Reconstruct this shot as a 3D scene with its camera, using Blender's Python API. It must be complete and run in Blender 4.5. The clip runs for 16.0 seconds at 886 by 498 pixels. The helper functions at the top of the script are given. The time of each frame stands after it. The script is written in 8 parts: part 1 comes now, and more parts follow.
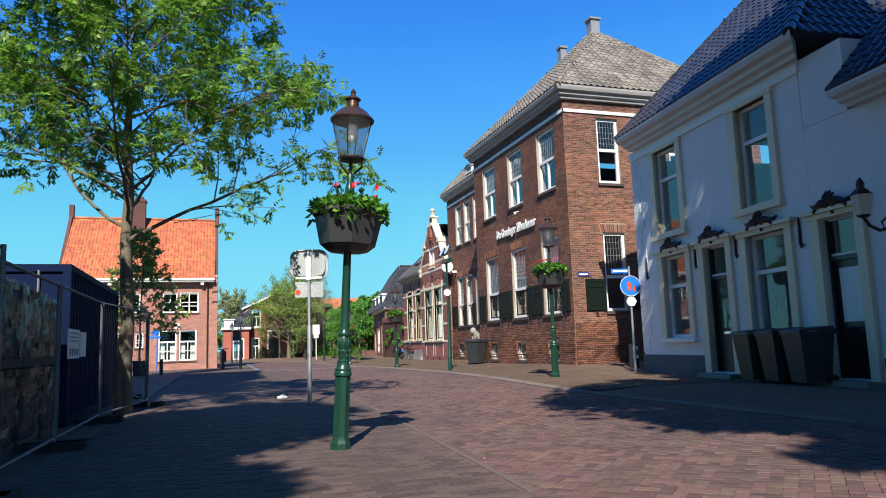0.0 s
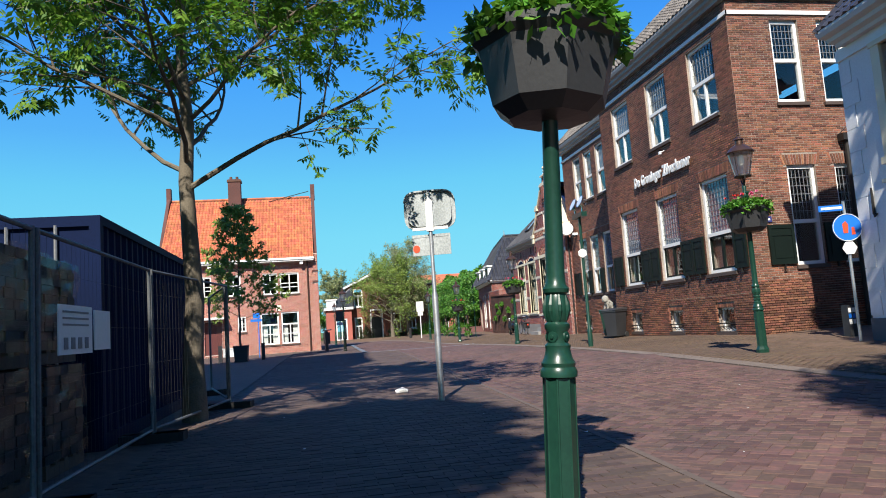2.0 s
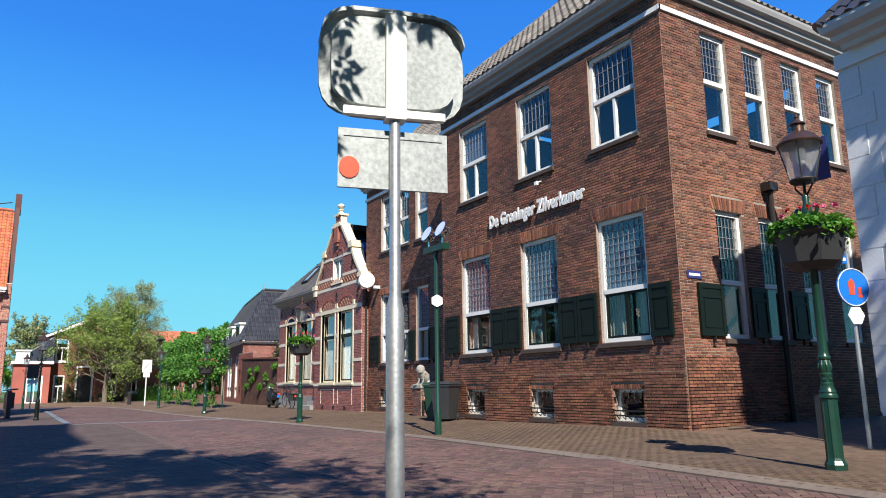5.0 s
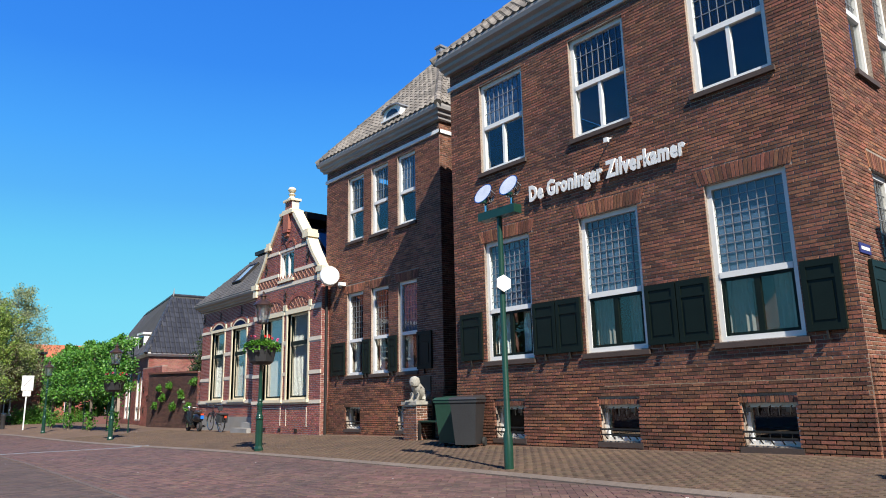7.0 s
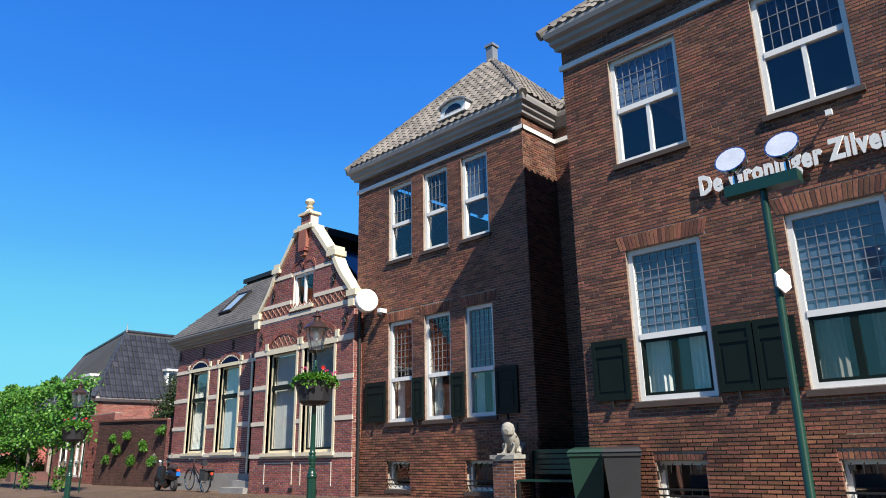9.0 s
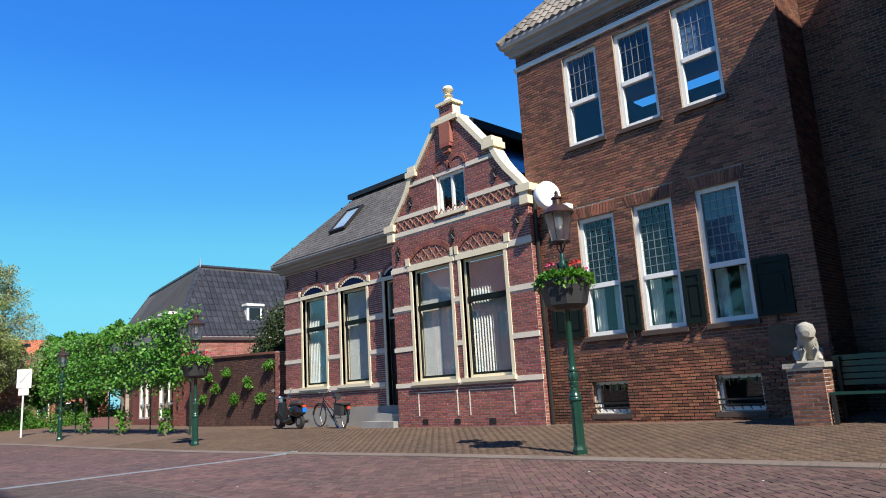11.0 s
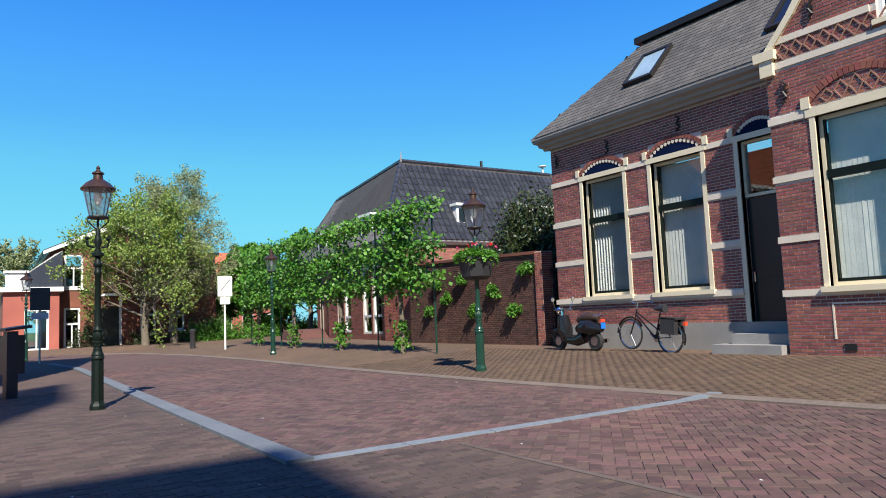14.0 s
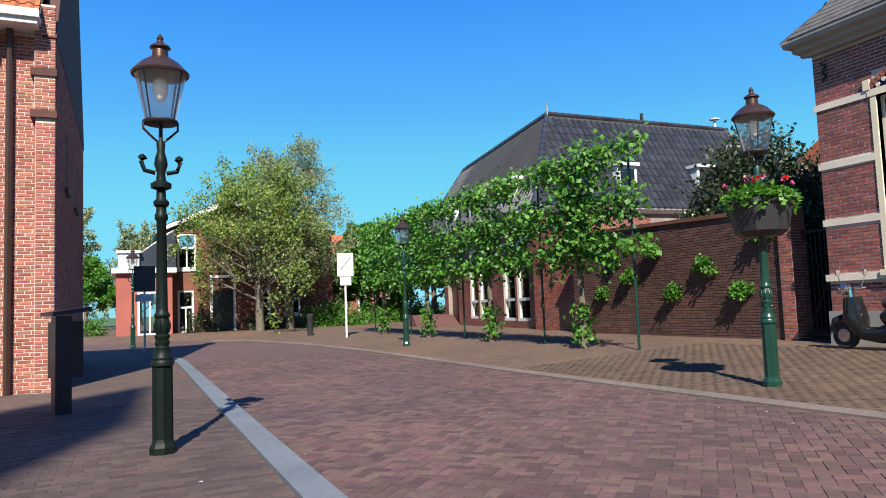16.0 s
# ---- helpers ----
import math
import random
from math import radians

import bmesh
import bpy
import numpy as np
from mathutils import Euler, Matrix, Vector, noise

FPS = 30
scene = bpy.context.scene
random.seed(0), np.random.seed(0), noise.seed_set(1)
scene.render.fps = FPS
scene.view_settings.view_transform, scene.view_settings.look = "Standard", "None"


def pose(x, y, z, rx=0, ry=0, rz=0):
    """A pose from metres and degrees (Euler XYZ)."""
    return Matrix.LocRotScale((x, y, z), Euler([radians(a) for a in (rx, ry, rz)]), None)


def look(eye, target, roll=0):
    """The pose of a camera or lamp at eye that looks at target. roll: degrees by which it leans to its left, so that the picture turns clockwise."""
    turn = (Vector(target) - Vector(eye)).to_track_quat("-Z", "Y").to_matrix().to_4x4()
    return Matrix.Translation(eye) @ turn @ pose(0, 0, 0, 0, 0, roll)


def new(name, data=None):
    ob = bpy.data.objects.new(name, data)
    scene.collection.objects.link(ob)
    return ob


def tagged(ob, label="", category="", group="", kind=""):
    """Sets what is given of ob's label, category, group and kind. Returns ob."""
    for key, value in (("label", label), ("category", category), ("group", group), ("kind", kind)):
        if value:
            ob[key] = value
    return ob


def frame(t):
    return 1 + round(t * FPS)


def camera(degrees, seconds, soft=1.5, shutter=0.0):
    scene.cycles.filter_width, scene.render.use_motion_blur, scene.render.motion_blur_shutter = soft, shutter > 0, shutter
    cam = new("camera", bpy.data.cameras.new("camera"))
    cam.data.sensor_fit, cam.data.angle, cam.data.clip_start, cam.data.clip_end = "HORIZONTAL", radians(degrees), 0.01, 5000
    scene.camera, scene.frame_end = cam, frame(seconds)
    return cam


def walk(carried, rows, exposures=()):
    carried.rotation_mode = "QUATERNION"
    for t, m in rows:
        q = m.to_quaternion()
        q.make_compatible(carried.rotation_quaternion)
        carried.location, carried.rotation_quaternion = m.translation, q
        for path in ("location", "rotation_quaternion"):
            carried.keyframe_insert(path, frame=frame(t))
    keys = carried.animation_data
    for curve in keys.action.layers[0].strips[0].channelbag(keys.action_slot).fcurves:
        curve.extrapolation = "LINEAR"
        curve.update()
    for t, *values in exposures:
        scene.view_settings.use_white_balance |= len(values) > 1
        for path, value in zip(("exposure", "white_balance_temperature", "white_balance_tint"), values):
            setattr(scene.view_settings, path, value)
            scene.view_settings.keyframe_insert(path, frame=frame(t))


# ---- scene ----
cam = camera(64.4, 16.0, soft=1.0)
METRES, EYE, TILT, LEAN, TURN = 41.0, 1.0, 0.0, 0.0, -18.1
ROWS = [
    (0.0, 0.0, 0.0, 0.0, 0.26, 7.65, 1.91),
    (0.5, -0.0054, 0.0246, 0.0001, 3.32, 7.9, 2.65),
    (1.0, -0.0127, 0.0507, 0.0003, 6.17, 7.69, 3.26),
    (1.5, -0.021, 0.0768, 0.0004, 7.68, 6.88, 3.2),
    (2.0, -0.0297, 0.1015, -0.0, 8.2, 6.09, 3.95),
    (2.5, -0.0383, 0.1283, -0.0002, 6.62, 5.9, 3.76),
    (3.0, -0.0466, 0.1556, 0.0003, 3.19, 6.2, 2.99),
    (3.5, -0.0558, 0.1834, 0.0002, -3.21, 8.17, 1.65),
    (6.0, -0.1013, 0.3339, 0.0018, -16.04, 10.99, 1.52),
    (6.5, -0.111, 0.3651, 0.0013, -18.24, 11.13, 1.68),
    (7.0, -0.1224, 0.3958, 0.0008, -21.97, 12.27, 1.19),
    (7.5, -0.1324, 0.4267, 0.0011, -25.74, 14.05, 0.79),
    (8.0, -0.1435, 0.4576, 0.0007, -28.63, 15.38, 0.44),
    (8.5, -0.1553, 0.4875, 0.0011, -29.07, 15.94, 0.68),
    (9.0, -0.1675, 0.5172, 0.0016, -27.71, 16.37, 1.0),
    (11.5, -0.2298, 0.6677, -0.0006, -25.21, 9.36, 3.72),
    (12.0, -0.2388, 0.6981, -0.0005, -24.4, 7.44, 4.0),
    (12.5, -0.2458, 0.7279, -0.0006, -23.2, 5.65, 4.22),
    (13.0, -0.2529, 0.7579, 0.0003, -20.56, 4.4, 4.04),
    (13.5, -0.2571, 0.791, 0.0006, -16.67, 5.17, 3.46),
    (14.0, -0.2649, 0.8217, 0.0006, -14.77, 5.33, 2.44),
    (14.5, -0.27, 0.8544, 0.0003, -12.67, 5.33, 2.16),
    (15.0, -0.274, 0.887, 0.0007, -10.47, 5.47, 2.31),
    (15.5, -0.2768, 0.9214, 0.0005, -8.26, 5.18, 2.3),
    (16.0, -0.2787, 0.9556, 0.0003, -6.16, 4.52, 2.22),
]
walk(cam, [(t, pose(0, 0, EYE, TILT, LEAN, TURN) @ pose(METRES * x, METRES * y, METRES * z, 90 + pitch, roll, yaw)) for t, x, y, z, yaw, pitch, roll in ROWS])

# ---- world and sun ----
SUN_EL, SUN_AZ = radians(44), radians(20)   # the sun stands behind the walk, shadows lean 20 degrees from +y towards +x
world = bpy.data.worlds.new("world")
scene.world = world
world.use_nodes = True
wn = world.node_tree.nodes
sky = wn.new("ShaderNodeTexSky")
sky.sky_type = "NISHITA"
sky.sun_disc = False
sky.sun_elevation = SUN_EL
sky.sun_rotation = math.pi + SUN_AZ
sky.air_density, sky.dust_density, sky.ozone_density = 1.0, 0.0, 2.0
wn["Background"].inputs["Strength"].default_value = 0.14
# a clear spring sky: pale cyan at the horizon, azure above, deep blue at the zenith
way, height = wn.new("ShaderNodeTexCoord"), wn.new("ShaderNodeSeparateXYZ")
tint, lift_sky, blend_sky = wn.new("ShaderNodeValToRGB"), wn.new("ShaderNodeVectorMath"), wn.new("ShaderNodeMix")
stops = ((0.0, (0.19, 0.69, 0.87)), (0.13, (0.160, 0.655, 0.875)), (0.203, (0.120, 0.575, 0.88)), (0.27, (0.080, 0.43, 0.91)), (0.34, (0.054, 0.36, 0.94)), (0.44, (0.029, 0.248, 0.87)), (0.55, (0.022, 0.20, 0.80)), (1.0, (0.010, 0.085, 0.46)))
ramp_stops = tint.color_ramp.elements
for k, (at_height, col) in enumerate(stops):
    stop = ramp_stops[k] if k < 2 else ramp_stops.new(at_height)
    stop.position, stop.color = at_height, (*col, 1.0)
lift_sky.operation = "SCALE"
lift_sky.inputs["Scale"].default_value = 4.05
blend_sky.data_type = "RGBA"
blend_sky.inputs["Factor"].default_value = 0.96
links = world.node_tree.links
links.new(way.outputs["Generated"], height.inputs[0])
links.new(height.outputs["Z"], tint.inputs["Fac"])
links.new(tint.outputs["Color"], lift_sky.inputs[0])
links.new(sky.outputs[0], blend_sky.inputs["A"])
links.new(lift_sky.outputs[0], blend_sky.inputs["B"])
links.new(blend_sky.outputs["Result"], wn["Background"].inputs["Color"])
sun = new("sun", bpy.data.lights.new("sun", "SUN"))
sun.data.energy, sun.data.angle, sun.data.color = 5.0, radians(0.55), (1.0, 0.94, 0.84)
to_sun = Vector((-math.cos(SUN_EL) * math.sin(SUN_AZ), -math.cos(SUN_EL) * math.cos(SUN_AZ), math.sin(SUN_EL)))
sun.matrix_world = look((0, 0, 60), (-to_sun.x, -to_sun.y, 60 - to_sun.z))
scene.view_settings.exposure = 0.86


# ---- materials ----
def material(name, col, col2=None, rough=0.7, metal=0.0, scale=1.5, fine=40.0, amount=0.5, bump=0.15, island=0.0, per_object=0.0, spec=0.5, sat=0.0, vary_hue=0.0, trans=0.0):
    """Two scales of noise between two colours, fine relief, and a tone for each piece."""
    m = bpy.data.materials.new(name)
    m.use_nodes = True
    n, l = m.node_tree.nodes, m.node_tree.links
    b = n["Principled BSDF"]
    col2 = col2 or tuple(c * 0.6 for c in col)
    co = n.new("ShaderNodeTexCoord")
    big, small = n.new("ShaderNodeTexNoise"), n.new("ShaderNodeTexNoise")
    big.inputs["Scale"].default_value, small.inputs["Scale"].default_value = scale, fine
    big.inputs["Detail"].default_value, small.inputs["Detail"].default_value = 5.0, 4.0
    for t in (big, small):
        l.new(co.outputs["Object"], t.inputs["Vector"])
    add = n.new("ShaderNodeMath")
    add.operation = "MULTIPLY_ADD"
    add.inputs[1].default_value = 0.5
    half = n.new("ShaderNodeMath")
    half.operation = "MULTIPLY"
    half.inputs[1].default_value = 0.5
    l.new(small.outputs["Fac"], half.inputs[0])
    l.new(big.outputs["Fac"], add.inputs[0])
    l.new(half.outputs[0], add.inputs[2])
    ramp = n.new("ShaderNodeValToRGB")
    ramp.color_ramp.elements[0].position, ramp.color_ramp.elements[1].position = 0.5 - 0.16 / max(amount, 0.1) * 0.5, 0.5 + 0.16 / max(amount, 0.1) * 0.5
    ramp.color_ramp.elements[0].color, ramp.color_ramp.elements[1].color = (*col2, 1), (*col, 1)
    l.new(add.outputs[0], ramp.inputs["Fac"])
    out = ramp.outputs["Color"]
    if island or per_object:
        if island:
            src = n.new("ShaderNodeNewGeometry").outputs["Random Per Island"]
        else:
            src = n.new("ShaderNodeObjectInfo").outputs["Random"]
        hsv = n.new("ShaderNodeHueSaturation")
        mr = n.new("ShaderNodeMapRange")
        k = island or per_object
        mr.inputs["To Min"].default_value, mr.inputs["To Max"].default_value = 1 - k, 1 + k
        l.new(src, mr.inputs["Value"])
        l.new(mr.outputs[0], hsv.inputs["Value"])
        if vary_hue:
            wob = n.new("ShaderNodeMath")
            wob.operation = "MULTIPLY"
            wob.inputs[1].default_value = 7.31
            fr = n.new("ShaderNodeMath")
            fr.operation = "FRACT"
            hr = n.new("ShaderNodeMapRange")
            hr.inputs["To Min"].default_value, hr.inputs["To Max"].default_value = 0.5 - vary_hue, 0.5 + vary_hue
            l.new(src, wob.inputs[0])
            l.new(wob.outputs[0], fr.inputs[0])
            l.new(fr.outputs[0], hr.inputs["Value"])
            l.new(hr.outputs[0], hsv.inputs["Hue"])
        l.new(out, hsv.inputs["Color"])
        out = hsv.outputs["Color"]
    l.new(out, b.inputs["Base Color"])
    b.inputs["Roughness"].default_value, b.inputs["Metallic"].default_value = rough, metal
    b.inputs["Specular IOR Level"].default_value = spec
    if bump:
        bp = n.new("ShaderNodeBump")
        bp.inputs["Strength"].default_value, bp.inputs["Distance"].default_value = bump, 0.01
        l.new(small.outputs["Fac"], bp.inputs["Height"])
        l.new(bp.outputs[0], b.inputs["Normal"])
    if trans:
        tr = n.new("ShaderNodeBsdfTranslucent")
        l.new(out, tr.inputs["Color"])
        mx = n.new("ShaderNodeMixShader")
        mx.inputs[0].default_value = trans
        l.new(b.outputs[0], mx.inputs[1])
        l.new(tr.outputs[0], mx.inputs[2])
        l.new(mx.outputs[0], n["Material Output"].inputs["Surface"])
    return m


def glass_material(name, tint=(0.9, 0.93, 0.93), gloss=1.0):
    """A window pane: clear, with a Fresnel mirror on it."""
    m = bpy.data.materials.new(name)
    m.use_nodes = True
    n, l = m.node_tree.nodes, m.node_tree.links
    n.remove(n["Principled BSDF"])
    clear, mirror, mx, fr = n.new("ShaderNodeBsdfTransparent"), n.new("ShaderNodeBsdfGlossy"), n.new("ShaderNodeMixShader"), n.new("ShaderNodeLayerWeight")
    clear.inputs["Color"].default_value = (*tint, 1)
    mirror.inputs["Roughness"].default_value = 0.02
    steep, part_gloss = n.new("ShaderNodeMath"), n.new("ShaderNodeMath")   # more mirror at a glancing view
    steep.operation, steep.inputs[1].default_value = "POWER", 4.0
    part_gloss.operation, part_gloss.inputs[1].default_value, part_gloss.inputs[2].default_value = "MULTIPLY_ADD", 0.85 * gloss, 0.05
    l.new(fr.outputs["Facing"], steep.inputs[0])
    l.new(steep.outputs[0], part_gloss.inputs[0])
    l.new(part_gloss.outputs[0], mx.inputs[0])
    l.new(clear.outputs[0], mx.inputs[1])
    l.new(mirror.outputs[0], mx.inputs[2])
    l.new(mx.outputs[0], n["Material Output"].inputs["Surface"])
    return m


def paving_material(name, col, col2, mortar, size=0.2, turn=0.0):
    """Clinker paving for stretches far from the walk: a brick pattern at true size with stains over it."""
    m = material(name, col, col2, rough=0.85, scale=0.35, fine=14.0, amount=0.6, bump=0.0)
    n, l = m.node_tree.nodes, m.node_tree.links
    b = n["Principled BSDF"]
    old = b.inputs["Base Color"].links[0].from_socket
    tex, mp, co = n.new("ShaderNodeTexBrick"), n.new("ShaderNodeMapping"), n.new("ShaderNodeTexCoord")
    mp.inputs["Rotation"].default_value = (0, 0, radians(turn))
    l.new(co.outputs["Object"], mp.inputs["Vector"])
    l.new(mp.outputs[0], tex.inputs["Vector"])
    tex.inputs["Scale"].default_value = 1.0
    tex.inputs["Brick Width"].default_value, tex.inputs["Row Height"].default_value = size, size * 0.42
    tex.inputs["Mortar Size"].default_value = 0.006
    tex.inputs["Color1"].default_value, tex.inputs["Color2"].default_value = (1.25, 1.2, 1.15, 1), (0.7, 0.68, 0.68, 1)
    tex.inputs["Mortar"].default_value = (*mortar, 1)
    mul = n.new("ShaderNodeMix")
    mul.data_type, mul.blend_type = "RGBA", "MULTIPLY"
    mul.inputs["Factor"].default_value = 0.85
    l.new(old, mul.inputs["A"])
    l.new(tex.outputs["Color"], mul.inputs["B"])
    l.new(mul.outputs["Result"], b.inputs["Base Color"])
    bp = n.new("ShaderNodeBump")
    bp.invert = True
    bp.inputs["Strength"].default_value, bp.inputs["Distance"].default_value = 0.5, 0.01
    l.new(tex.outputs["Fac"], bp.inputs["Height"])
    l.new(bp.outputs[0], b.inputs["Normal"])
    return m


MORTAR_PALE = material("pale_mortar", (0.66, 0.59, 0.52), (0.44, 0.385, 0.335), rough=0.95, scale=0.8, fine=30)
MORTAR = material("mortar", (0.42, 0.35, 0.29), (0.10, 0.08, 0.066), rough=0.95, scale=0.8, fine=30)
BRICK_BROWN = material("brown_brick", (0.225, 0.086, 0.046), (0.085, 0.036, 0.025), rough=0.85, scale=0.5, fine=35, island=0.5, vary_hue=0.011, amount=0.8, bump=0.3)
BRICK_RED = material("red_brick", (0.31, 0.10, 0.072), (0.16, 0.05, 0.04), rough=0.8, scale=0.7, fine=35, island=0.28, vary_hue=0.012, bump=0.3)
BRICK_ORANGE = material("orange_brick", (0.38, 0.125, 0.08), (0.25, 0.08, 0.055), rough=0.85, scale=0.7, fine=35, island=0.3, vary_hue=0.015, bump=0.3)
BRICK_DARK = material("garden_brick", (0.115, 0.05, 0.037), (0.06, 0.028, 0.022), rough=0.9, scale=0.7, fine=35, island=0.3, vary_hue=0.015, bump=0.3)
CLINKER = material("clinker", (0.130, 0.068, 0.054), (0.062, 0.042, 0.038), rough=0.8, scale=0.5, fine=22, island=0.32, vary_hue=0.02, bump=0.3)
CLINKER_PIECE = material("clinker_piece", (0.130, 0.068, 0.054), (0.062, 0.042, 0.038), rough=0.8, scale=0.5, fine=22, per_object=0.32, vary_hue=0.02, bump=0.3)
BRICK_BROWN_PIECE = material("brown_brick_piece", (0.225, 0.086, 0.046), (0.085, 0.036, 0.025), rough=0.85, scale=0.5, fine=35, per_object=0.5, vary_hue=0.011, amount=0.8, bump=0.3)
BRICK_RED_PIECE = material("red_brick_piece", (0.31, 0.10, 0.072), (0.16, 0.05, 0.04), rough=0.8, scale=0.7, fine=35, per_object=0.28, vary_hue=0.012, bump=0.3)
ROAD_FAR = paving_material("road_clinkers", (0.125, 0.071, 0.061), (0.084, 0.052, 0.047), (0.5, 0.5, 0.5), 0.21, 45)
PAVE_BROWN = paving_material("pavement_clinkers", (0.135, 0.086, 0.055), (0.09, 0.06, 0.042), (1.25, 1.15, 1.0), 0.21, 0)
PAVE_DARK = paving_material("square_clinkers", (0.11, 0.072, 0.055), (0.075, 0.052, 0.042), (1.1, 1.05, 0.95), 0.21, 45)
EARTH = material("earth", (0.16, 0.12, 0.08), (0.09, 0.07, 0.05), rough=0.95)
STONE_BAND = material("bluish_stone", (0.20, 0.225, 0.25), (0.13, 0.15, 0.17), rough=0.8, scale=1.2, fine=18)
STONE_KERB = material("worn_kerb_stone", (0.17, 0.135, 0.11), (0.11, 0.085, 0.07), rough=0.85, scale=1.0, fine=18)
STONE_GREY = material("grey_stone", (0.30, 0.29, 0.27), (0.2, 0.19, 0.18), rough=0.85)
WHITE = material("white_paint", (0.80, 0.80, 0.78), (0.66, 0.66, 0.63), rough=0.45, scale=2.5, amount=0.25, bump=0.03)
PLASTER = material("white_plaster", (0.78, 0.79, 0.80), (0.62, 0.63, 0.63), rough=0.8, scale=0.9, fine=25, amount=0.35, bump=0.25)
CREAM = material("cream_paint", (0.76, 0.68, 0.49), (0.64, 0.55, 0.38), rough=0.5, scale=2.0, amount=0.3, bump=0.03)
SAND = material("sandstone_bands", (0.74, 0.66, 0.54), (0.55, 0.48, 0.38), rough=0.75, scale=2.0, amount=0.35, bump=0.1)
PLINTH_BLUE = material("blue_grey_plinth", (0.10, 0.115, 0.13), (0.07, 0.08, 0.09), rough=0.8)
FENCE_WIRE = material("dull_wire", (0.09, 0.09, 0.09), (0.05, 0.05, 0.05), rough=0.7)
# zinc darkened so that the shade over the fence sits in its colour
FENCE_SHADED = material("shade_toned_zinc", (0.16, 0.17, 0.17), (0.08, 0.085, 0.09), rough=0.6, scale=4)
# dark mottling painted in for the reflection streaks on the mirror's back
MIRROR_GREY = material("mottled_grey_plastic", (0.42, 0.45, 0.45), (0.22, 0.24, 0.24), rough=0.45, scale=2.5, amount=0.6)
WRAP = glass_material("plastic_wrap", (0.8, 0.82, 0.84), 0.3)
WRAP.node_tree.nodes["Glossy BSDF"].inputs["Roughness"].default_value = 0.25
GREEN_POST = material("green_gloss_paint", (0.011, 0.05, 0.032), (0.007, 0.032, 0.022), rough=0.3, scale=3, bump=0.03)
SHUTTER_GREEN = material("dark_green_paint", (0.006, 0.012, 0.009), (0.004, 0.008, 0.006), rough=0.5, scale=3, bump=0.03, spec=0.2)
BLACK_IRON = material("black_iron", (0.015, 0.015, 0.016), (0.03, 0.025, 0.02), rough=0.5, metal=0.3)
DARK_PLASTIC = material("dark_plastic", (0.035, 0.036, 0.038), (0.025, 0.025, 0.027), rough=0.45, bump=0.1)
GALV = material("galvanised_steel", (0.55, 0.56, 0.57), (0.38, 0.39, 0.40), rough=0.4, metal=0.75, scale=6)
GREY_BACK = material("sign_back_grey", (0.62, 0.64, 0.63), (0.48, 0.5, 0.5), rough=0.5, scale=3, amount=0.3)
COPPER = material("browned_copper", (0.13, 0.075, 0.055), (0.075, 0.045, 0.035), rough=0.35, metal=0.7)
TILE_GREY = material("grey_pantile", (0.20, 0.175, 0.145), (0.10, 0.09, 0.08), rough=0.8, scale=0.8, island=0.35, bump=0.2)
TILE_RED = material("red_pantile", (0.50, 0.15, 0.06), (0.32, 0.09, 0.04), rough=0.75, scale=0.7, island=0.22, vary_hue=0.012, bump=0.2)
TILE_DARK = material("glazed_dark_tile", (0.04, 0.042, 0.05), (0.024, 0.025, 0.03), rough=0.2, scale=1.0, island=0.25, bump=0.08)
TILE_RIBBED = material("black_ribbed_tile", (0.042, 0.044, 0.052), (0.025, 0.026, 0.031), rough=0.33, scale=1.0, island=0.25, bump=0.08)
CORNICE_GREY = material("grey_cornice_paint", (0.33, 0.315, 0.305), (0.24, 0.23, 0.22), rough=0.6, scale=2.0, amount=0.4, bump=0.05)
CORNICE_TAUPE = material("taupe_cornice_paint", (0.34, 0.305, 0.26), (0.24, 0.215, 0.185), rough=0.6, scale=2.0, amount=0.4, bump=0.05)
LOZENGE = material("weathered_tan_brick", (0.36, 0.20, 0.14), (0.23, 0.12, 0.085), rough=0.85, scale=2.0, fine=30)
SOLAR = material("blue_black_panel", (0.012, 0.03, 0.085), (0.01, 0.024, 0.07), rough=0.12, bump=0, amount=0.3)
SATIN_STEEL = material("satin_reflector", (0.82, 0.84, 0.84), (0.6, 0.64, 0.66), rough=0.3, metal=0.35, scale=6, bump=0)
SILL_DARK = material("dark_brown_sill", (0.075, 0.05, 0.04), (0.045, 0.032, 0.027), rough=0.75, scale=3)
SLATE = material("slate_roofing", (0.125, 0.115, 0.105), (0.06, 0.057, 0.054), rough=0.85, scale=0.8, island=0.2, bump=0.2)
ROOF_BASE = material("roof_boards", (0.06, 0.055, 0.05), rough=0.9)
LEAD = material("lead", (0.28, 0.29, 0.30), (0.2, 0.2, 0.21), rough=0.5, metal=0.3)
BARK = material("grey_bark", (0.17, 0.14, 0.10), (0.085, 0.07, 0.05), rough=0.9, scale=5, fine=50, bump=0.6)
LEAF = material("fresh_leaves", (0.19, 0.35, 0.035), (0.085, 0.2, 0.022), rough=0.5, scale=0.7, fine=8, island=0.35, vary_hue=0.02, bump=0, trans=0.5)
LEAF_LIGHT = material("pale_leaves", (0.26, 0.36, 0.07), (0.15, 0.22, 0.04), rough=0.55, scale=0.7, fine=8, island=0.3, vary_hue=0.02, bump=0, trans=0.35)
LEAF_BUD = material("grey_green_buds", (0.30, 0.34, 0.15), (0.20, 0.23, 0.10), rough=0.6, scale=0.7, fine=8, island=0.3, vary_hue=0.02, bump=0, trans=0.3)
LEAF_VINE = material("plane_tree_leaves", (0.12, 0.30, 0.03), (0.05, 0.16, 0.018), rough=0.5, scale=0.9, fine=8, island=0.35, vary_hue=0.015, bump=0, trans=0.35)
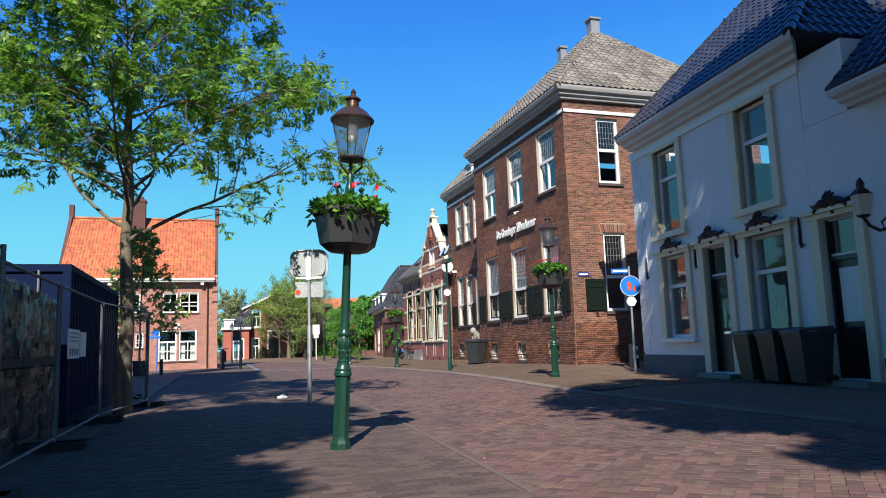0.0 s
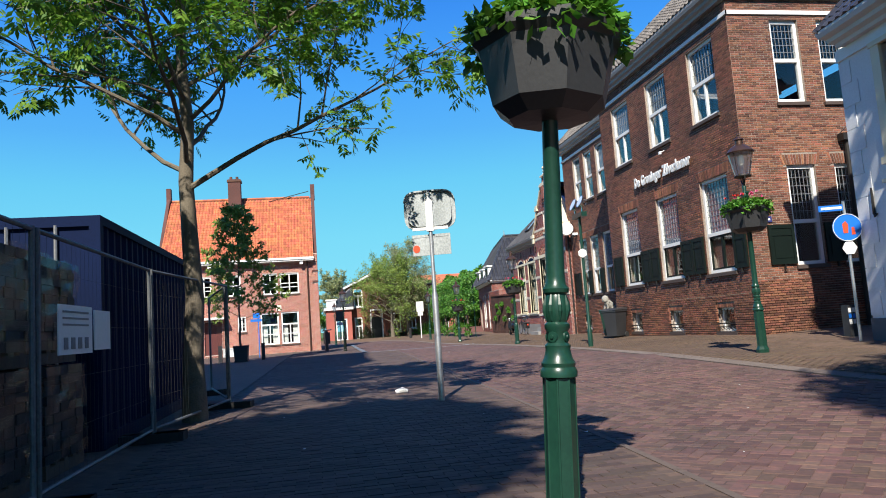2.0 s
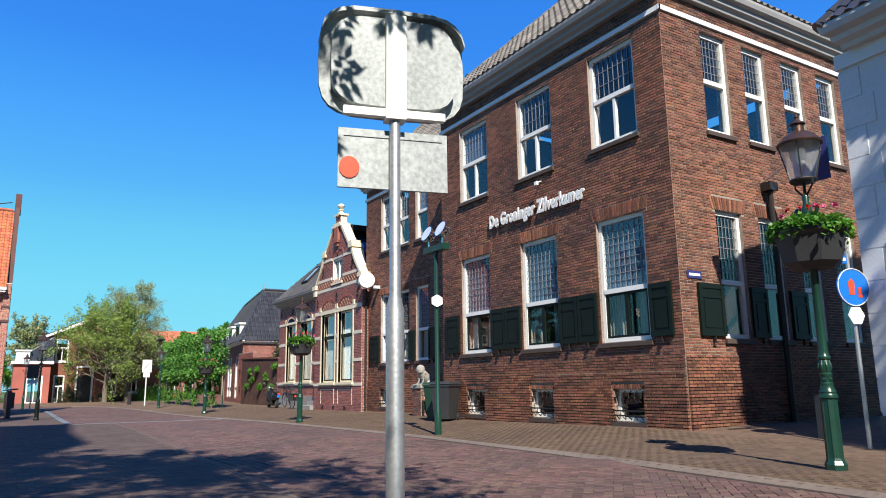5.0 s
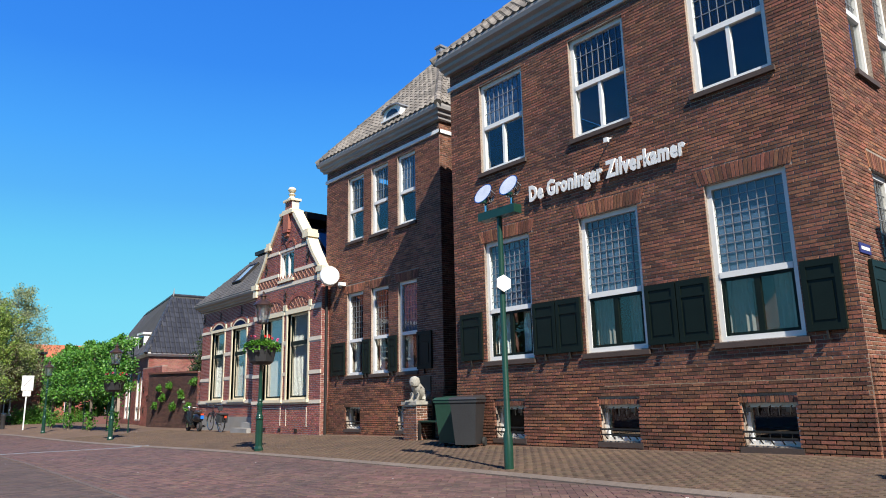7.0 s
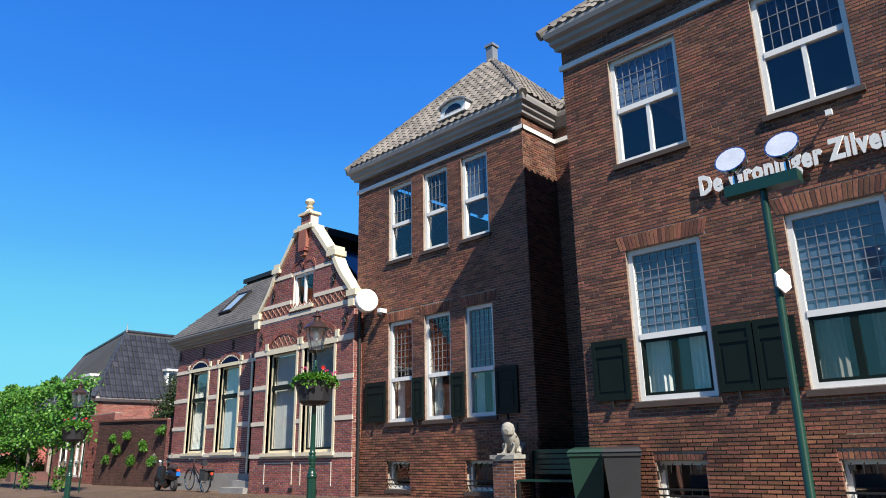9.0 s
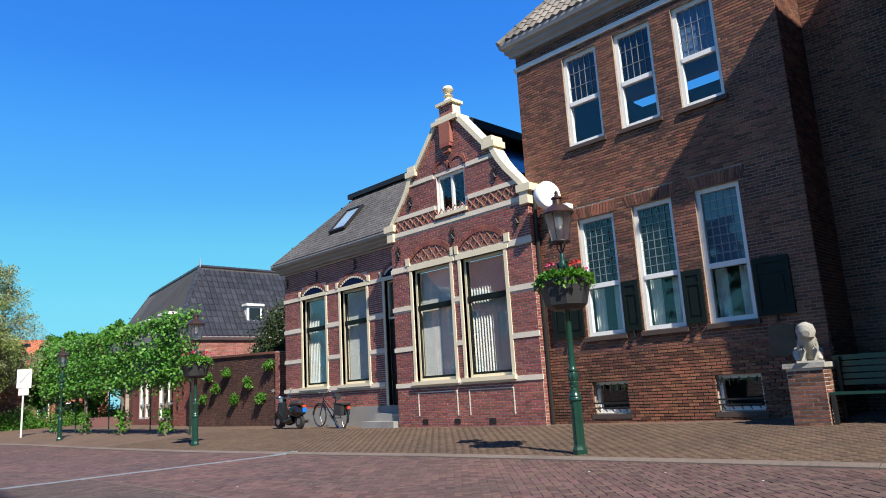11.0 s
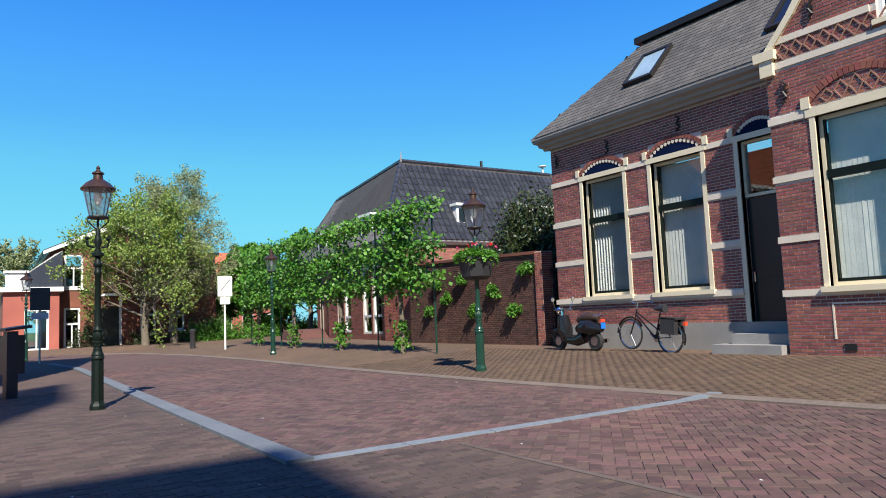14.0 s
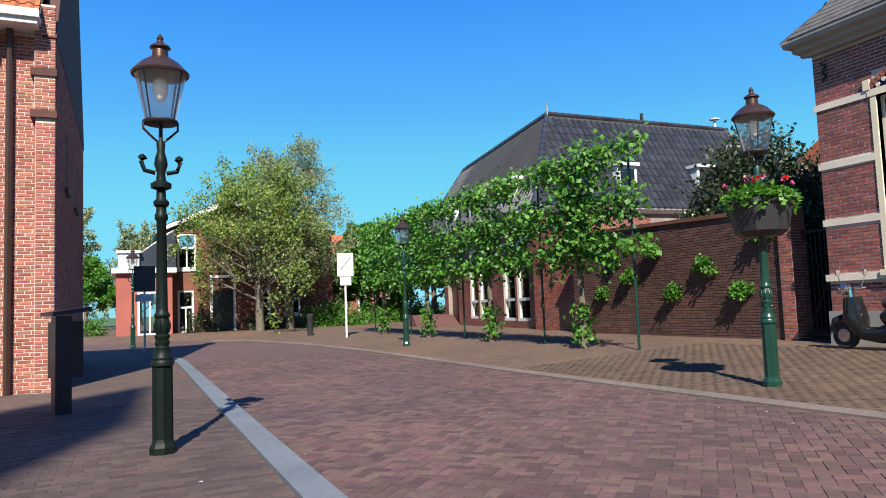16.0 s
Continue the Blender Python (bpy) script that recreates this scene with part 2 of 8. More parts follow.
LEAF_DARK = material("dark_leaves", (0.05, 0.075, 0.025), (0.025, 0.042, 0.015), rough=0.4, scale=0.9, fine=8, island=0.4, vary_hue=0.03, bump=0, trans=0.2)
GRASS = material("grass", (0.07, 0.13, 0.03), (0.04, 0.08, 0.02), rough=0.9, scale=0.5)
FLOWER_RED = material("red_petals", (0.75, 0.035, 0.02), (0.55, 0.02, 0.015), rough=0.5, island=0.2, bump=0)
FLOWER_PINK = material("pink_petals", (0.65, 0.10, 0.24), (0.5, 0.06, 0.16), rough=0.5, island=0.2, bump=0)
CONTAINER_BLUE = material("container_blue", (0.003, 0.011, 0.05), (0.002, 0.007, 0.03), rough=0.7, scale=1.0, amount=0.4, spec=0.1)
CURTAIN = material("white_curtain", (0.72, 0.72, 0.68), (0.55, 0.55, 0.52), rough=0.9, scale=3)
BEIGE_CURTAIN = material("grey_beige_curtain", (0.24, 0.225, 0.195), (0.16, 0.15, 0.135), rough=0.9, scale=3)
# blue-grey colour standing in for sky mirrored in the museum panes
SKY_REFLECTION = material("painted_sky_reflection", (0.10, 0.16, 0.26), (0.08, 0.13, 0.22), rough=0.6, scale=2, amount=0.3)
ROOM_DARK = material("dim_room", (0.10, 0.09, 0.08), (0.07, 0.06, 0.055), rough=0.9)
DOOR_DARK = material("dark_door_paint", (0.015, 0.017, 0.016), (0.011, 0.012, 0.012), rough=0.35)
DOOR_RED = material("red_brown_door", (0.13, 0.035, 0.03), (0.1, 0.028, 0.024), rough=0.45)
SIGN_BLUE = material("sign_blue", (0.012, 0.16, 0.62), (0.01, 0.13, 0.5), rough=0.35, bump=0, amount=0.2)
NAVY = material("navy_banner", (0.02, 0.03, 0.17), (0.014, 0.02, 0.12), rough=0.7, bump=0.05)
SIGN_RED = material("sign_red", (0.7, 0.08, 0.03), (0.6, 0.06, 0.02), rough=0.4, bump=0)
CHROME = material("chrome", (0.75, 0.75, 0.75), (0.6, 0.6, 0.6), rough=0.12, metal=1.0, bump=0)
RUBBER = material("black_rubber", (0.014, 0.014, 0.014), (0.02, 0.02, 0.02), rough=0.8)
BLACK_GLOSS = material("black_gloss_paint", (0.01, 0.01, 0.012), (0.014, 0.014, 0.015), rough=0.12, bump=0)
LAMP_WHITE = material("opal_white", (0.85, 0.85, 0.82), (0.75, 0.75, 0.72), rough=0.3, bump=0)
PALLET_STONE = material("wrapped_stone", (0.045, 0.042, 0.04), (0.022, 0.021, 0.02), rough=0.7, island=0.3)
WOOD_DARK = material("old_wood", (0.13, 0.095, 0.06), (0.07, 0.05, 0.035), rough=0.85, scale=4)
MUSEUM_STONE = material("lichened_stone", (0.42, 0.40, 0.35), (0.22, 0.21, 0.19), rough=0.9, scale=4, bump=0.4)
GLASS = glass_material("window_glass")
LAMP_GLASS = glass_material("lantern_glass", (0.92, 0.94, 0.94))
milk, gl = LAMP_GLASS.node_tree.nodes.new("ShaderNodeBsdfTranslucent"), LAMP_GLASS.node_tree
soft_mix = gl.nodes.new("ShaderNodeMixShader")   # dust and haze on the lantern panes
soft_mix.inputs[0].default_value = 0.3
out_node = gl.nodes["Material Output"]
gl.links.new(out_node.inputs["Surface"].links[0].from_socket, soft_mix.inputs[1])
gl.links.new(milk.outputs[0], soft_mix.inputs[2])
gl.links.new(soft_mix.outputs[0], out_node.inputs["Surface"])


# ---- mesh building ----
class Mesh:
    """Vertices and faces gathered for one part."""

    def __init__(self):
        self.v, self.f = [], []

    def add(self, verts, faces, m=None):
        k = len(self.v)
        self.v += [tuple(m @ Vector(p)) for p in verts] if m is not None else [tuple(p) for p in verts]
        self.f += [tuple(i + k for i in f) for f in faces]
        return self

    def box(self, x0, y0, z0, x1, y1, z1, m=None):
        x0, x1, y0, y1, z0, z1 = min(x0, x1), max(x0, x1), min(y0, y1), max(y0, y1), min(z0, z1), max(z0, z1)
        return self.add([(x0, y0, z0), (x1, y0, z0), (x1, y1, z0), (x0, y1, z0), (x0, y0, z1), (x1, y0, z1), (x1, y1, z1), (x0, y1, z1)],
                        [(0, 3, 2, 1), (4, 5, 6, 7), (0, 1, 5, 4), (1, 2, 6, 5), (2, 3, 7, 6), (3, 0, 4, 7)], m)

    def prism(self, outline, y0, y1, m=None):
        """An outline in x and z, extruded along y."""
        n = len(outline)
        vs = [(a, y0, b) for a, b in outline] + [(a, y1, b) for a, b in outline]
        fs = [tuple(range(n)), tuple(range(2 * n - 1, n - 1, -1))] + [(i, i + n, (i + 1) % n + n, (i + 1) % n) for i in range(n)]
        return self.add(vs, fs, m)

    def lathe(self, profile, sides=16, m=None, start=0.0):
        """Radii and heights turned about z."""
        vs, fs = [], []
        for r, z in profile:
            vs += [(r * math.cos(start + 2 * math.pi * i / sides), r * math.sin(start + 2 * math.pi * i / sides), z) for i in range(sides)]
        for j in range(len(profile) - 1):
            for i in range(sides):
                a, b = j * sides + i, j * sides + (i + 1) % sides
                fs.append((a, b, b + sides, a + sides))
        fs += [tuple(range(sides - 1, -1, -1)), tuple(range((len(profile) - 1) * sides, len(profile) * sides))]
        return self.add(vs, fs, m)

    def tube(self, points, radii, sides=8, m=None):
        pts = [Vector(p) for p in points]
        if not hasattr(radii, "__len__"):
            radii = [radii] * len(pts)
        vs, fs = [], []
        for i, p in enumerate(pts):
            d = (pts[min(i + 1, len(pts) - 1)] - pts[max(i - 1, 0)]).normalized()
            a = d.orthogonal().normalized() if abs(d.z) > 0.95 else d.cross(Vector((0, 0, 1))).normalized()
            b = d.cross(a).normalized()
            vs += [tuple(p + radii[i] * (math.cos(2 * math.pi * k / sides) * a + math.sin(2 * math.pi * k / sides) * b)) for k in range(sides)]
        for j in range(len(pts) - 1):
            for i in range(sides):
                a, b = j * sides + i, j * sides + (i + 1) % sides
                fs.append((a, b, b + sides, a + sides))
        fs += [tuple(range(sides - 1, -1, -1)), tuple(range((len(pts) - 1) * sides, len(pts) * sides))]
        return self.add(vs, fs, m)

    def quad(self, a, b, c, d, thick=0.0, m=None):
        """A slab with corners a, b, c, d, thickened away from its normal."""
        a, b, c, d = map(Vector, (a, b, c, d))
        if not thick:
            return self.add([a, b, c, d], [(0, 1, 2, 3)], m)
        n = (b - a).cross(d - a).normalized() * -thick
        return self.add([a, b, c, d, a + n, b + n, c + n, d + n], [(0, 1, 2, 3), (7, 6, 5, 4), (0, 4, 5, 1), (1, 5, 6, 2), (2, 6, 7, 3), (3, 7, 4, 0)], m)


def mesh_of(name, m, mat, smooth=False):
    me = bpy.data.meshes.new(name)
    me.from_pydata(m.v, [], m.f)
    if smooth:
        me.polygons.foreach_set("use_smooth", [True] * len(me.polygons))
        me.set_sharp_from_angle(angle=radians(38))
    me.materials.append(mat)
    me.update()
    return me


def part(name, m, mat, parent, label="", smooth=False):
    """One mesh object under a thing or a part; its vertices are in the thing's own space."""
    ob = new(name, mesh_of(name, m, mat, smooth))
    ob.parent = parent
    return tagged(ob, label=label)


def thing(name, label, category, group="", at=None, kind=""):
    ob = new(name)
    ob.empty_display_size = 0.2
    if at is not None:
        ob.matrix_basis = at
    return tagged(ob, label, category, group, kind)


def single(name, m, mat, label, category, group="", kind="", smooth=False, at=None):
    ob = new(name, mesh_of(name, m, mat, smooth))
    if at is not None:
        ob.matrix_basis = at
    return tagged(ob, label, category, group, kind)


def structure(name, m, mat, label, category, smooth=False):
    return single(name, m, mat, label, category, kind="structure", smooth=smooth)


def facing(ox, oy, ux, uy):
    """Local x along the wall to the onlooker's right, local y into the wall, local z up."""
    u = Vector((ux, uy, 0)).normalized()
    inward = Vector((-u.y, u.x, 0))
    return Matrix(((u.x, inward.x, 0, ox), (u.y, inward.y, 0, oy), (0, 0, 1, 0), (0, 0, 0, 1)))


def smooth_step(a, b, x):
    t = min(1.0, max(0.0, (x - a) / (b - a)))
    return t * t * (3 - 2 * t)


def wall_mesh(width, z0, z1, openings, thick=0.32, top=None):
    """A wall pierced by openings (x0, z0, x1, z1): one closed sheet with reveals."""
    m = Mesh()
    xs = sorted({0.0, width, *[o[0] for o in openings], *[o[2] for o in openings]})
    zs = sorted({z0, z1, *[o[1] for o in openings], *[o[3] for o in openings]})
    nx, nz = len(xs) - 1, len(zs) - 1

    def solid(i, j):
        if not (0 <= i < nx and 0 <= j < nz):
            return False
        cx, cz = (xs[i] + xs[i + 1]) / 2, (zs[j] + zs[j + 1]) / 2
        return not any(o[0] < cx < o[2] and o[1] < cz < o[3] for o in openings)

    index = {}

    def at(i, j, back):
        key = (i, j, back)
        if key not in index:
            index[key] = len(m.v)
            m.v.append((xs[i], thick if back else 0.0, zs[j]))
        return index[key]

    for i in range(nx):
        for j in range(nz):
            if not solid(i, j):
                continue
            m.f.append((at(i, j, 0), at(i + 1, j, 0), at(i + 1, j + 1, 0), at(i, j + 1, 0)))
            m.f.append((at(i, j + 1, 1), at(i + 1, j + 1, 1), at(i + 1, j, 1), at(i, j, 1)))
            if not solid(i - 1, j):
                m.f.append((at(i, j, 0), at(i, j + 1, 0), at(i, j + 1, 1), at(i, j, 1)))
            if not solid(i + 1, j):
                m.f.append((at(i + 1, j, 0), at(i + 1, j, 1), at(i + 1, j + 1, 1), at(i + 1, j + 1, 0)))
            if not solid(i, j - 1):
                m.f.append((at(i, j, 0), at(i, j, 1), at(i + 1, j, 1), at(i + 1, j, 0)))
            if not solid(i, j + 1):
                m.f.append((at(i, j + 1, 0), at(i + 1, j + 1, 0), at(i + 1, j + 1, 1), at(i, j + 1, 1)))
    return m


def brick_list(width, z0, z1, openings, rng, length=0.215, course=0.0625, limit=None):
    """Running-bond bricks as (x0, z0, x1, z1, proud), cut round openings; limit(z) gives the wall's x range."""
    out = []
    rows = int((z1 - z0) / course)
    for r in range(rows):
        zb = z0 + r * course
        zt = zb + course - 0.013
        lo, hi = limit(zb + course / 2) if limit else (0.0, width)
        cuts = sorted((o[0], o[2]) for o in openings if o[1] < zt - 0.005 and o[3] > zb + 0.005)
        spans, x = [], lo
        for a, b in cuts:
            if a > x:
                spans.append((x, min(a, hi)))
            x = max(x, b)
        if x < hi:
            spans.append((x, hi))
        off = (r % 2) * length / 2 + (r // 2 % 2) * 0.02
        for a, b in spans:
            x = a
            first = length - ((a - off) % length)
            if first < 0.05:
                first += length
            nxt = a + first
            while x < b - 0.02:
                e = min(nxt, b)
                if b - e < 0.04:
                    e = b
                out.append((x + 0.006, zb, e - 0.006 if e < b - 1e-6 else e, zt, 0.006 + rng.random() * 0.006))
                x, nxt = e, e + length
    return out


def add_bricks(parent, bricks, M, mat, piece_mat, near, rng, label="", steps=()):
    """Bricks proud of the mortar: those in the stretch 'near' as pieces (300 at most), the rest joined."""
    rest, pieces = [], []
    for b in bricks:
        inside = near and near[0] < b[0] and b[2] < near[2] and near[1] < b[1] and b[3] < near[3]
        (pieces if inside and len(pieces) < 300 else rest).append(b)
    m = Mesh()
    vs, fs = m.v, m.f
    for x0, za, x1, zb, p in rest:
        p += 0.013 * sum(za < z_step for z_step in steps)   # the plinth steps out course by course
        k = len(vs)
        c = 0.003
        vs += [(x0, 0.0, za), (x1, 0.0, za), (x1, 0.0, zb), (x0, 0.0, zb), (x0 + c, -p, za + c), (x1 - c, -p, za + c), (x1 - c, -p, zb - c), (x0 + c, -p, zb - c)]
        fs += [(k + 4, k + 5, k + 6, k + 7), (k, k + 1, k + 5, k + 4), (k + 1, k + 2, k + 6, k + 5), (k + 2, k + 3, k + 7, k + 6), (k + 3, k, k + 4, k + 7)]
    ob = part("brickwork", m, mat, parent, label)
    tagged(ob, kind="stuff")
    ob.matrix_basis = M
    shared = {}
    for x0, za, x1, zb, p in pieces:
        key = round((x1 - x0) / 0.0075)
        if key not in shared:
            w, c, h = key * 0.0075, 0.003, zb - za
            q = Mesh().add([(0, 0, 0), (w, 0, 0), (w, 0, h), (0, 0, h), (c, -0.009, c), (w - c, -0.009, c), (w - c, -0.009, h - c), (c, -0.009, h - c)],
                           [(4, 5, 6, 7), (0, 1, 5, 4), (1, 2, 6, 5), (2, 3, 7, 6), (3, 0, 4, 7)])
            shared[key] = mesh_of("brick", q, piece_mat)
        br = new("brick", shared[key])
        br.parent = parent
        br.matrix_basis = M @ Matrix.Translation((x0, (rng.random() - 0.5) * 0.004 - 0.013 * sum(za < z_step for z_step in steps), za))


def tile_plane(m, a, b, c, d, wide, long, kind="pan", lift=0.03):
    """Rows of roof tiles over the quadrilateral a (eave left), b (eave right), c (top right), d (top left)."""
    a, b, c, d = map(Vector, (a, b, c, d))
    u = (b - a).normalized()
    nrm = (b - a).cross(d - a).normalized()
    up = nrm.cross(u).normalized()
    height = max((c - a).dot(up), (d - a).dot(up))
    rows = max(1, int(height / long))
    for r in range(rows):
        t = (r + 0.5) * long
        fl, fr = t / max((d - a).dot(up), 1e-6), t / max((c - b).dot(up), 1e-6)
        left = (d - a).dot(u) * min(fl, 1)
        right = (b - a).length + (c - b).dot(u) * min(fr, 1)
        slack = 0.05 if kind == "slate" else 0.3
        k0, k1 = int(math.ceil(left / wide - slack)), int(math.floor(right / wide + slack))
        for k in range(k0, k1):
            o = a + u * (k * wide) + up * (r * long)
            if kind == "pan":
                prof = ((0.0, 0.016), (0.2, 0.055), (0.42, 0.05), (0.68, 0.006), (1.0, 0.018))
            elif kind == "slate":
                prof = ((0.01, 0.006), (0.5, 0.008), (0.985, 0.006))
            elif kind == "rib":
                prof = ((0.0, 0.012), (0.1, 0.075), (0.24, 0.082), (0.38, 0.02), (1.0, 0.008))
            else:
                prof = ((0.0, 0.008), (0.08, 0.034), (0.2, 0.034), (0.3, 0.006), (1.0, 0.008))
            vs = []
            for px, pz in prof:
                vs.append(o + u * (px * wide) + nrm * (pz + lift))
            for px, pz in prof:
                vs.append(o + u * (px * wide) + up * (long * 1.06) + nrm * (pz + lift * 0.25))
            n = len(prof)
            fs = [(i, i + 1, i + 1 + n, i + n) for i in range(n - 1)]
            for px, pz in prof:
                vs.append(o + u * (px * wide) + nrm * 0.004)
            fs += [(i + 2 * n, i + 1 + 2 * n, i + 1, i) for i in range(n - 1)]
            m.add(vs, fs)
    return m


def brick_box(name, parent, x0, y0, z0, x1, y1, z1, mat, rng_, label="", faces="ws", mortar=None):
    """A brick pier or wall: a mortar core with bricks proud on the faces that show."""
    core = part(name, Mesh().box(x0, y0, z0, x1, y1, z1), mortar or MORTAR, parent, label)
    for face in faces:
        M, wd = {"w": (facing(x0, y1, 0, -1), y1 - y0), "s": (facing(x0, y0, 1, 0), x1 - x0), "e": (facing(x1, y0, 0, 1), y1 - y0)}[face]
        add_bricks(core, brick_list(wd, z0, z1, [], rng_), M, mat, mat, None, rng_)
    return core


# ---- ground ----
def ground_z(x, y):
    z = -0.22 * smooth_step(16, 50, y)
    w = smooth_step(16, 22, y)
    z -= 0.115 * (1 - smooth_step(2.6, 7.0, x)) * (1 - smooth_step(22, 42, y))
    edge = right_edge(y)
    if x > edge:
        side = 0.03 + min(x - edge, 5.0) * 0.045
        z += w * side + (1 - w) * 0.07 * math.exp(-((x - 8.2) / 1.6) ** 2)
    return z


def right_edge(y):
    pts = ((-30, 6.4), (12, 6.6), (20, 7.5), (25, 7.9), (32, 8.15), (37, 8.2), (45, 7.8), (52, 7.6), (60, 7.6), (66, 7.2), (72, 6.2), (76, 3.6), (78, -3), (80, -14))
    for (a, p), (b, q) in zip(pts, pts[1:]):
        if y <= b:
            return p + (q - p) * (y - a) / (b - a)
    return -30


def left_edge(y):
    pts = ((-30, 1.6), (4, 2.2), (10, 2.6), (14, 2.8), (36, 3.8), (41.2, 3.9), (41.21, 2.42), (61, 2.66), (66, 2.2), (69, -1), (70, -14))
    for (a, p), (b, q) in zip(pts, pts[1:]):
        if y <= b:
            return p + (q - p) * (y - a) / (b - a)
    return -30


rng = random.Random(7)


def sheet(lo, hi, ys, across, dz):
    """A sheet between two lines x = lo(y) and x = hi(y), lying on the ground."""
    m = Mesh()
    n = across + 1
    for y in ys:
        a, b = lo(y), hi(y)
        for i in range(n):
            x = a + (b - a) * i / across
            m.v.append((x, y, ground_z(x, y) + dz))
    for j in range(len(ys) - 1):
        for i in range(across):
            k = j * n + i
            m.f.append((k, k + 1, k + 1 + n, k + n))
    return m


YS = [-30, -20, -10, -4] + [i * 1.0 for i in range(0, 82)]
m = Mesh()
gx = [-1500, -400, -120, -60, -30, -15, 0, 8, 15, 30, 60, 120, 400, 1500]
gy = [-1500, -300, -80, -30, 0, 16, 25, 35, 50, 70, 100, 140, 300, 1500]
for y in gy:
    for x in gx:
        m.v.append((x, y, -0.5 if abs(x) < 100 and -60 < y < 120 else -0.24))
for j in range(len(gy) - 1):
    for i in range(len(gx) - 1):
        k = j * len(gx) + i
        m.f.append((k, k + 1, k + 1 + len(gx), k + len(gx)))
structure("ground", m, GRASS, "flat green land round the old town", "ground", smooth=True)
road = structure("road", sheet(left_edge, right_edge, YS, 8, -0.005), ROAD_FAR, "red-brown clinker street in herringbone bond", "road")
pavement = structure("pavement", sheet(right_edge, lambda y: 60.0, YS + [90, 110, 130], 40, -0.005), PAVE_BROWN, "brown clinker pavement along the house fronts", "pavement")
square = structure("square", sheet(lambda y: -60.0, left_edge, YS, 44, -0.005), PAVE_DARK, "brown clinker paving of the square", "pavement")


def paving(parent, lo, hi, y0, y1, length, width, pattern, mat, piece_mat, near, seed):
    """Clinkers laid on a sheet; those in the stretch 'near' are pieces."""
    r = random.Random(seed)
    boxes = []
    if pattern == "herringbone":
        c, s = math.cos(radians(45)), math.sin(radians(45))
        w = width
        n0 = int((y1 - y0 + 20) / w) + 4
        for i in range(-n0, n0):
            for j in range(-n0, n0):
                k = (i - j) % 4
                if k == 0:
                    px, py, lx, ly = (i + 1) * w, (j + 0.5) * w, 2 * w, w
                elif k == 2:
                    px, py, lx, ly = (i + 0.5) * w, j * w, w, 2 * w
                else:
                    continue
                x, y = c * px - s * py + 4.0, s * px + c * py + (y0 + y1) / 2
                if y0 < y < y1 and lo(y) + 0.12 < x < hi(y) - 0.12:
                    boxes.append((x, y, lx / 2, ly / 2, c, s))
    else:
        j, y = 0, y0
        while y < y1:
            x = lo(y) + 0.1 + (j % 2) * length / 2
            while x < hi(y) - 0.1:
                boxes.append((x, y, length / 2, width / 2, 1.0, 0.0))
                x += length
            y += width
            j += 1
    m = Mesh()
    pieces = []
    for x, y, hx, hy, c, s in boxes:
        if near[0] < x < near[2] and near[1] < y < near[3] and len(pieces) < 300:
            pieces.append((x, y, hx, hy, c, s))
            continue
        z = ground_z(x, y)
        top = z + r.uniform(-0.002, 0.0025)
        k = len(m.v)
        for d, zz in ((0.0015, z - 0.01), (0.0045, top)):
            for a, b in ((-hx + d, -hy + d), (hx - d, -hy + d), (hx - d, hy - d), (-hx + d, hy - d)):
                m.v.append((x + c * a - s * b, y + s * a + c * b, zz + (a * r.uniform(-0.01, 0.01) if d > 0.005 else 0)))
        m.f += [(k + 4, k + 5, k + 6, k + 7), (k, k + 1, k + 5, k + 4), (k + 1, k + 2, k + 6, k + 5), (k + 2, k + 3, k + 7, k + 6), (k + 3, k, k + 4, k + 7)]
    tagged(part("clinkers", m, mat, parent, "worn clinkers with sandy joints"), kind="stuff")
    if pieces:
        shared = {}
        for x, y, hx, hy, c, s in pieces:
            if (hx, hy) not in shared:
                q = Mesh()
                for d, zz in ((0.003, -0.014), (0.007, 0.0)):
                    q.v += [(-hx + d, -hy + d, zz), (hx - d, -hy + d, zz), (hx - d, hy - d, zz), (-hx + d, hy - d, zz)]
                q.f += [(4, 5, 6, 7), (0, 1, 5, 4), (1, 2, 6, 5), (2, 3, 7, 6), (3, 0, 4, 7)]
                shared[(hx, hy)] = mesh_of("clinker", q, piece_mat)
            ob = new("clinker", shared[(hx, hy)])
            ob.parent = parent
            ob.matrix_basis = Matrix.Translation((x, y, ground_z(x, y) + r.uniform(-0.002, 0.0025))) @ Matrix(((c, -s, 0, 0), (s, c, 0, 0), (0, 0, 1, 0), (0, 0, 0, 1)))


def stone_band(name, label, line, y0, y1, wide, mat, along="y", step=1.0, proud=0.012):
    """A band of kerb stones set in the paving."""
    band = thing(name, label, "kerb", kind="structure")
    a = y0
    while a < y1 - 0.05:
        b = min(a + step, y1)
        q = Mesh()
        if along == "y":
            p = [(line(a), a + 0.006), (line(a) + wide, a + 0.006), (line(b) + wide, b - 0.006), (line(b), b - 0.006)]
        else:
            p = [(a + 0.006, line(a)), (b - 0.006, line(b)), (b - 0.006, line(b) + wide), (a + 0.006, line(a) + wide)]
        q.v = [(x, y, ground_z(x, y) - 0.05) for x, y in p] + [(x, y, ground_z(x, y) + proud) for x, y in p]
        q.f = [(0, 3, 2, 1), (4, 5, 6, 7), (0, 1, 5, 4), (1, 2, 6, 5), (2, 3, 7, 6), (3, 0, 4, 7)]
        part("kerb_stone", q, mat, band)
        a = b
    return band


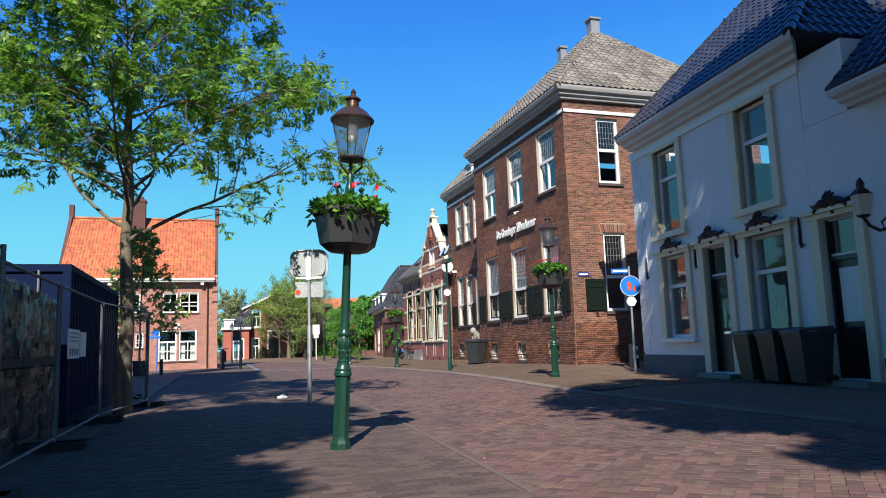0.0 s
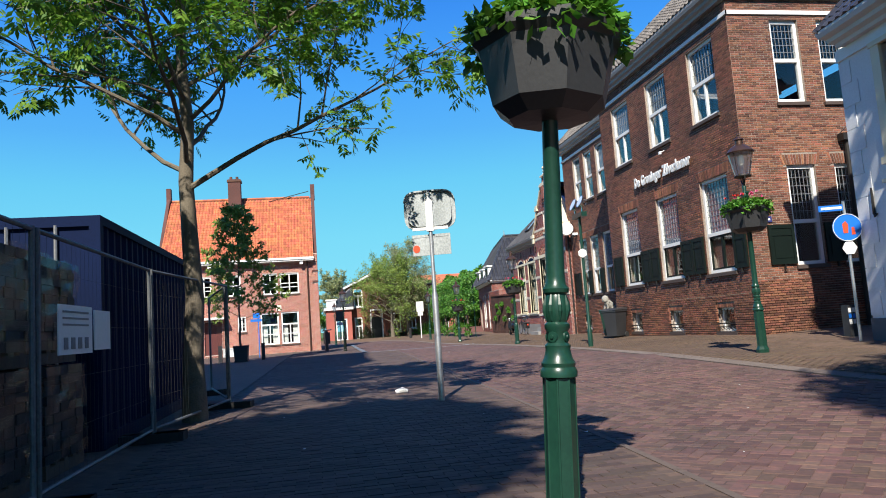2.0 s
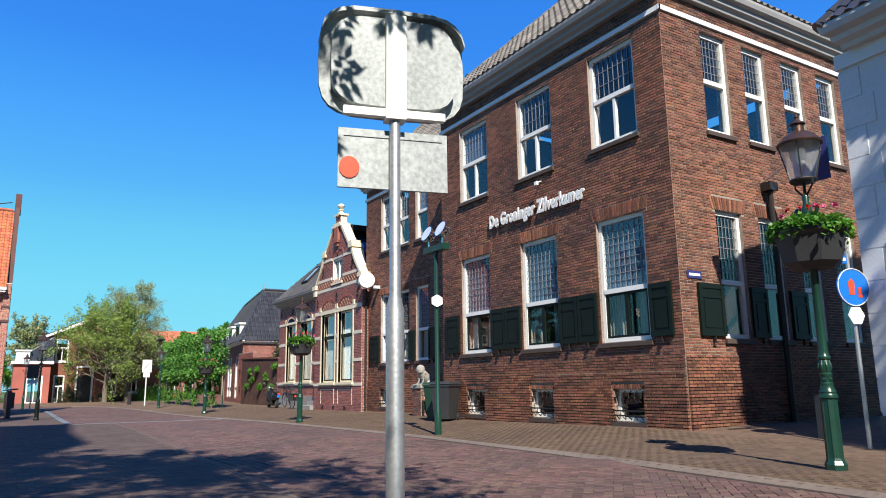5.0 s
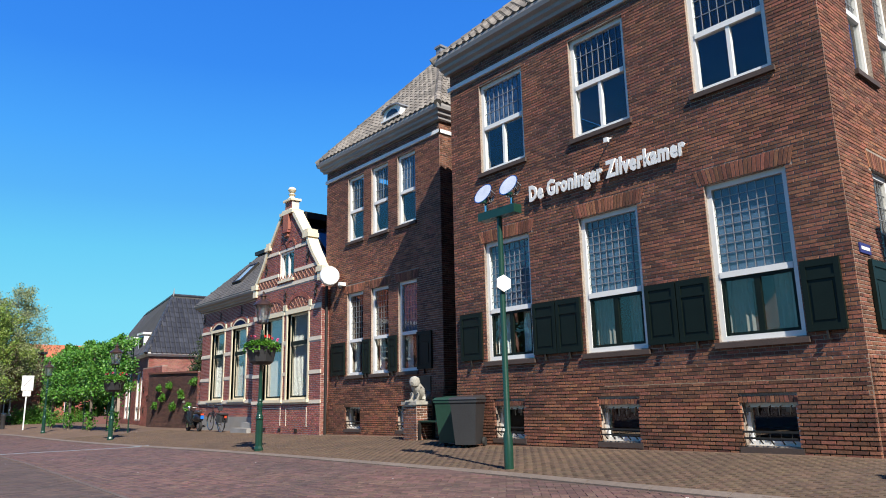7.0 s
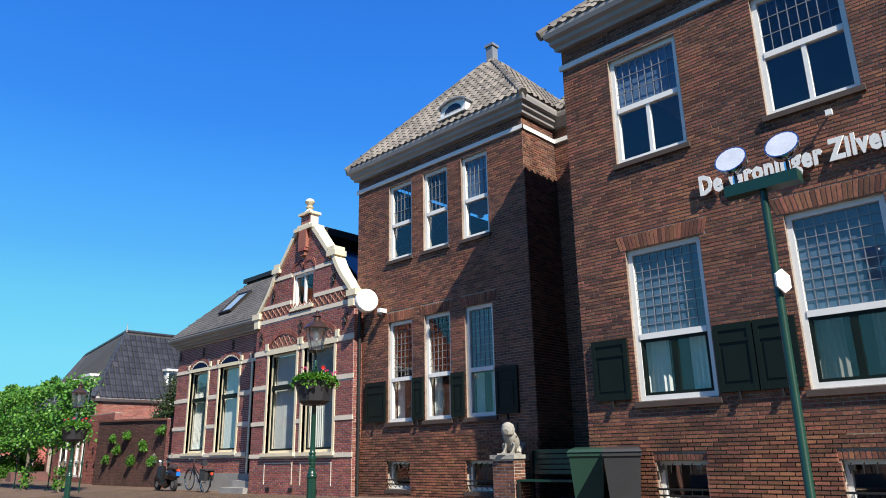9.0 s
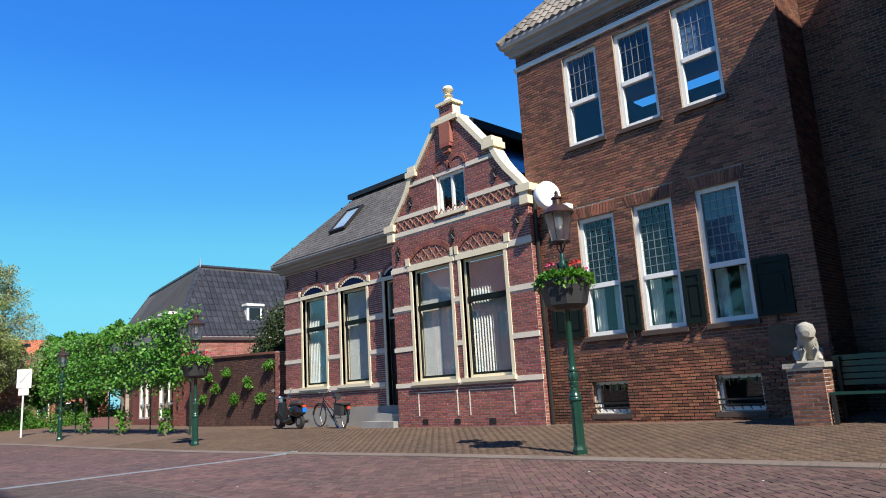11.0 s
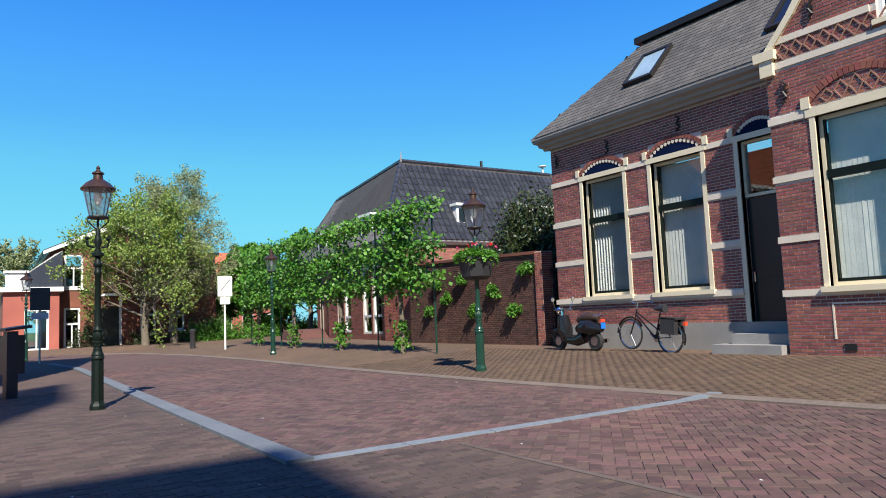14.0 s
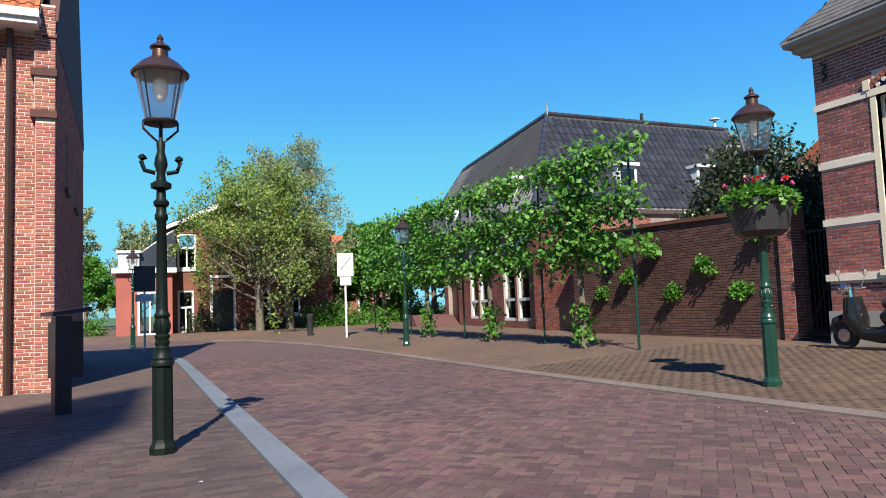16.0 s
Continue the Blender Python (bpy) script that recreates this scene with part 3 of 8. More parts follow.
stone_band("kerb_1", "narrow worn gutter strip in the clinkers", lambda y: left_edge(y) - 0.03, 5.0, 41.0, 0.06, material("worn_gutter_stone", (0.12, 0.09, 0.075), (0.08, 0.06, 0.05), rough=0.85, scale=1.0, fine=18), proud=0.002)
stone_band("kerb_2", "bluish-grey stone band across the street", lambda x: 41.25, 2.5, 8.2, 0.18, STONE_BAND, along="x", proud=0.008)
stone_band("kerb_3", "wide bluish-grey kerb stones along the left pavement", lambda y: left_edge(y) - 0.13, 41.25, 66.0, 0.25, material("blue_kerb_stone", (0.15, 0.168, 0.185), (0.1, 0.115, 0.13), rough=0.8, scale=1.2, fine=18), proud=0.035)
stone_band("kerb_4", "pale concrete kerb between street and pavement", lambda y: right_edge(y) - 0.08, 6.0, 74.0, 0.13, STONE_KERB, proud=0.015)


# ---- windows ----
def window(parent, M, x0, z0, x1, z1, transom=None, mullion=False, grid=None, frame_mat=WHITE, wide=0.09, recess=0.07, sill=True, curtain=None, sill_mat=SILL_DARK, sash_mat=None, name="window", blind=None, upper_reflection=None, transom_mat=None):
    """A framed window: outer frame, sill, panes, lead bars, curtains; the frame is the part, the rest its pieces."""
    w, h = x1 - x0, z1 - z0
    f = Mesh()
    f.box(0, recess, 0, wide, recess + 0.09, h).box(w - wide, recess, 0, w, recess + 0.09, h)
    f.box(wide, recess, 0, w - wide, recess + 0.09, wide).box(wide, recess, h - wide, w - wide, recess + 0.09, h)
    t = None
    if transom:
        t = transom - z0
        if not transom_mat:
            f.box(wide, recess - 0.012, t - wide * 0.55, w - wide, recess + 0.1, t + wide * 0.55)
    if mullion:
        f.box(w / 2 - 0.035, recess + 0.004, wide, w / 2 + 0.035, recess + 0.08, (t - wide * 0.55) if t else h - wide)
    win = part(name, f, frame_mat, parent)
    win.matrix_basis = M @ Matrix.Translation((x0, 0, z0))
    if transom_mat:
        part("transom", Mesh().box(wide, recess - 0.01, t - 0.07, w - wide, recess + 0.1, t + 0.07).box(wide, recess + 0.01, wide, wide + 0.04, recess + 0.06, h - wide).box(w - wide - 0.04, recess + 0.01, wide, w - wide, recess + 0.06, h - wide).box(wide, recess + 0.01, wide, w - wide, recess + 0.06, wide + 0.06), transom_mat, win, "dark green sashes")
    if sill:
        part("sill", Mesh().prism([(-0.06, -0.02), (w + 0.06, -0.02), (w + 0.06, -0.11), (-0.06, -0.11)], -0.07, recess + 0.05), sill_mat, win)
    spans = [(wide, (t - wide * 0.55) if t else h - wide)] + ([(t + wide * 0.55, h - wide)] if t else [])
    for i, (a, b) in enumerate(spans):
        pane = part("pane", Mesh().box(wide, recess + 0.045, a, w - wide, recess + 0.051, b), GLASS, win)
        pane.visible_shadow = False
        if sash_mat and i == 0:
            for p, q in ((wide, w / 2), (w / 2, w - wide)):
                o = [(p, a), (q, a), (q, b), (p, b)]
                n_ = [(p + 0.05, a + 0.05), (q - 0.05, a + 0.05), (q - 0.05, b - 0.05), (p + 0.05, b - 0.05)]
                leaf_frame = Mesh().add([(x, y, z) for y in (recess + 0.015, recess + 0.06) for x, z in o + n_],
                                        [f for k in range(4) for f in ((k, (k + 1) % 4, 4 + (k + 1) % 4, 4 + k), (8 + k, 12 + k, 12 + (k + 1) % 4, 8 + (k + 1) % 4), (4 + k, 4 + (k + 1) % 4, 12 + (k + 1) % 4, 12 + k), (k, 8 + k, 8 + (k + 1) % 4, (k + 1) % 4))])
                part("casement", leaf_frame, sash_mat, win, "dark casement")
        if grid and i == len(spans) - 1:
            nx, nz = grid
            g = Mesh()
            for k in range(1, nx):
                x = wide + (w - 2 * wide) * k / nx
                g.box(x - 0.006, recess + 0.03, a, x + 0.006, recess + 0.042, b)
            for k in range(1, nz):
                z = a + (b - a) * k / nz
                g.box(wide, recess + 0.028, z - 0.006, w - wide, recess + 0.04, z + 0.006)
            tagged(part("lead_bars", g, LEAD, win, "leaded lights"), kind="stuff")
    if curtain:
        c = Mesh()
        a, b = spans[0]
        for lo, hi in ((wide, w * 0.36), (w * 0.64, w - wide)) if curtain != "blind" else ():
            n = 9
            pts = [(lo + (hi - lo) * k / n, recess + 0.2 + 0.03 * (k % 2)) for k in range(n + 1)]
            for (p, q), (r2, s2) in zip(pts, pts[1:]):
                c.quad((p, q, a), (r2, s2, a), (r2, s2, b), (p, q, b), 0.004)
        part("curtain", c, curtain, win)
    if blind:
        for i, (a, b) in enumerate(spans):
            c = Mesh()
            n = int((w - 2 * wide) / 0.09)
            for k in range(n):
                x = wide + (k + 0.5) * (w - 2 * wide) / n
                d = Matrix.Translation((x, recess + 0.16, 0)) @ Matrix.Rotation(radians(blind[0] + rng.uniform(-4, 4)), 4, "Z")
                c.box(-0.044, -0.001, a, 0.044, 0.001, b, d)
            part("vertical_blind", c, blind[1], win, "vertical lamella blind")
    # coloured sheet behind the upper pane, painted as its sky reflection
    if upper_reflection:
        a, b = spans[-1]
        part("reflection_sheet", Mesh().box(wide, recess + 0.1, a, w - wide, recess + 0.104, b), upper_reflection, win)
    return win


def soldier_arch(parent, M, x0, x1, z, tall=0.28, tilt=0.25):
    """A flat arch of upright bricks over an opening, each a piece of the wall."""
    n = int((x1 - x0 + 0.2) / 0.068)
    for k in range(n):
        x = x0 - 0.1 + (k + 0.5) * (x1 - x0 + 0.2) / n
        lean = tilt * (x - (x0 + x1) / 2) / ((x1 - x0) / 2)
        q = Mesh().add([(x - 0.028, 0.0, z), (x + 0.028, 0.0, z), (x + 0.031 + lean * tall, 0.0, z + tall), (x - 0.031 + lean * tall, 0.0, z + tall),
               (x - 0.026, -0.014, z + 0.003), (x + 0.026, -0.014, z + 0.003), (x + 0.029 + lean * tall, -0.014, z + tall - 0.003), (x - 0.029 + lean * tall, -0.014, z + tall - 0.003)],
              [(4, 5, 6, 7), (0, 1, 5, 4), (1, 2, 6, 5), (2, 3, 7, 6), (3, 0, 4, 7)])
        part("brick", q, BRICK_BROWN_PIECE, parent).matrix_basis = M


def shutter(parent, M, x0, z0, x1, z1):
    w, h = x1 - x0, z1 - z0
    s = part("shutter", Mesh().box(0, -0.055, 0, w, -0.02, h), SHUTTER_GREEN, parent, "dark green panelled wooden shutter")
    s.matrix_basis = M @ Matrix.Translation((x0, 0, z0))
    for a in (0, w - 0.08):
        part("stile", Mesh().box(a, -0.074, 0, a + 0.08, -0.055, h), SHUTTER_GREEN, s)
    for za, zb in ((0, 0.1), (h - 0.1, h), (h * 0.72, h * 0.72 + 0.05)):
        part("rail", Mesh().box(0.08, -0.072, za, w - 0.08, -0.055, zb), SHUTTER_GREEN, s)
    part("panel", Mesh().prism([(0.13, 0.16), (w - 0.13, 0.16), (w - 0.13, h * 0.67), (0.13, h * 0.67)], -0.067, -0.055), SHUTTER_GREEN, s)
    part("shutter_catch", Mesh().box(w / 2 - 0.012, -0.085, -0.12, w / 2 + 0.012, -0.03, -0.005).box(w / 2 - 0.05, -0.09, -0.14, w / 2 + 0.05, -0.07, -0.12), BLACK_IRON, s)
    return s


def cellar_window(parent, M, x0, z0, x1, z1):
    w, h = x1 - x0, z1 - z0
    win = window(parent, M, x0, z0, x1, z1, mullion=False, wide=0.07, recess=0.12, sill=True, name="cellar_window")
    g = Mesh()
    for k in range(5):
        x = 0.1 + (w - 0.2) * k / 4
        g.tube([(x, 0.06, h - 0.05), (x, -0.03, h - 0.08), (x, -0.03, h - 0.19)], 0.01, 5)
        g.tube([(x, -0.05, h * 0.34), (x, -0.06, 0.1), (x, 0.03, 0.03)], 0.011, 5)
    g.box(0.0, -0.06, h * 0.3, w, -0.044, h * 0.35).box(0.02, -0.07, 0.1, w - 0.02, -0.055, 0.13)
    for x in (0.12, w - 0.12):
        g.box(x - 0.035, -0.045, h - 0.14, x + 0.035, 0.0, h - 0.07)
    part("grille", g, BLACK_IRON, win, "wrought-iron cellar grille")
    return win


def cornice(parent, M, x0, x1, z, tall, out, mat=WHITE, name="cornice", label="", ends=(0.0, 0.0)):
    """A moulded eaves cornice; ends lengthen it past the wall."""
    prof = [(0.0, 0.0), (-out * 0.35, 0.0), (-out * 0.4, tall * 0.18), (-out * 0.62, tall * 0.3), (-out * 0.66, tall * 0.5), (-out * 0.92, tall * 0.62), (-out, tall * 0.85), (-out, tall), (0.0, tall)]
    m = Mesh()
    n = len(prof)
    a, b = x0 - ends[0], x1 + ends[1]
    vs = [(a if ends[0] == 0 else x0 + p * (ends[0] / out), p, z + q) for p, q in prof] + [(b if ends[1] == 0 else x1 - p * (ends[1] / out), p, z + q) for p, q in prof]
    m.add(vs, [tuple(range(n)), tuple(range(2 * n - 1, n - 1, -1))] + [(i, i + n, (i + 1) % n + n, (i + 1) % n) for i in range(n)])
    ob = part(name, m, mat, parent, label)
    ob.matrix_basis = M
    return ob


def ridge_tiles(m, a, b, radius=0.11, step=0.33):
    """Half-round tiles along a hip or ridge."""
    a, b = Vector(a), Vector(b)
    d = (b - a).normalized()
    n = max(1, int((b - a).length / step))
    for k in range(n):
        p, q = a + d * (k * step), a + d * ((k + 1.08) * step)
        m.tube([p, q], [radius * 1.08, radius * 0.94], 7)
    return m


def hip_roof(parent, x0, y0, x1, y1, z, px0, py0, px1, py1, pz, mat, wide=0.24, long=0.3, kind="pan", faces=("w", "s", "n", "e"), hip_mat=None, skew=0.0):
    """A hipped roof over a rectangle, up to a ridge or point, with tiles laid on boards."""
    A, B, C, D = Vector((x0, y0, z)), Vector((x1, y0, z)), Vector((x1, y1, z)), Vector((x0 + skew, y1, z))
    a, b, c, d = Vector((px0, py0, pz)), Vector((px1, py0, pz)), Vector((px1, py1, pz)), Vector((px0 + skew, py1, pz))
    base = Mesh().add([A, B, C, D, a, b, c, d], [(0, 1, 5, 4), (1, 2, 6, 5), (2, 3, 7, 6), (3, 0, 4, 7), (4, 5, 6, 7), (3, 2, 1, 0)])
    roof = part("roof", base, ROOF_BASE, parent)
    t = Mesh()
    if "s" in faces:
        tile_plane(t, A, B, b, a, wide, long, kind)
    if "w" in faces:
        tile_plane(t, D, A, a, d, wide, long, kind)
    if "n" in faces:
        tile_plane(t, C, D, d, c, wide, long, kind)
    if "e" in faces:
        tile_plane(t, B, C, c, b, wide, long, kind)
    tagged(part("roof_tiles", t, mat, roof), kind="stuff")
    r = Mesh()
    for p, q in ((A, a), (B, b), (C, c), (D, d), (a, d), (a, b), (b, c), (c, d)):
        if (q - p).length > 0.5:
            ridge_tiles(r, p - Vector((0, 0, 0.02)), q - Vector((0, 0, 0.02)))
    part("ridge_tiles", r, hip_mat or mat, roof)
    return roof


# ---- the museum: two brown-brick blocks ----
museum = thing("museum_building", "brown-brick museum with white-framed leaded windows and grey tiled hip roofs", "building")
MF, MS = facing(11.25, 29.5, 0, -1), facing(11.25, 20.75, 1, 0)
front_cols = [(29.5 - 28.45, 29.5 - 27.05), (29.5 - 25.68, 29.5 - 24.3), (29.5 - 22.94, 29.5 - 21.55)]
cellar_cols = [(29.5 - 28.24, 29.5 - 27.38), (29.5 - 25.44, 29.5 - 24.58), (29.5 - 22.68, 29.5 - 21.82)]
side_cols = [(1.25, 2.1), (2.68, 3.5), (4.15, 4.98), (5.6, 6.43)]
fo = [(a, 6.28, b, 8.48) for a, b in front_cols] + [(a, 1.9, b, 4.58) for a, b in front_cols] + [(a, 0.27, b, 0.92) for a, b in cellar_cols]
so = [(a, 6.28, b, 8.57) for a, b in side_cols] + [(a, 1.9, b, 4.55) for a, b in side_cols]
w = wall_mesh(8.75, -0.3, 9.15, fo)
wf = part("wall", w, MORTAR, museum)
wf.matrix_basis = MF
w = wall_mesh(8.2, -0.3, 9.15, so)
w.v = [(max(x, 0.322) if x == 0.0 else x, y, z) for x, y, z in w.v]
ws = part("wall", w, MORTAR, museum)
ws.matrix_basis = MS
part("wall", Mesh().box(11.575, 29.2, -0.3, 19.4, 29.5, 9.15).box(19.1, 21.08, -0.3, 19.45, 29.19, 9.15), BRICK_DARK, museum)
I = Matrix.Identity(4)
# arches are bricks on end, so the running bond leaves room for them
arch = 0.3
fo_b = fo + [(a - 0.12, 4.58, b + 0.12, 4.88) for a, b in front_cols] + [(a - 0.03, 0.92, b + 0.03, 1.03) for a, b in cellar_cols] + [(-1, 8.7, 99, 8.83)]
so_b = so + [(a - 0.1, 4.55, b + 0.1, 4.84) for a, b in side_cols] + [(-1, 8.7, 99, 8.83)]
bricks_front = brick_list(8.75, -0.05, 9.14, fo_b, rng)
bricks_side = brick_list(8.2, -0.05, 9.14, so_b, rng)
for a, b in front_cols:
    soldier_arch(wf, I, a, b, 4.585)
for a, b in cellar_cols:
    soldier_arch(wf, I, a + 0.06, b - 0.06, 0.925, 0.1, 0.0)
for a, b in side_cols:
    soldier_arch(ws, I, a, b, 4.555, 0.28)
for M, wd in ((MF, 8.75), (MS, 8.2)):
    ob = part("string_course", Mesh().box(-0.05 if M is MF else -0.054, -0.05, 8.71, wd + (0.05 if M is MF else 0.0), 0.0, 8.82), WHITE, museum, "white-painted stone string course")
    ob.matrix_basis = M
cornice(museum, MF, 0, 8.75, 9.15, 0.42, 0.34, CORNICE_GREY, ends=(0.22, 0.34))
cornice(museum, MS, 0, 8.2, 9.15, 0.42, 0.34, CORNICE_GREY, ends=(0.34, 0.0))
for i, (a, b) in enumerate(front_cols):
    window(museum, MF, a, 6.28, b, 8.48, transom=7.38, mullion=True, grid=(8, 3), upper_reflection=SKY_REFLECTION if i == 0 else None)
    window(museum, MF, a, 1.9, b, 4.58, transom=3.0, grid=(8, 9), sash_mat=SHUTTER_GREEN, curtain=BEIGE_CURTAIN if i else CURTAIN, upper_reflection=SKY_REFLECTION)
for a, b in cellar_cols:
    cellar_window(museum, MF, a, 0.27, b, 0.92)
for i, (a, b) in enumerate(side_cols):
    window(museum, MS, a, 6.28, b, 8.57, transom=7.45, grid=(6, 5))
    window(museum, MS, a, 1.9, b, 4.55, transom=3.05, grid=(6, 6))
for a, b in ((0.22, 0.94), (2.5, 3.12), (3.14, 3.76), (5.25, 5.87), (5.89, 6.5), (8.0, 8.56)):
    shutter(museum, MF, a, 1.94, b, 3.0)
for a, b in ((0.46, 1.2), (2.12, 2.66), (3.52, 4.13)):
    shutter(museum, MS, a, 1.93, b, 2.97)
hip_roof(museum, 10.93, 20.43, 19.4, 29.82, 9.57, 15.1, 24.85, 15.12, 24.87, 13.85, TILE_GREY)
f = Mesh().box(-0.2, -0.2, -0.25, 0.2, 0.2, 0.35).box(-0.26, -0.26, 0.35, 0.26, 0.26, 0.43).box(-0.12, -0.12, 0.43, 0.12, 0.12, 0.5)
part("chimney", f, LEAD, museum).matrix_basis = pose(15.1, 24.8, 13.95)
part("chimney", Mesh().box(-0.14, -0.14, -0.9, 0.14, 0.14, 0.35).box(-0.19, -0.19, 0.35, 0.19, 0.19, 0.44), LEAD, museum).matrix_basis = pose(14.2, 25.95, 13.1)

# second block, set back
MB = facing(12.75, 38.0, 0, -1)
b_cols = [(38.0 - 36.62, 38.0 - 35.68), (38.0 - 35.22, 38.0 - 34.3), (38.0 - 33.8, 38.0 - 32.9)]
c_cols = [(38.0 - 36.62, 38.0 - 35.75), (38.0 - 33.85, 38.0 - 32.98)]
bo = [(a, 6.33, b, 8.55) for a, b in b_cols] + [(a, 1.93, b, 4.58) for a, b in b_cols] + [(a, 0.28, b, 0.94) for a, b in c_cols]
wb = part("wall", wall_mesh(6.25, -0.3, 9.1, bo), MORTAR, museum)
wb.matrix_basis = MB
MB2 = facing(12.75, 31.75, 1, 0)
w = wall_mesh(5.9, -0.3, 9.1, [])
w.v = [(max(x, 0.322) if x == 0.0 else x, y, z) for x, y, z in w.v]
wb2 = part("wall", w, MORTAR, museum)
wb2.matrix_basis = MB2
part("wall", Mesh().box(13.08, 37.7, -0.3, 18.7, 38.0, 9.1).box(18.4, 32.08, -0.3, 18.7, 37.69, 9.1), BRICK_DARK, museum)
# the joint between the blocks
MJ = facing(14.1, 31.74, 0, -1)
wj = part("wall", Mesh().box(0.0, 0.0, -0.3, 2.23, 0.3, 9.1), MORTAR, museum)
wj.matrix_basis = MJ
bricks_j = brick_list(2.23, -0.05, 9.09, [(-1, 8.7, 99, 8.83)], rng)
part("string_course", Mesh().box(0.0, -0.05, 8.71, 2.23, 0.0, 8.82), WHITE, museum).matrix_basis = MJ
cornice(museum, MJ, 0, 2.23, 9.1, 0.36, 0.22, CORNICE_TAUPE)
link_roof = part("roof", Mesh().quad((13.9, 31.74, 9.46), (13.9, 29.52, 9.46), (16.4, 29.52, 11.9), (16.4, 31.74, 11.9), 0.08), ROOF_BASE, museum)
link_tiles = Mesh()
tile_plane(link_tiles, (13.9, 31.74, 9.48), (13.9, 29.52, 9.48), (16.4, 29.52, 11.92), (16.4, 31.74, 11.92), 0.24, 0.3)
tagged(part("roof_tiles", link_tiles, TILE_GREY, link_roof), kind="stuff")
bricks_b = brick_list(6.25, -0.05, 9.09, bo + [(a - 0.1, 4.58, b + 0.1, 4.86) for a, b in b_cols] + [(-1, 8.7, 99, 8.83)], rng)
bricks_b2 = brick_list(5.9, -0.05, 9.09, [(-1, 8.7, 99, 8.83)], rng)
for a, b in b_cols:
    soldier_arch(wb, I, a, b, 4.585, 0.26)
for M, wd in ((MB, 6.25), (MB2, 5.9)):
    ob = part("string_course", Mesh().box(-0.05 if M is MB else -0.054, -0.05, 8.71, wd + (0.05 if M is MB else 0), 0.0, 8.82), WHITE, museum)
    ob.matrix_basis = M
cornice(museum, MB, 0, 6.25, 9.1, 0.4, 0.3, CORNICE_GREY, ends=(0.3, 0.3))
cornice(museum, MB2, 0, 5.9, 9.1, 0.4, 0.3, CORNICE_GREY, ends=(0.3, 0.0))
for i, (a, b) in enumerate(b_cols):
    window(museum, MB, a, 6.33, b, 8.55, transom=7.36, grid=(5, 3), upper_reflection=SKY_REFLECTION if i == 2 else None)
    window(museum, MB, a, 1.93, b, 4.58, transom=3.03, grid=(5, 8), curtain=CURTAIN, upper_reflection=SKY_REFLECTION if i == 2 else None)
for a, b in c_cols:
    cellar_window(museum, MB, a, 0.28, b, 0.94)
for a, b in ((0.5, 1.32), (2.36, 2.76), (3.74, 4.16), (5.15, 5.8)):
    shutter(museum, MB, a, 1.95, b, 3.0)
hip_roof(museum, 12.47, 31.45, 18.7, 38.28, 9.5, 15.55, 34.85, 15.56, 34.87, 13.2, TILE_GREY)
part("chimney", Mesh().box(-0.13, -0.13, -0.2, 0.13, 0.13, 0.4).box(-0.17, -0.17, 0.4, 0.17, 0.17, 0.48), LEAD, museum).matrix_basis = pose(15.55, 34.86, 13.2)
# eyebrow dormer on the second roof
arc = [(0.46 * math.cos(math.pi * k / 10), 0.26 + 0.16 * math.sin(math.pi * k / 10)) for k in range(11)]
dm = part("dormer", Mesh().prism(arc + [(-0.46, -0.02), (0.46, -0.02)], 0.0, 1.0), WHITE, museum, "small white dormer with a low arched top")
dm.matrix_basis = facing(12.66, 33.95, 0, -1) @ Matrix.Translation((0, 0, 9.86))
part("pane", Mesh().prism([(0.3 * math.cos(math.pi * k / 8), 0.12 + 0.2 * math.sin(math.pi * k / 8)) for k in range(9)], -0.012, -0.004), BLACK_GLOSS, dm)
part("sill", Mesh().box(-0.5, -0.07, -0.03, 0.5, 0.0, 0.03), WHITE, dm)
part("dormer_roof", Mesh().prism([(1.12 * x, z + 0.035) for x, z in arc] + [(1.02 * x, z + 0.003) for x, z in arc[::-1]], -0.08, 0.95), LEAD, dm)


def lettering(parent, text, M, size, mat, name="sign_letters", label="", extrude=0.03, squeeze=1.0, bold=0.008, width=None, spacing=1.0):
    c = bpy.data.curves.new("letters", "FONT")
    c.body, c.size, c.extrude, c.offset = text, size, extrude, bold
    c.resolution_u, c.space_character = 2, spacing
    tmp = bpy.data.objects.new("letters", c)
    scene.collection.objects.link(tmp)
    me = bpy.data.meshes.new_from_object(tmp.evaluated_get(bpy.context.evaluated_depsgraph_get()))
    bpy.data.objects.remove(tmp)
    bpy.data.curves.remove(c)
    xs = [v.co.x for v in me.vertices]
    k = width / (max(xs) - min(xs)) if width else squeeze
    for v in me.vertices:
        x, y, z = v.co
        v.co = ((x - min(xs)) * k, -z, y)
    me.materials.append(mat)
    ob = new(name, me)
    ob.parent = parent
    ob.matrix_basis = M
    return tagged(ob, label=label)


lettering(museum, "De Groninger Zilverkamer", MF @ Matrix.Translation((2.6, -0.08, 5.22)), 0.455, WHITE, "sign_letters", "raised bold white letters on the wall", width=3.74, bold=0.021, spacing=1.1, extrude=0.014)

# lamp bracket, wall lamps and the street name plate
part("floodlight", Mesh().tube([(0, -0.01, 0.06), (0, -0.1, 0.03), (0, -0.16, -0.02)], 0.016, 6).box(-0.045, -0.2, -0.06, 0.045, -0.14, 0.03), WHITE, museum).matrix_basis = MF @ Matrix.Translation((4.75, 0, 5.95))
plate = part("name_plate", Mesh().box(0.2, -0.03, 3.05, 0.62, -0.012, 3.2), NAVY, museum, "small blue street name plate")
plate.matrix_basis = MS
part("text_bar", Mesh().box(0.25, -0.034, 3.1, 0.57, -0.03, 3.15), WHITE, plate)

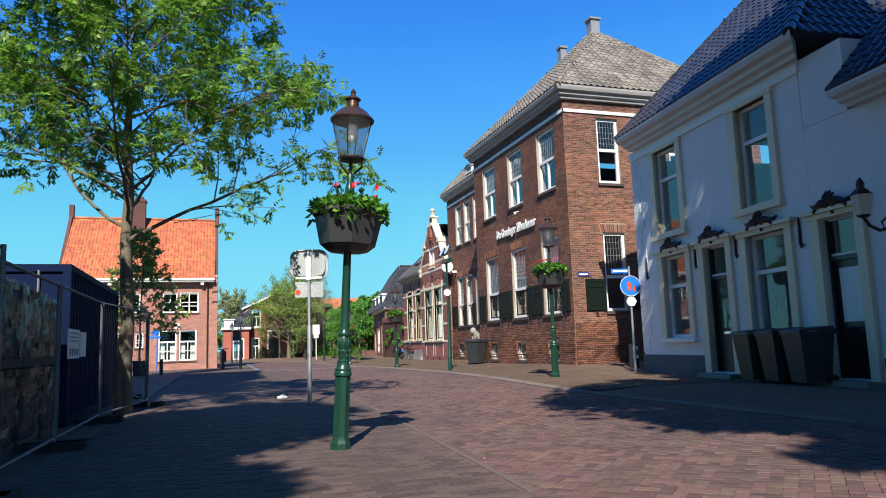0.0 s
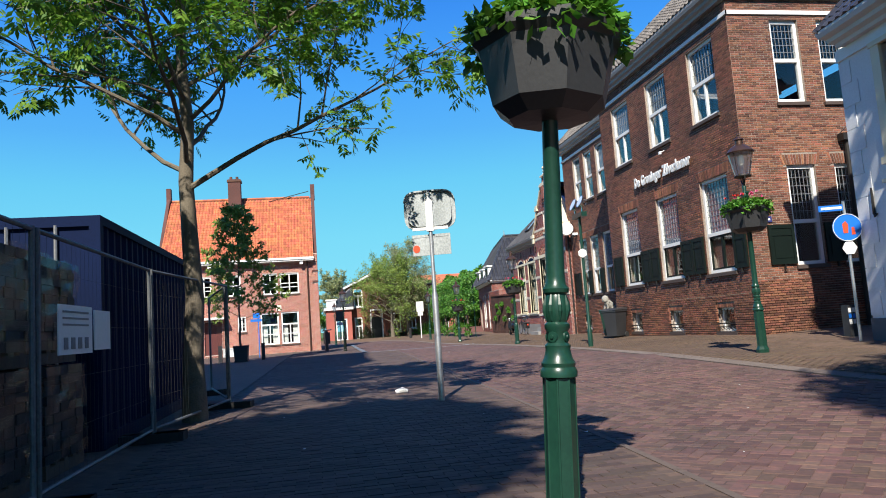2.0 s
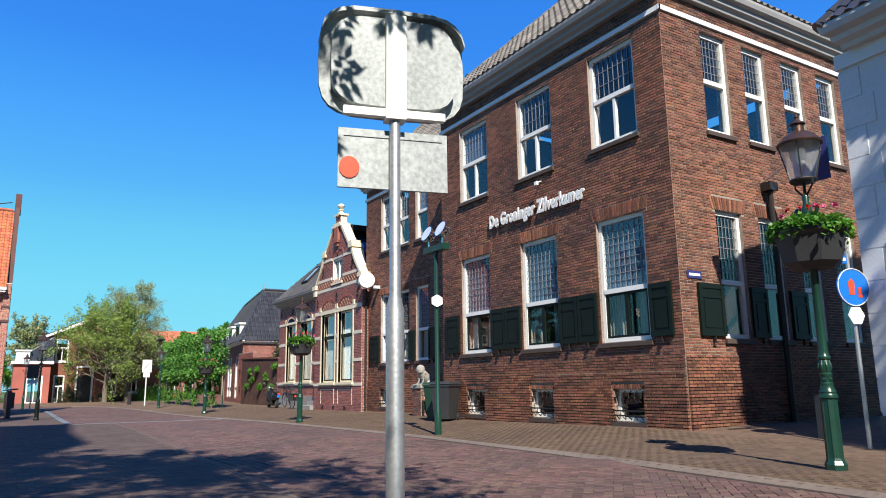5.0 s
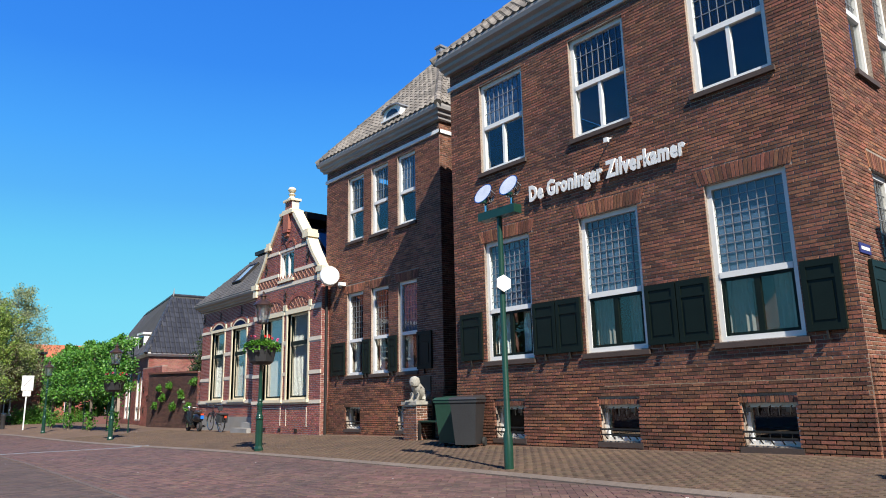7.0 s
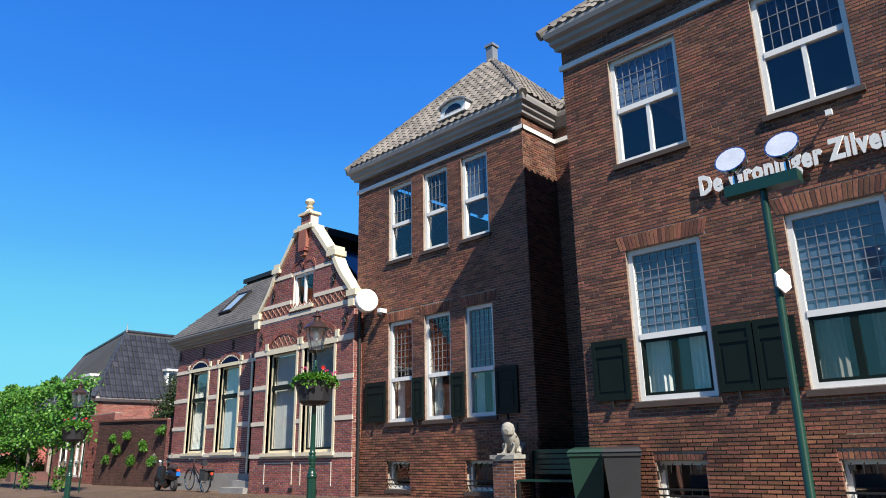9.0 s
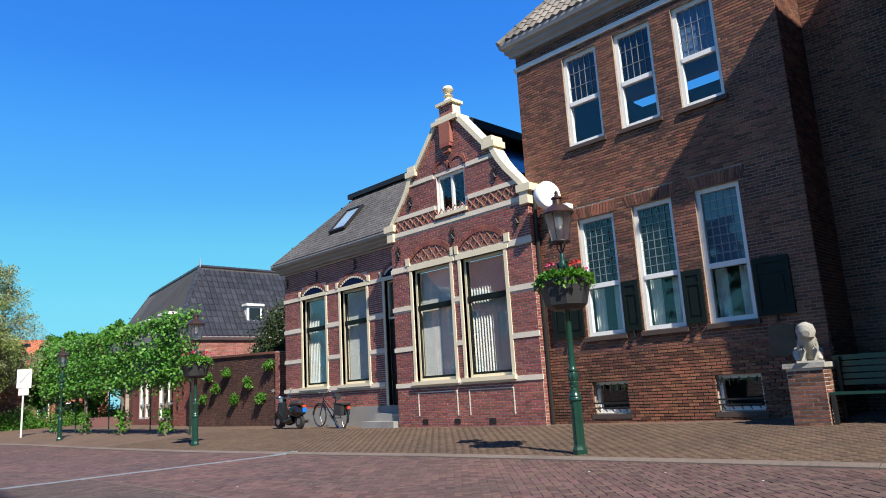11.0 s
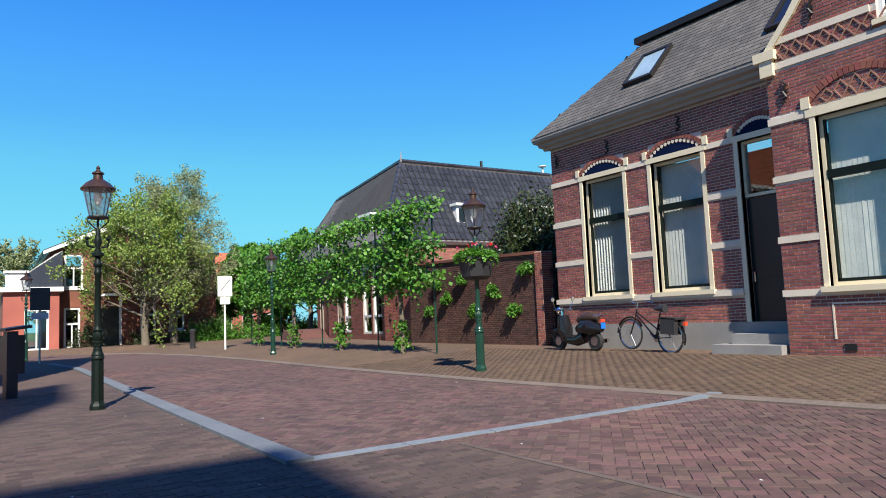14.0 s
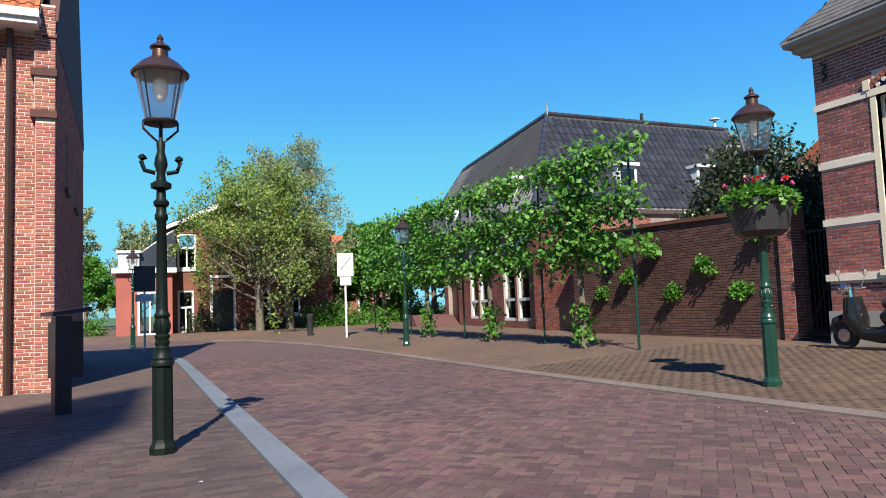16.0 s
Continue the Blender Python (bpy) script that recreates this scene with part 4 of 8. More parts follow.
part("plaque", Mesh().box(5.26, -0.05, 1.22, 5.72, -0.014, 1.74), WOOD_DARK, museum, "brown wooden notice board").matrix_basis = MB

# ---- the gabled house ----
house = thing("gabled_house", "red-brick townhouse with cream stone bands and a stepped gable", "house")
HG = facing(12.45, 42.85, 0, -1)
GW = 5.1
gw_cols = [(42.85 - 42.0, 42.85 - 40.5), (42.85 - 40.1, 42.85 - 38.62)]
go = [(a, 1.2, b, 4.25) for a, b in gw_cols] + [(2.02, 5.6, 3.07, 6.66)]


def gable_half(z):
    """Half the gable's width at a height."""
    if z < 5.65:
        return 2.55
    if z < 7.0:
        t = (z - 5.65) / 1.35
        return 2.5 - 1.0 * t - 0.12 * math.sin(math.pi * t)
    if z < 8.1:
        return 1.38 - 0.95 * (z - 7.0) / 1.1
    return 0.26


part("wall", wall_mesh(GW, -0.3, 5.65, [o for o in go if o[1] < 5] + [(2.02, 5.6, 3.07, 5.65)]), MORTAR_PALE, house).matrix_basis = HG
gm = Mesh()
zs = [5.65, 5.9, 6.2, 6.5, 6.66]
for za, zb in zip(zs, zs[1:]):
    for sgn in (-1, 1):
        gm.prism([(2.55 + sgn * 0.53, za), (2.55 + sgn * gable_half(za + 1e-4), za), (2.55 + sgn * gable_half(zb - 1e-4), zb), (2.55 + sgn * 0.53, zb)][::sgn], 0, 0.3)
zs = [6.66, 7.0, 7.001, 7.5, 8.1, 8.101, 8.6]
for za, zb in zip(zs, zs[1:]):
    gm.prism([(2.55 - gable_half(za + 1e-4), za), (2.55 + gable_half(za + 1e-4), za), (2.55 + gable_half(zb - 1e-4), zb), (2.55 - gable_half(zb - 1e-4), zb)], 0, 0.3)
part("gable_wall", gm, MORTAR_PALE, house).matrix_basis = HG
bands = [(1.08, 1.2), (2.06, 2.18), (3.18, 3.3), (4.27, 4.4), (5.3, 5.42), (5.76, 5.88), (6.64, 6.76)]
gb = [o for o in go] + [(-9, a, 99, b) for a, b in bands]
gbricks = brick_list(GW, -0.05, 8.58, gb, rng, limit=lambda z: (2.55 - gable_half(z), 2.55 + gable_half(z)))
for za, zb in bands:
    h = gable_half((za + zb) / 2)
    cuts = sorted((o[0] - 0.1, o[2] + 0.1) for o in go if o[1] < zb and o[3] > za)
    x = 2.55 - h - (0.03 if za < 5 else 0.0)
    end = 2.55 + h + (0.03 if za < 5 else 0.0)
    for a, b in cuts + [(end, end)]:
        if a > x:
            part("stone_band", Mesh().box(x, -0.028, za, a, 0.0, zb), SAND, house).matrix_basis = HG
        x = max(x, b)
for a, b in gw_cols:
    s = Mesh().box(a - 0.1, -0.03, 1.2, a, 0.12, 4.25).box(b, -0.03, 1.2, b + 0.1, 0.12, 4.25).box(a - 0.16, -0.04, 4.25, b + 0.16, 0.12, 4.41).box(a - 0.13, -0.1, 1.13, b + 0.13, 0.1, 1.23)
    s.box(a - 0.22, -0.05, 4.41, a - 0.06, 0.02, 4.62).box(b + 0.06, -0.05, 4.41, b + 0.22, 0.02, 4.62)
    part("window_surround", s, CREAM, house).matrix_basis = HG
    window(house, HG, a, 1.23, b, 4.25, transom=3.2, frame_mat=CREAM, wide=0.07, recess=0.1, sill=False, blind=(3 if a < 2 else 52, CURTAIN), transom_mat=SHUTTER_GREEN)
    # brick arch with lozenge panel above
    ar = Mesh()
    n = 22
    cx, half = (a + b) / 2, (b - a) / 2 + 0.12
    R = (half ** 2 + 0.42 ** 2) / (2 * 0.42)
    for k in range(n):
        t0, t1 = [(-1 + 2 * q / n) * math.asin(half / R) for q in (k + 0.08, k + 0.92)]
        zc = 4.42 + 0.42 - R
        ar.prism([(cx + R * math.sin(t0), zc + R * math.cos(t0)), (cx + R * math.sin(t1), zc + R * math.cos(t1)), (cx + (R + 0.14) * math.sin(t1), zc + (R + 0.14) * math.cos(t1)), (cx + (R + 0.14) * math.sin(t0), zc + (R + 0.14) * math.cos(t0))], -0.03, 0.0)
    part("brick_arch", ar, BRICK_RED, house).matrix_basis = HG
    lz = Mesh()
    for k in range(5):
        x = a + 0.12 + (b - a - 0.24) * (k + 0.5) / 5
        top = zc + math.sqrt(R * R - (x - cx) ** 2)
        hh = (top - 4.42) / 2 - 0.02
        if hh > 0.06:
            zz = 4.42 + hh + 0.01
            for s1, s2 in ((1, 1), (1, -1), (-1, 1), (-1, -1)):
                lz.prism([(x, zz + s2 * hh), (x + s1 * 0.13, zz), (x + s1 * 0.1, zz), (x, zz + s2 * (hh - 0.03))][::(s1 * s2)], -0.025, 0.0)
    part("lozenge_panel", lz, LOZENGE, house).matrix_basis = HG
# lozenge frieze
lz = Mesh()
for k in range(20):
    x = 0.12 + k * 0.256
    for s1, s2 in ((1, 1), (1, -1), (-1, 1), (-1, -1)):
        lz.prism([(x, 5.59 + s2 * 0.16), (x + s1 * 0.125, 5.59), (x + s1 * 0.095, 5.59), (x, 5.59 + s2 * 0.125)][::(s1 * s2)], -0.03, 0.0)
part("frieze", lz, LOZENGE, house, "lozenge frieze").matrix_basis = HG
window(house, HG, 2.02, 5.6, 3.07, 6.66, mullion=True, frame_mat=WHITE, wide=0.08, recess=0.06, sill=True, sill_mat=CREAM)
for sgn in (-1, 1):
    ar = Mesh()
    for k in range(12):
        t0, t1 = math.pi * (k + 0.06) / 12, math.pi * (k + 0.94) / 12
        cx = 2.55 + sgn * 0.3
        ar.prism([(cx + 0.24 * math.cos(t0), 6.78 + 0.24 * math.sin(t0)), (cx + 0.34 * math.cos(t0), 6.78 + 0.34 * math.sin(t0)), (cx + 0.34 * math.cos(t1), 6.78 + 0.34 * math.sin(t1)), (cx + 0.24 * math.cos(t1), 6.78 + 0.24 * math.sin(t1))][::-1], -0.03, 0.0)
    part("brick_arch", ar, BRICK_RED, house).matrix_basis = HG
    # coping stones on the gable's edges
    cp = Mesh()
    zz = [5.62, 5.9, 6.2, 6.5, 6.8, 7.0]
    for za, zb in zip(zz, zz[1:]):
        ha, hb = gable_half(max(za, 5.66)), gable_half(zb - 1e-3)
        cp.prism([(2.55 + sgn * (ha - 0.07), za), (2.55 + sgn * (ha + 0.06), za + 0.04), (2.55 + sgn * (hb + 0.06), zb + 0.04), (2.55 + sgn * (hb - 0.07), zb)][::sgn], -0.07, 0.34)
    cp.prism([(2.55 + sgn * 1.31, 6.98), (2.55 + sgn * 1.44, 7.02), (2.55 + sgn * 0.5, 8.12), (2.55 + sgn * 0.38, 8.04)][::sgn], -0.07, 0.34)
    part("coping", cp, CREAM, house).matrix_basis = HG
    part("kneeler", Mesh().box(2.55 + sgn * 2.3, -0.12, 5.5, 2.55 + sgn * 2.72, 0.34, 5.68).box(2.55 + sgn * 2.36, -0.09, 5.2, 2.55 + sgn * 2.62, 0.1, 5.5), CREAM, house).matrix_basis = HG
    kn = Mesh().box(2.55 + sgn * 1.28, -0.1, 6.9, 2.55 + sgn * 1.7, 0.34, 7.06).box(2.55 + sgn * 1.32, -0.08, 7.06, 2.55 + sgn * 1.62, 0.34, 7.2)
    part("kneeler", kn, CREAM, house).matrix_basis = HG
fin = Mesh().box(-0.5, -0.12, 8.05, 0.5, 0.36, 8.17).box(-0.34, -0.1, 8.17, 0.34, 0.34, 8.24)
fin.box(-0.32, -0.08, 8.58, 0.32, 0.36, 8.66)
fin.lathe([(0.2, 8.66), (0.12, 8.74), (0.08, 8.8), (0.14, 8.86), (0.06, 8.92), (0.13, 8.98), (0.16, 9.05), (0.12, 9.13), (0.03, 9.17)], 14, Matrix.Translation((0, 0.13, 0)))
part("finial", fin, CREAM, house, "cream stone finial", smooth=True).matrix_basis = HG @ Matrix.Translation((2.55, 0, 0))
part("corbel", Mesh().box(-0.18, -0.14, 7.35, 0.18, 0.0, 7.45).box(-0.12, -0.1, 7.2, 0.12, 0.0, 7.35).box(-0.2, -0.12, 7.45, 0.2, 0, 8.05), BRICK_RED, house).matrix_basis = HG @ Matrix.Translation((2.55, 0, 0))
# wall anchors
for x, z in ((0.35, 4.85), (2.55, 4.95), (4.75, 4.9), (4.15, 6.2), (0.95, 6.2)):
    an = Mesh().tube([(-0.04, -0.05, 0.2), (0.04, -0.05, 0.12), (-0.03, -0.05, 0.0), (0.04, -0.05, -0.12), (-0.04, -0.05, -0.2)], 0.028, 6).box(-0.05, -0.045, -0.03, 0.05, 0.0, 0.03)
    part("wall_anchor", an, BLACK_IRON, house).matrix_basis = HG @ Matrix.Translation((x, 0, z))
# recessed panels and vents under the windows
for a, b in gw_cols:
    part("panel_frame", Mesh().box(a, -0.02, 0.32, a + 0.03, 0, 0.95).box(b - 0.03, -0.02, 0.32, b, 0, 0.95).box(a + 0.03, -0.02, 0.92, b - 0.03, 0, 0.95), SAND, house).matrix_basis = HG
for x in (1.0, 2.2, 3.4):
    part("vent", Mesh().box(x, -0.025, 0.12, x + 0.2, -0.012, 0.24), BLACK_IRON, house).matrix_basis = HG

# left wing of the house
HL = facing(13.05, 49.6, 0, -1)
LW = 6.74
lw_cols = [(49.6 - 48.45, 49.6 - 47.08), (49.6 - 46.22, 49.6 - 44.85)]
door_col = (49.6 - 43.95, 49.6 - 43.02)
lo_ = [(a, 1.3, b, 4.3) for a, b in lw_cols] + [(door_col[0], 0.42, door_col[1], 4.3)]
part("wall", wall_mesh(LW, -0.3, 5.35, lo_), MORTAR_PALE, house).matrix_basis = HL
lbands = [(1.16, 1.28), (2.16, 2.28), (3.2, 3.32), (4.3, 4.42)]
lbricks = brick_list(LW, 0.62, 5.34, lo_ + [(-9, a, 99, b) for a, b in lbands] + [(a - 0.05, 4.42, b + 0.05, 4.75) for a, b in lw_cols], rng)
for za, zb in lbands:
    cuts = sorted((o[0] - 0.1, o[2] + 0.1) for o in lo_ if o[1] < zb and o[3] > za)
    x = -0.03
    for a, b in cuts + [(LW, LW)]:
        if a > x:
            part("stone_band", Mesh().box(x, -0.03 if za > 1.2 else -0.07, za, a, 0.0, zb), SAND, house).matrix_basis = HL
        x = max(x, b)
part("plinth", Mesh().box(-0.04, -0.05, -0.3, LW - 0.05, 0.0, 0.62), STONE_GREY, house, "grey rendered plinth").matrix_basis = HL
for a, b in lw_cols + [door_col]:
    is_door = b - a < 1.0
    z0 = 0.42 if is_door else 1.3
    s = Mesh().box(a - 0.1, -0.03, z0, a, 0.12, 4.3).box(b, -0.03, z0, b + 0.1, 0.12, 4.3).box(a - 0.14, -0.04, 4.3, b + 0.14, 0.12, 4.42)
    s.box(a - 0.2, -0.05, 4.42, a - 0.08, 0.02, 4.6).box(b + 0.08, -0.05, 4.42, b + 0.2, 0.02, 4.6)
    if not is_door:
        s.box(a - 0.14, -0.1, 1.22, b + 0.14, 0.1, 1.32)
    part("window_surround", s, CREAM, house).matrix_basis = HL
    R = ((b - a) / 2 + 0.05) ** 2 / (2 * 0.3) + 0.15
    cx, zc = (a + b) / 2, 4.42 + 0.3 - R
    mx_ = math.asin(((b - a) / 2 + 0.05) / R)
    arc = [(cx + R * math.sin(-mx_ + 2 * mx_ * k / 12), zc + R * math.cos(-mx_ + 2 * mx_ * k / 12)) for k in range(13)]
    part("arch_panel", Mesh().prism(arc, -0.02, 0.0), CONTAINER_BLUE, house, "dark blue ornamental panel over the window").matrix_basis = HL
    for k in range(13):
        x = a + 0.06 + (b - a - 0.12) * k / 12
        zt = zc + math.sqrt(R * R - (x - cx) ** 2)
        part("ornament_block", Mesh().prism([(x - 0.04, zt - 0.045), (x - 0.015, zt - 0.085), (x + 0.015, zt - 0.085), (x + 0.04, zt - 0.045), (x + 0.03, zt - 0.01), (x - 0.03, zt - 0.01)], -0.034, -0.02), SAND, house).matrix_basis = HL
    ar = Mesh()
    for k in range(20):
        t0, t1 = [-mx_ + 2 * mx_ * q / 20 for q in (k + 0.08, k + 0.92)]
        ar.prism([(cx + R * math.sin(t0), zc + R * math.cos(t0)), (cx + R * math.sin(t1), zc + R * math.cos(t1)), (cx + (R + 0.1) * math.sin(t1), zc + (R + 0.1) * math.cos(t1)), (cx + (R + 0.1) * math.sin(t0), zc + (R + 0.1) * math.cos(t0))], -0.04, 0.0)
    part("brick_arch", ar, BRICK_RED, house).matrix_basis = HL
    if is_door:
        dr = part("door", Mesh().box(a, 0.14, 0.42, b, 0.2, 3.12).box(a + 0.1, 0.125, 0.6, b - 0.1, 0.14, 1.3).box(a + 0.1, 0.125, 1.5, b - 0.1, 0.14, 2.9), DOOR_DARK, house, "tall dark panelled front door")
        dr.matrix_basis = HL
        part("handle", Mesh().box(a + 0.06, 0.09, 1.42, a + 0.09, 0.14, 1.62), CHROME, dr)
        window(house, HL, a, 3.14, b, 4.3, frame_mat=CREAM, wide=0.06, recess=0.1, sill=False, name="transom_light")
    else:
        window(house, HL, a, 1.32, b, 4.3, transom=3.25, frame_mat=CREAM, wide=0.07, recess=0.1, sill=False, blind=(62 if a < 2 else 8, CURTAIN), transom_mat=SHUTTER_GREEN)
st = Mesh().box(door_col[0] - 0.45, -0.75, -0.1, door_col[1] + 0.1, -0.052, 0.2).box(door_col[0] - 0.2, -0.42, 0.2, door_col[1] + 0.08, -0.052, 0.4)
part("doorstep", st, STONE_GREY, house, "two grey stone doorsteps").matrix_basis = HL
for x, z in ((0.25, 5.0), (2.1, 5.0), (4.25, 5.05)):
    an = Mesh().tube([(-0.04, -0.05, 0.16), (0.04, -0.05, 0.1), (-0.03, -0.05, 0.0), (0.04, -0.05, -0.1), (-0.04, -0.05, -0.16)], 0.025, 6)
    part("wall_anchor", an, BLACK_IRON, house).matrix_basis = HL @ Matrix.Translation((x, 0, z))
cornice(house, HL, 0, LW, 5.35, 0.36, 0.36, CORNICE_TAUPE, ends=(0.36, 0.0))
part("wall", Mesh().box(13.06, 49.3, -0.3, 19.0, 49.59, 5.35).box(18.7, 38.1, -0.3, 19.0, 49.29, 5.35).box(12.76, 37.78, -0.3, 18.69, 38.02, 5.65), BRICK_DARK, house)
# slate mansard over the wing
A, B, C, D = (12.69, 50.0, 5.71), (12.69, 42.7, 5.71), (14.85, 42.7, 8.05), (14.85, 47.65, 8.05)
rb = Mesh().add([A, B, C, D, (18.9, 50.0, 5.71), (18.9, 47.65, 8.05), (18.9, 42.7, 8.05), (18.9, 42.7, 5.71)], [(0, 1, 2, 3), (4, 0, 3, 5), (3, 2, 6, 5), (0, 4, 7, 1)])
roof = part("roof", rb, ROOF_BASE, house)
t = Mesh()
tile_plane(t, A, B, C, D, 0.21, 0.15, "slate", 0.012)
tile_plane(t, (18.9, 50.0, 5.71), A, D, (18.9, 47.65, 8.05), 0.21, 0.15, "slate", 0.012)
tagged(part("roof_slates", t, SLATE, roof), kind="stuff")
part("roof_rim", Mesh().box(14.68, 42.4, 8.03, 15.1, 47.85, 8.2).box(15.1, 47.5, 8.03, 18.9, 47.85, 8.2), BLACK_IRON, roof, "black bitumen roof edge")
nrm = (Vector(B) - Vector(A)).cross(Vector(D) - Vector(A)).normalized()
upv = nrm.cross(Vector((0, -1, 0))).normalized()
for y in (47.1, 43.3):
    o = Vector((12.69, y, 5.71)) + upv * 0.95
    R_ = Matrix(((0, upv.x, nrm.x, o.x), (-1, upv.y, nrm.y, o.y), (0, upv.z, nrm.z, o.z), (0, 0, 0, 1)))
    sk = part("roof_window", Mesh().box(0, 0, 0.0, 0.08, 1.25, 0.12).box(0.82, 0, 0.0, 0.9, 1.25, 0.12).box(0.08, 0, 0.0, 0.82, 0.09, 0.12).box(0.08, 1.16, 0.0, 0.82, 1.25, 0.12), BLACK_IRON, roof)
    sk.matrix_basis = R_
    part("pane", Mesh().box(0.08, 0.09, 0.07, 0.82, 1.16, 0.08), material("pale_blue_roof_glass", (0.3, 0.42, 0.5), rough=0.15, bump=0) if y > 45 else BLACK_GLOSS, sk)
# roof behind the gable
rg = Mesh()
rg.quad((12.78, 37.85, 5.6), (19.0, 37.85, 5.6), (19.0, 40.3, 8.0), (12.78, 40.3, 8.0), 0.12)
rg.quad((19.0, 42.75, 5.6), (12.78, 42.75, 5.6), (12.78, 40.3, 8.0), (19.0, 40.3, 8.0), 0.12)
part("gable_roof", rg, TILE_DARK, house, "dark roof with a blue glass panel")
up_s = Vector((0, 2.45, 2.4)).normalized()
nrm_s = Vector((0, -2.4, 2.45)).normalized()
for k in range(2):
    o = Vector((13.15 + k * 1.32, 38.5, 6.24)) + nrm_s * 0.07
    sp_ = part("solar_panel", Mesh().quad(o, o + Vector((1.26, 0, 0)), o + Vector((1.26, 0, 0)) + up_s * 1.5, o + up_s * 1.5, 0.04), SOLAR, house, "blue-black solar panel")
part("roof_rim", Mesh().box(12.85, 39.75, 7.9, 19.0, 40.85, 8.14), BLACK_IRON, house, "black bitumen roof edge")
part("downpipe", Mesh().tube([(12.6, 37.68, 5.5), (12.6, 37.68, 0.05)], 0.05, 8), BLACK_IRON, house)
add_bricks(house, brick_list(0.3, -0.05, 5.6, [], rng), facing(12.45, 37.748, 1, 0), BRICK_RED, BRICK_RED, None, rng)

# ---- the white house and its lower neighbour ----
white = thing("white_house", "white plastered townhouse with cream frames and dark glazed tiles", "house")
WH = facing(11.65, 17.5, 11.1 - 11.65, 11.6 - 17.5)
ww = {"u": [(1.3, 2.45), (4.92, 6.0)], "l": [(1.38, 2.52), (4.95, 6.2)]}
doors = [(3.3, 4.2), (7.15, 8.02)]
wo = [(a, 3.72, b, 6.0) for a, b in ww["u"]] + [(a, 0.95, b, 3.1) for a, b in ww["l"]] + [(a, 0.12, b, 3.08) for a, b in doors[:1]]
part("wall", wall_mesh(6.95, -0.3, 6.1, wo, 0.35), PLASTER, white).matrix_basis = WH
part("wall", Mesh().box(0.0, 0.352, -0.3, 0.3, 6.5, 6.1).box(0.302, 6.2, -0.3, 6.95, 6.5, 6.1).box(6.7, 0.352, 4.7, 6.95, 6.19, 6.1), PLASTER, white).matrix_basis = WH
# quoins on the corner
for k in range(11):
    wd = 0.52 if k % 2 else 0.34
    part("quoin", Mesh().box(-0.012, -0.014, 0.56 + k * 0.5, wd, 0.0, 1.045 + k * 0.5), PLASTER, white).matrix_basis = WH
part("plinth", Mesh().box(-0.02, -0.035, -0.3, doors[0][0] - 0.12, 0.0, 0.5).box(doors[0][1] + 0.12, -0.035, -0.3, 6.85, 0, 0.5), PLINTH_BLUE, white, "blue-grey painted plinth").matrix_basis = WH
for a, b in ww["u"]:
    part("window_surround", Mesh().box(a - 0.24, -0.07, 3.66, a, 0.1, 6.0).box(b, -0.07, 3.6, b + 0.2, 0.1, 6.0).box(a - 0.28, -0.09, 6.0, b + 0.24, 0.1, 6.1).box(a - 0.28, -0.12, 3.58, b + 0.24, 0.1, 3.72), CREAM, white).matrix_basis = WH
    window(white, WH, a, 3.72, b, 6.0, transom=5.2, frame_mat=WHITE, wide=0.08, recess=0.1, sill=False, sash_mat=None, upper_reflection=None)


def carved_crest(parent, M, x, z):
    """A dark carved flower between two curled leaves."""
    c = Mesh()
    for sgn in (-1, 1):
        c.tube([(sgn * 0.05, -0.12, 0.05), (sgn * 0.2, -0.15, 0.1), (sgn * 0.38, -0.13, 0.05), (sgn * 0.52, -0.1, 0.12)], [0.07, 0.085, 0.06, 0.02], 6)
        c.tube([(sgn * 0.3, -0.12, 0.03), (sgn * 0.4, -0.14, -0.02), (sgn * 0.46, -0.1, 0.03)], [0.05, 0.05, 0.02], 6)
    for k in range(6):
        a = math.pi * k / 5
        c.tube([(0, -0.15, 0.12), (0.1 * math.cos(a), -0.18, 0.15 + 0.1 * math.sin(a)), (0.17 * math.cos(a), -0.15, 0.15 + 0.17 * math.sin(a))], [0.05, 0.05, 0.015], 6)
    c.tube([(0, -0.12, 0.1), (0, -0.1, -0.12)], [0.06, 0.03], 6)
    part("carved_crest", c, BLACK_IRON, parent, "dark carved flower crest", smooth=True).matrix_basis = M @ Matrix.Translation((x, 0, z))


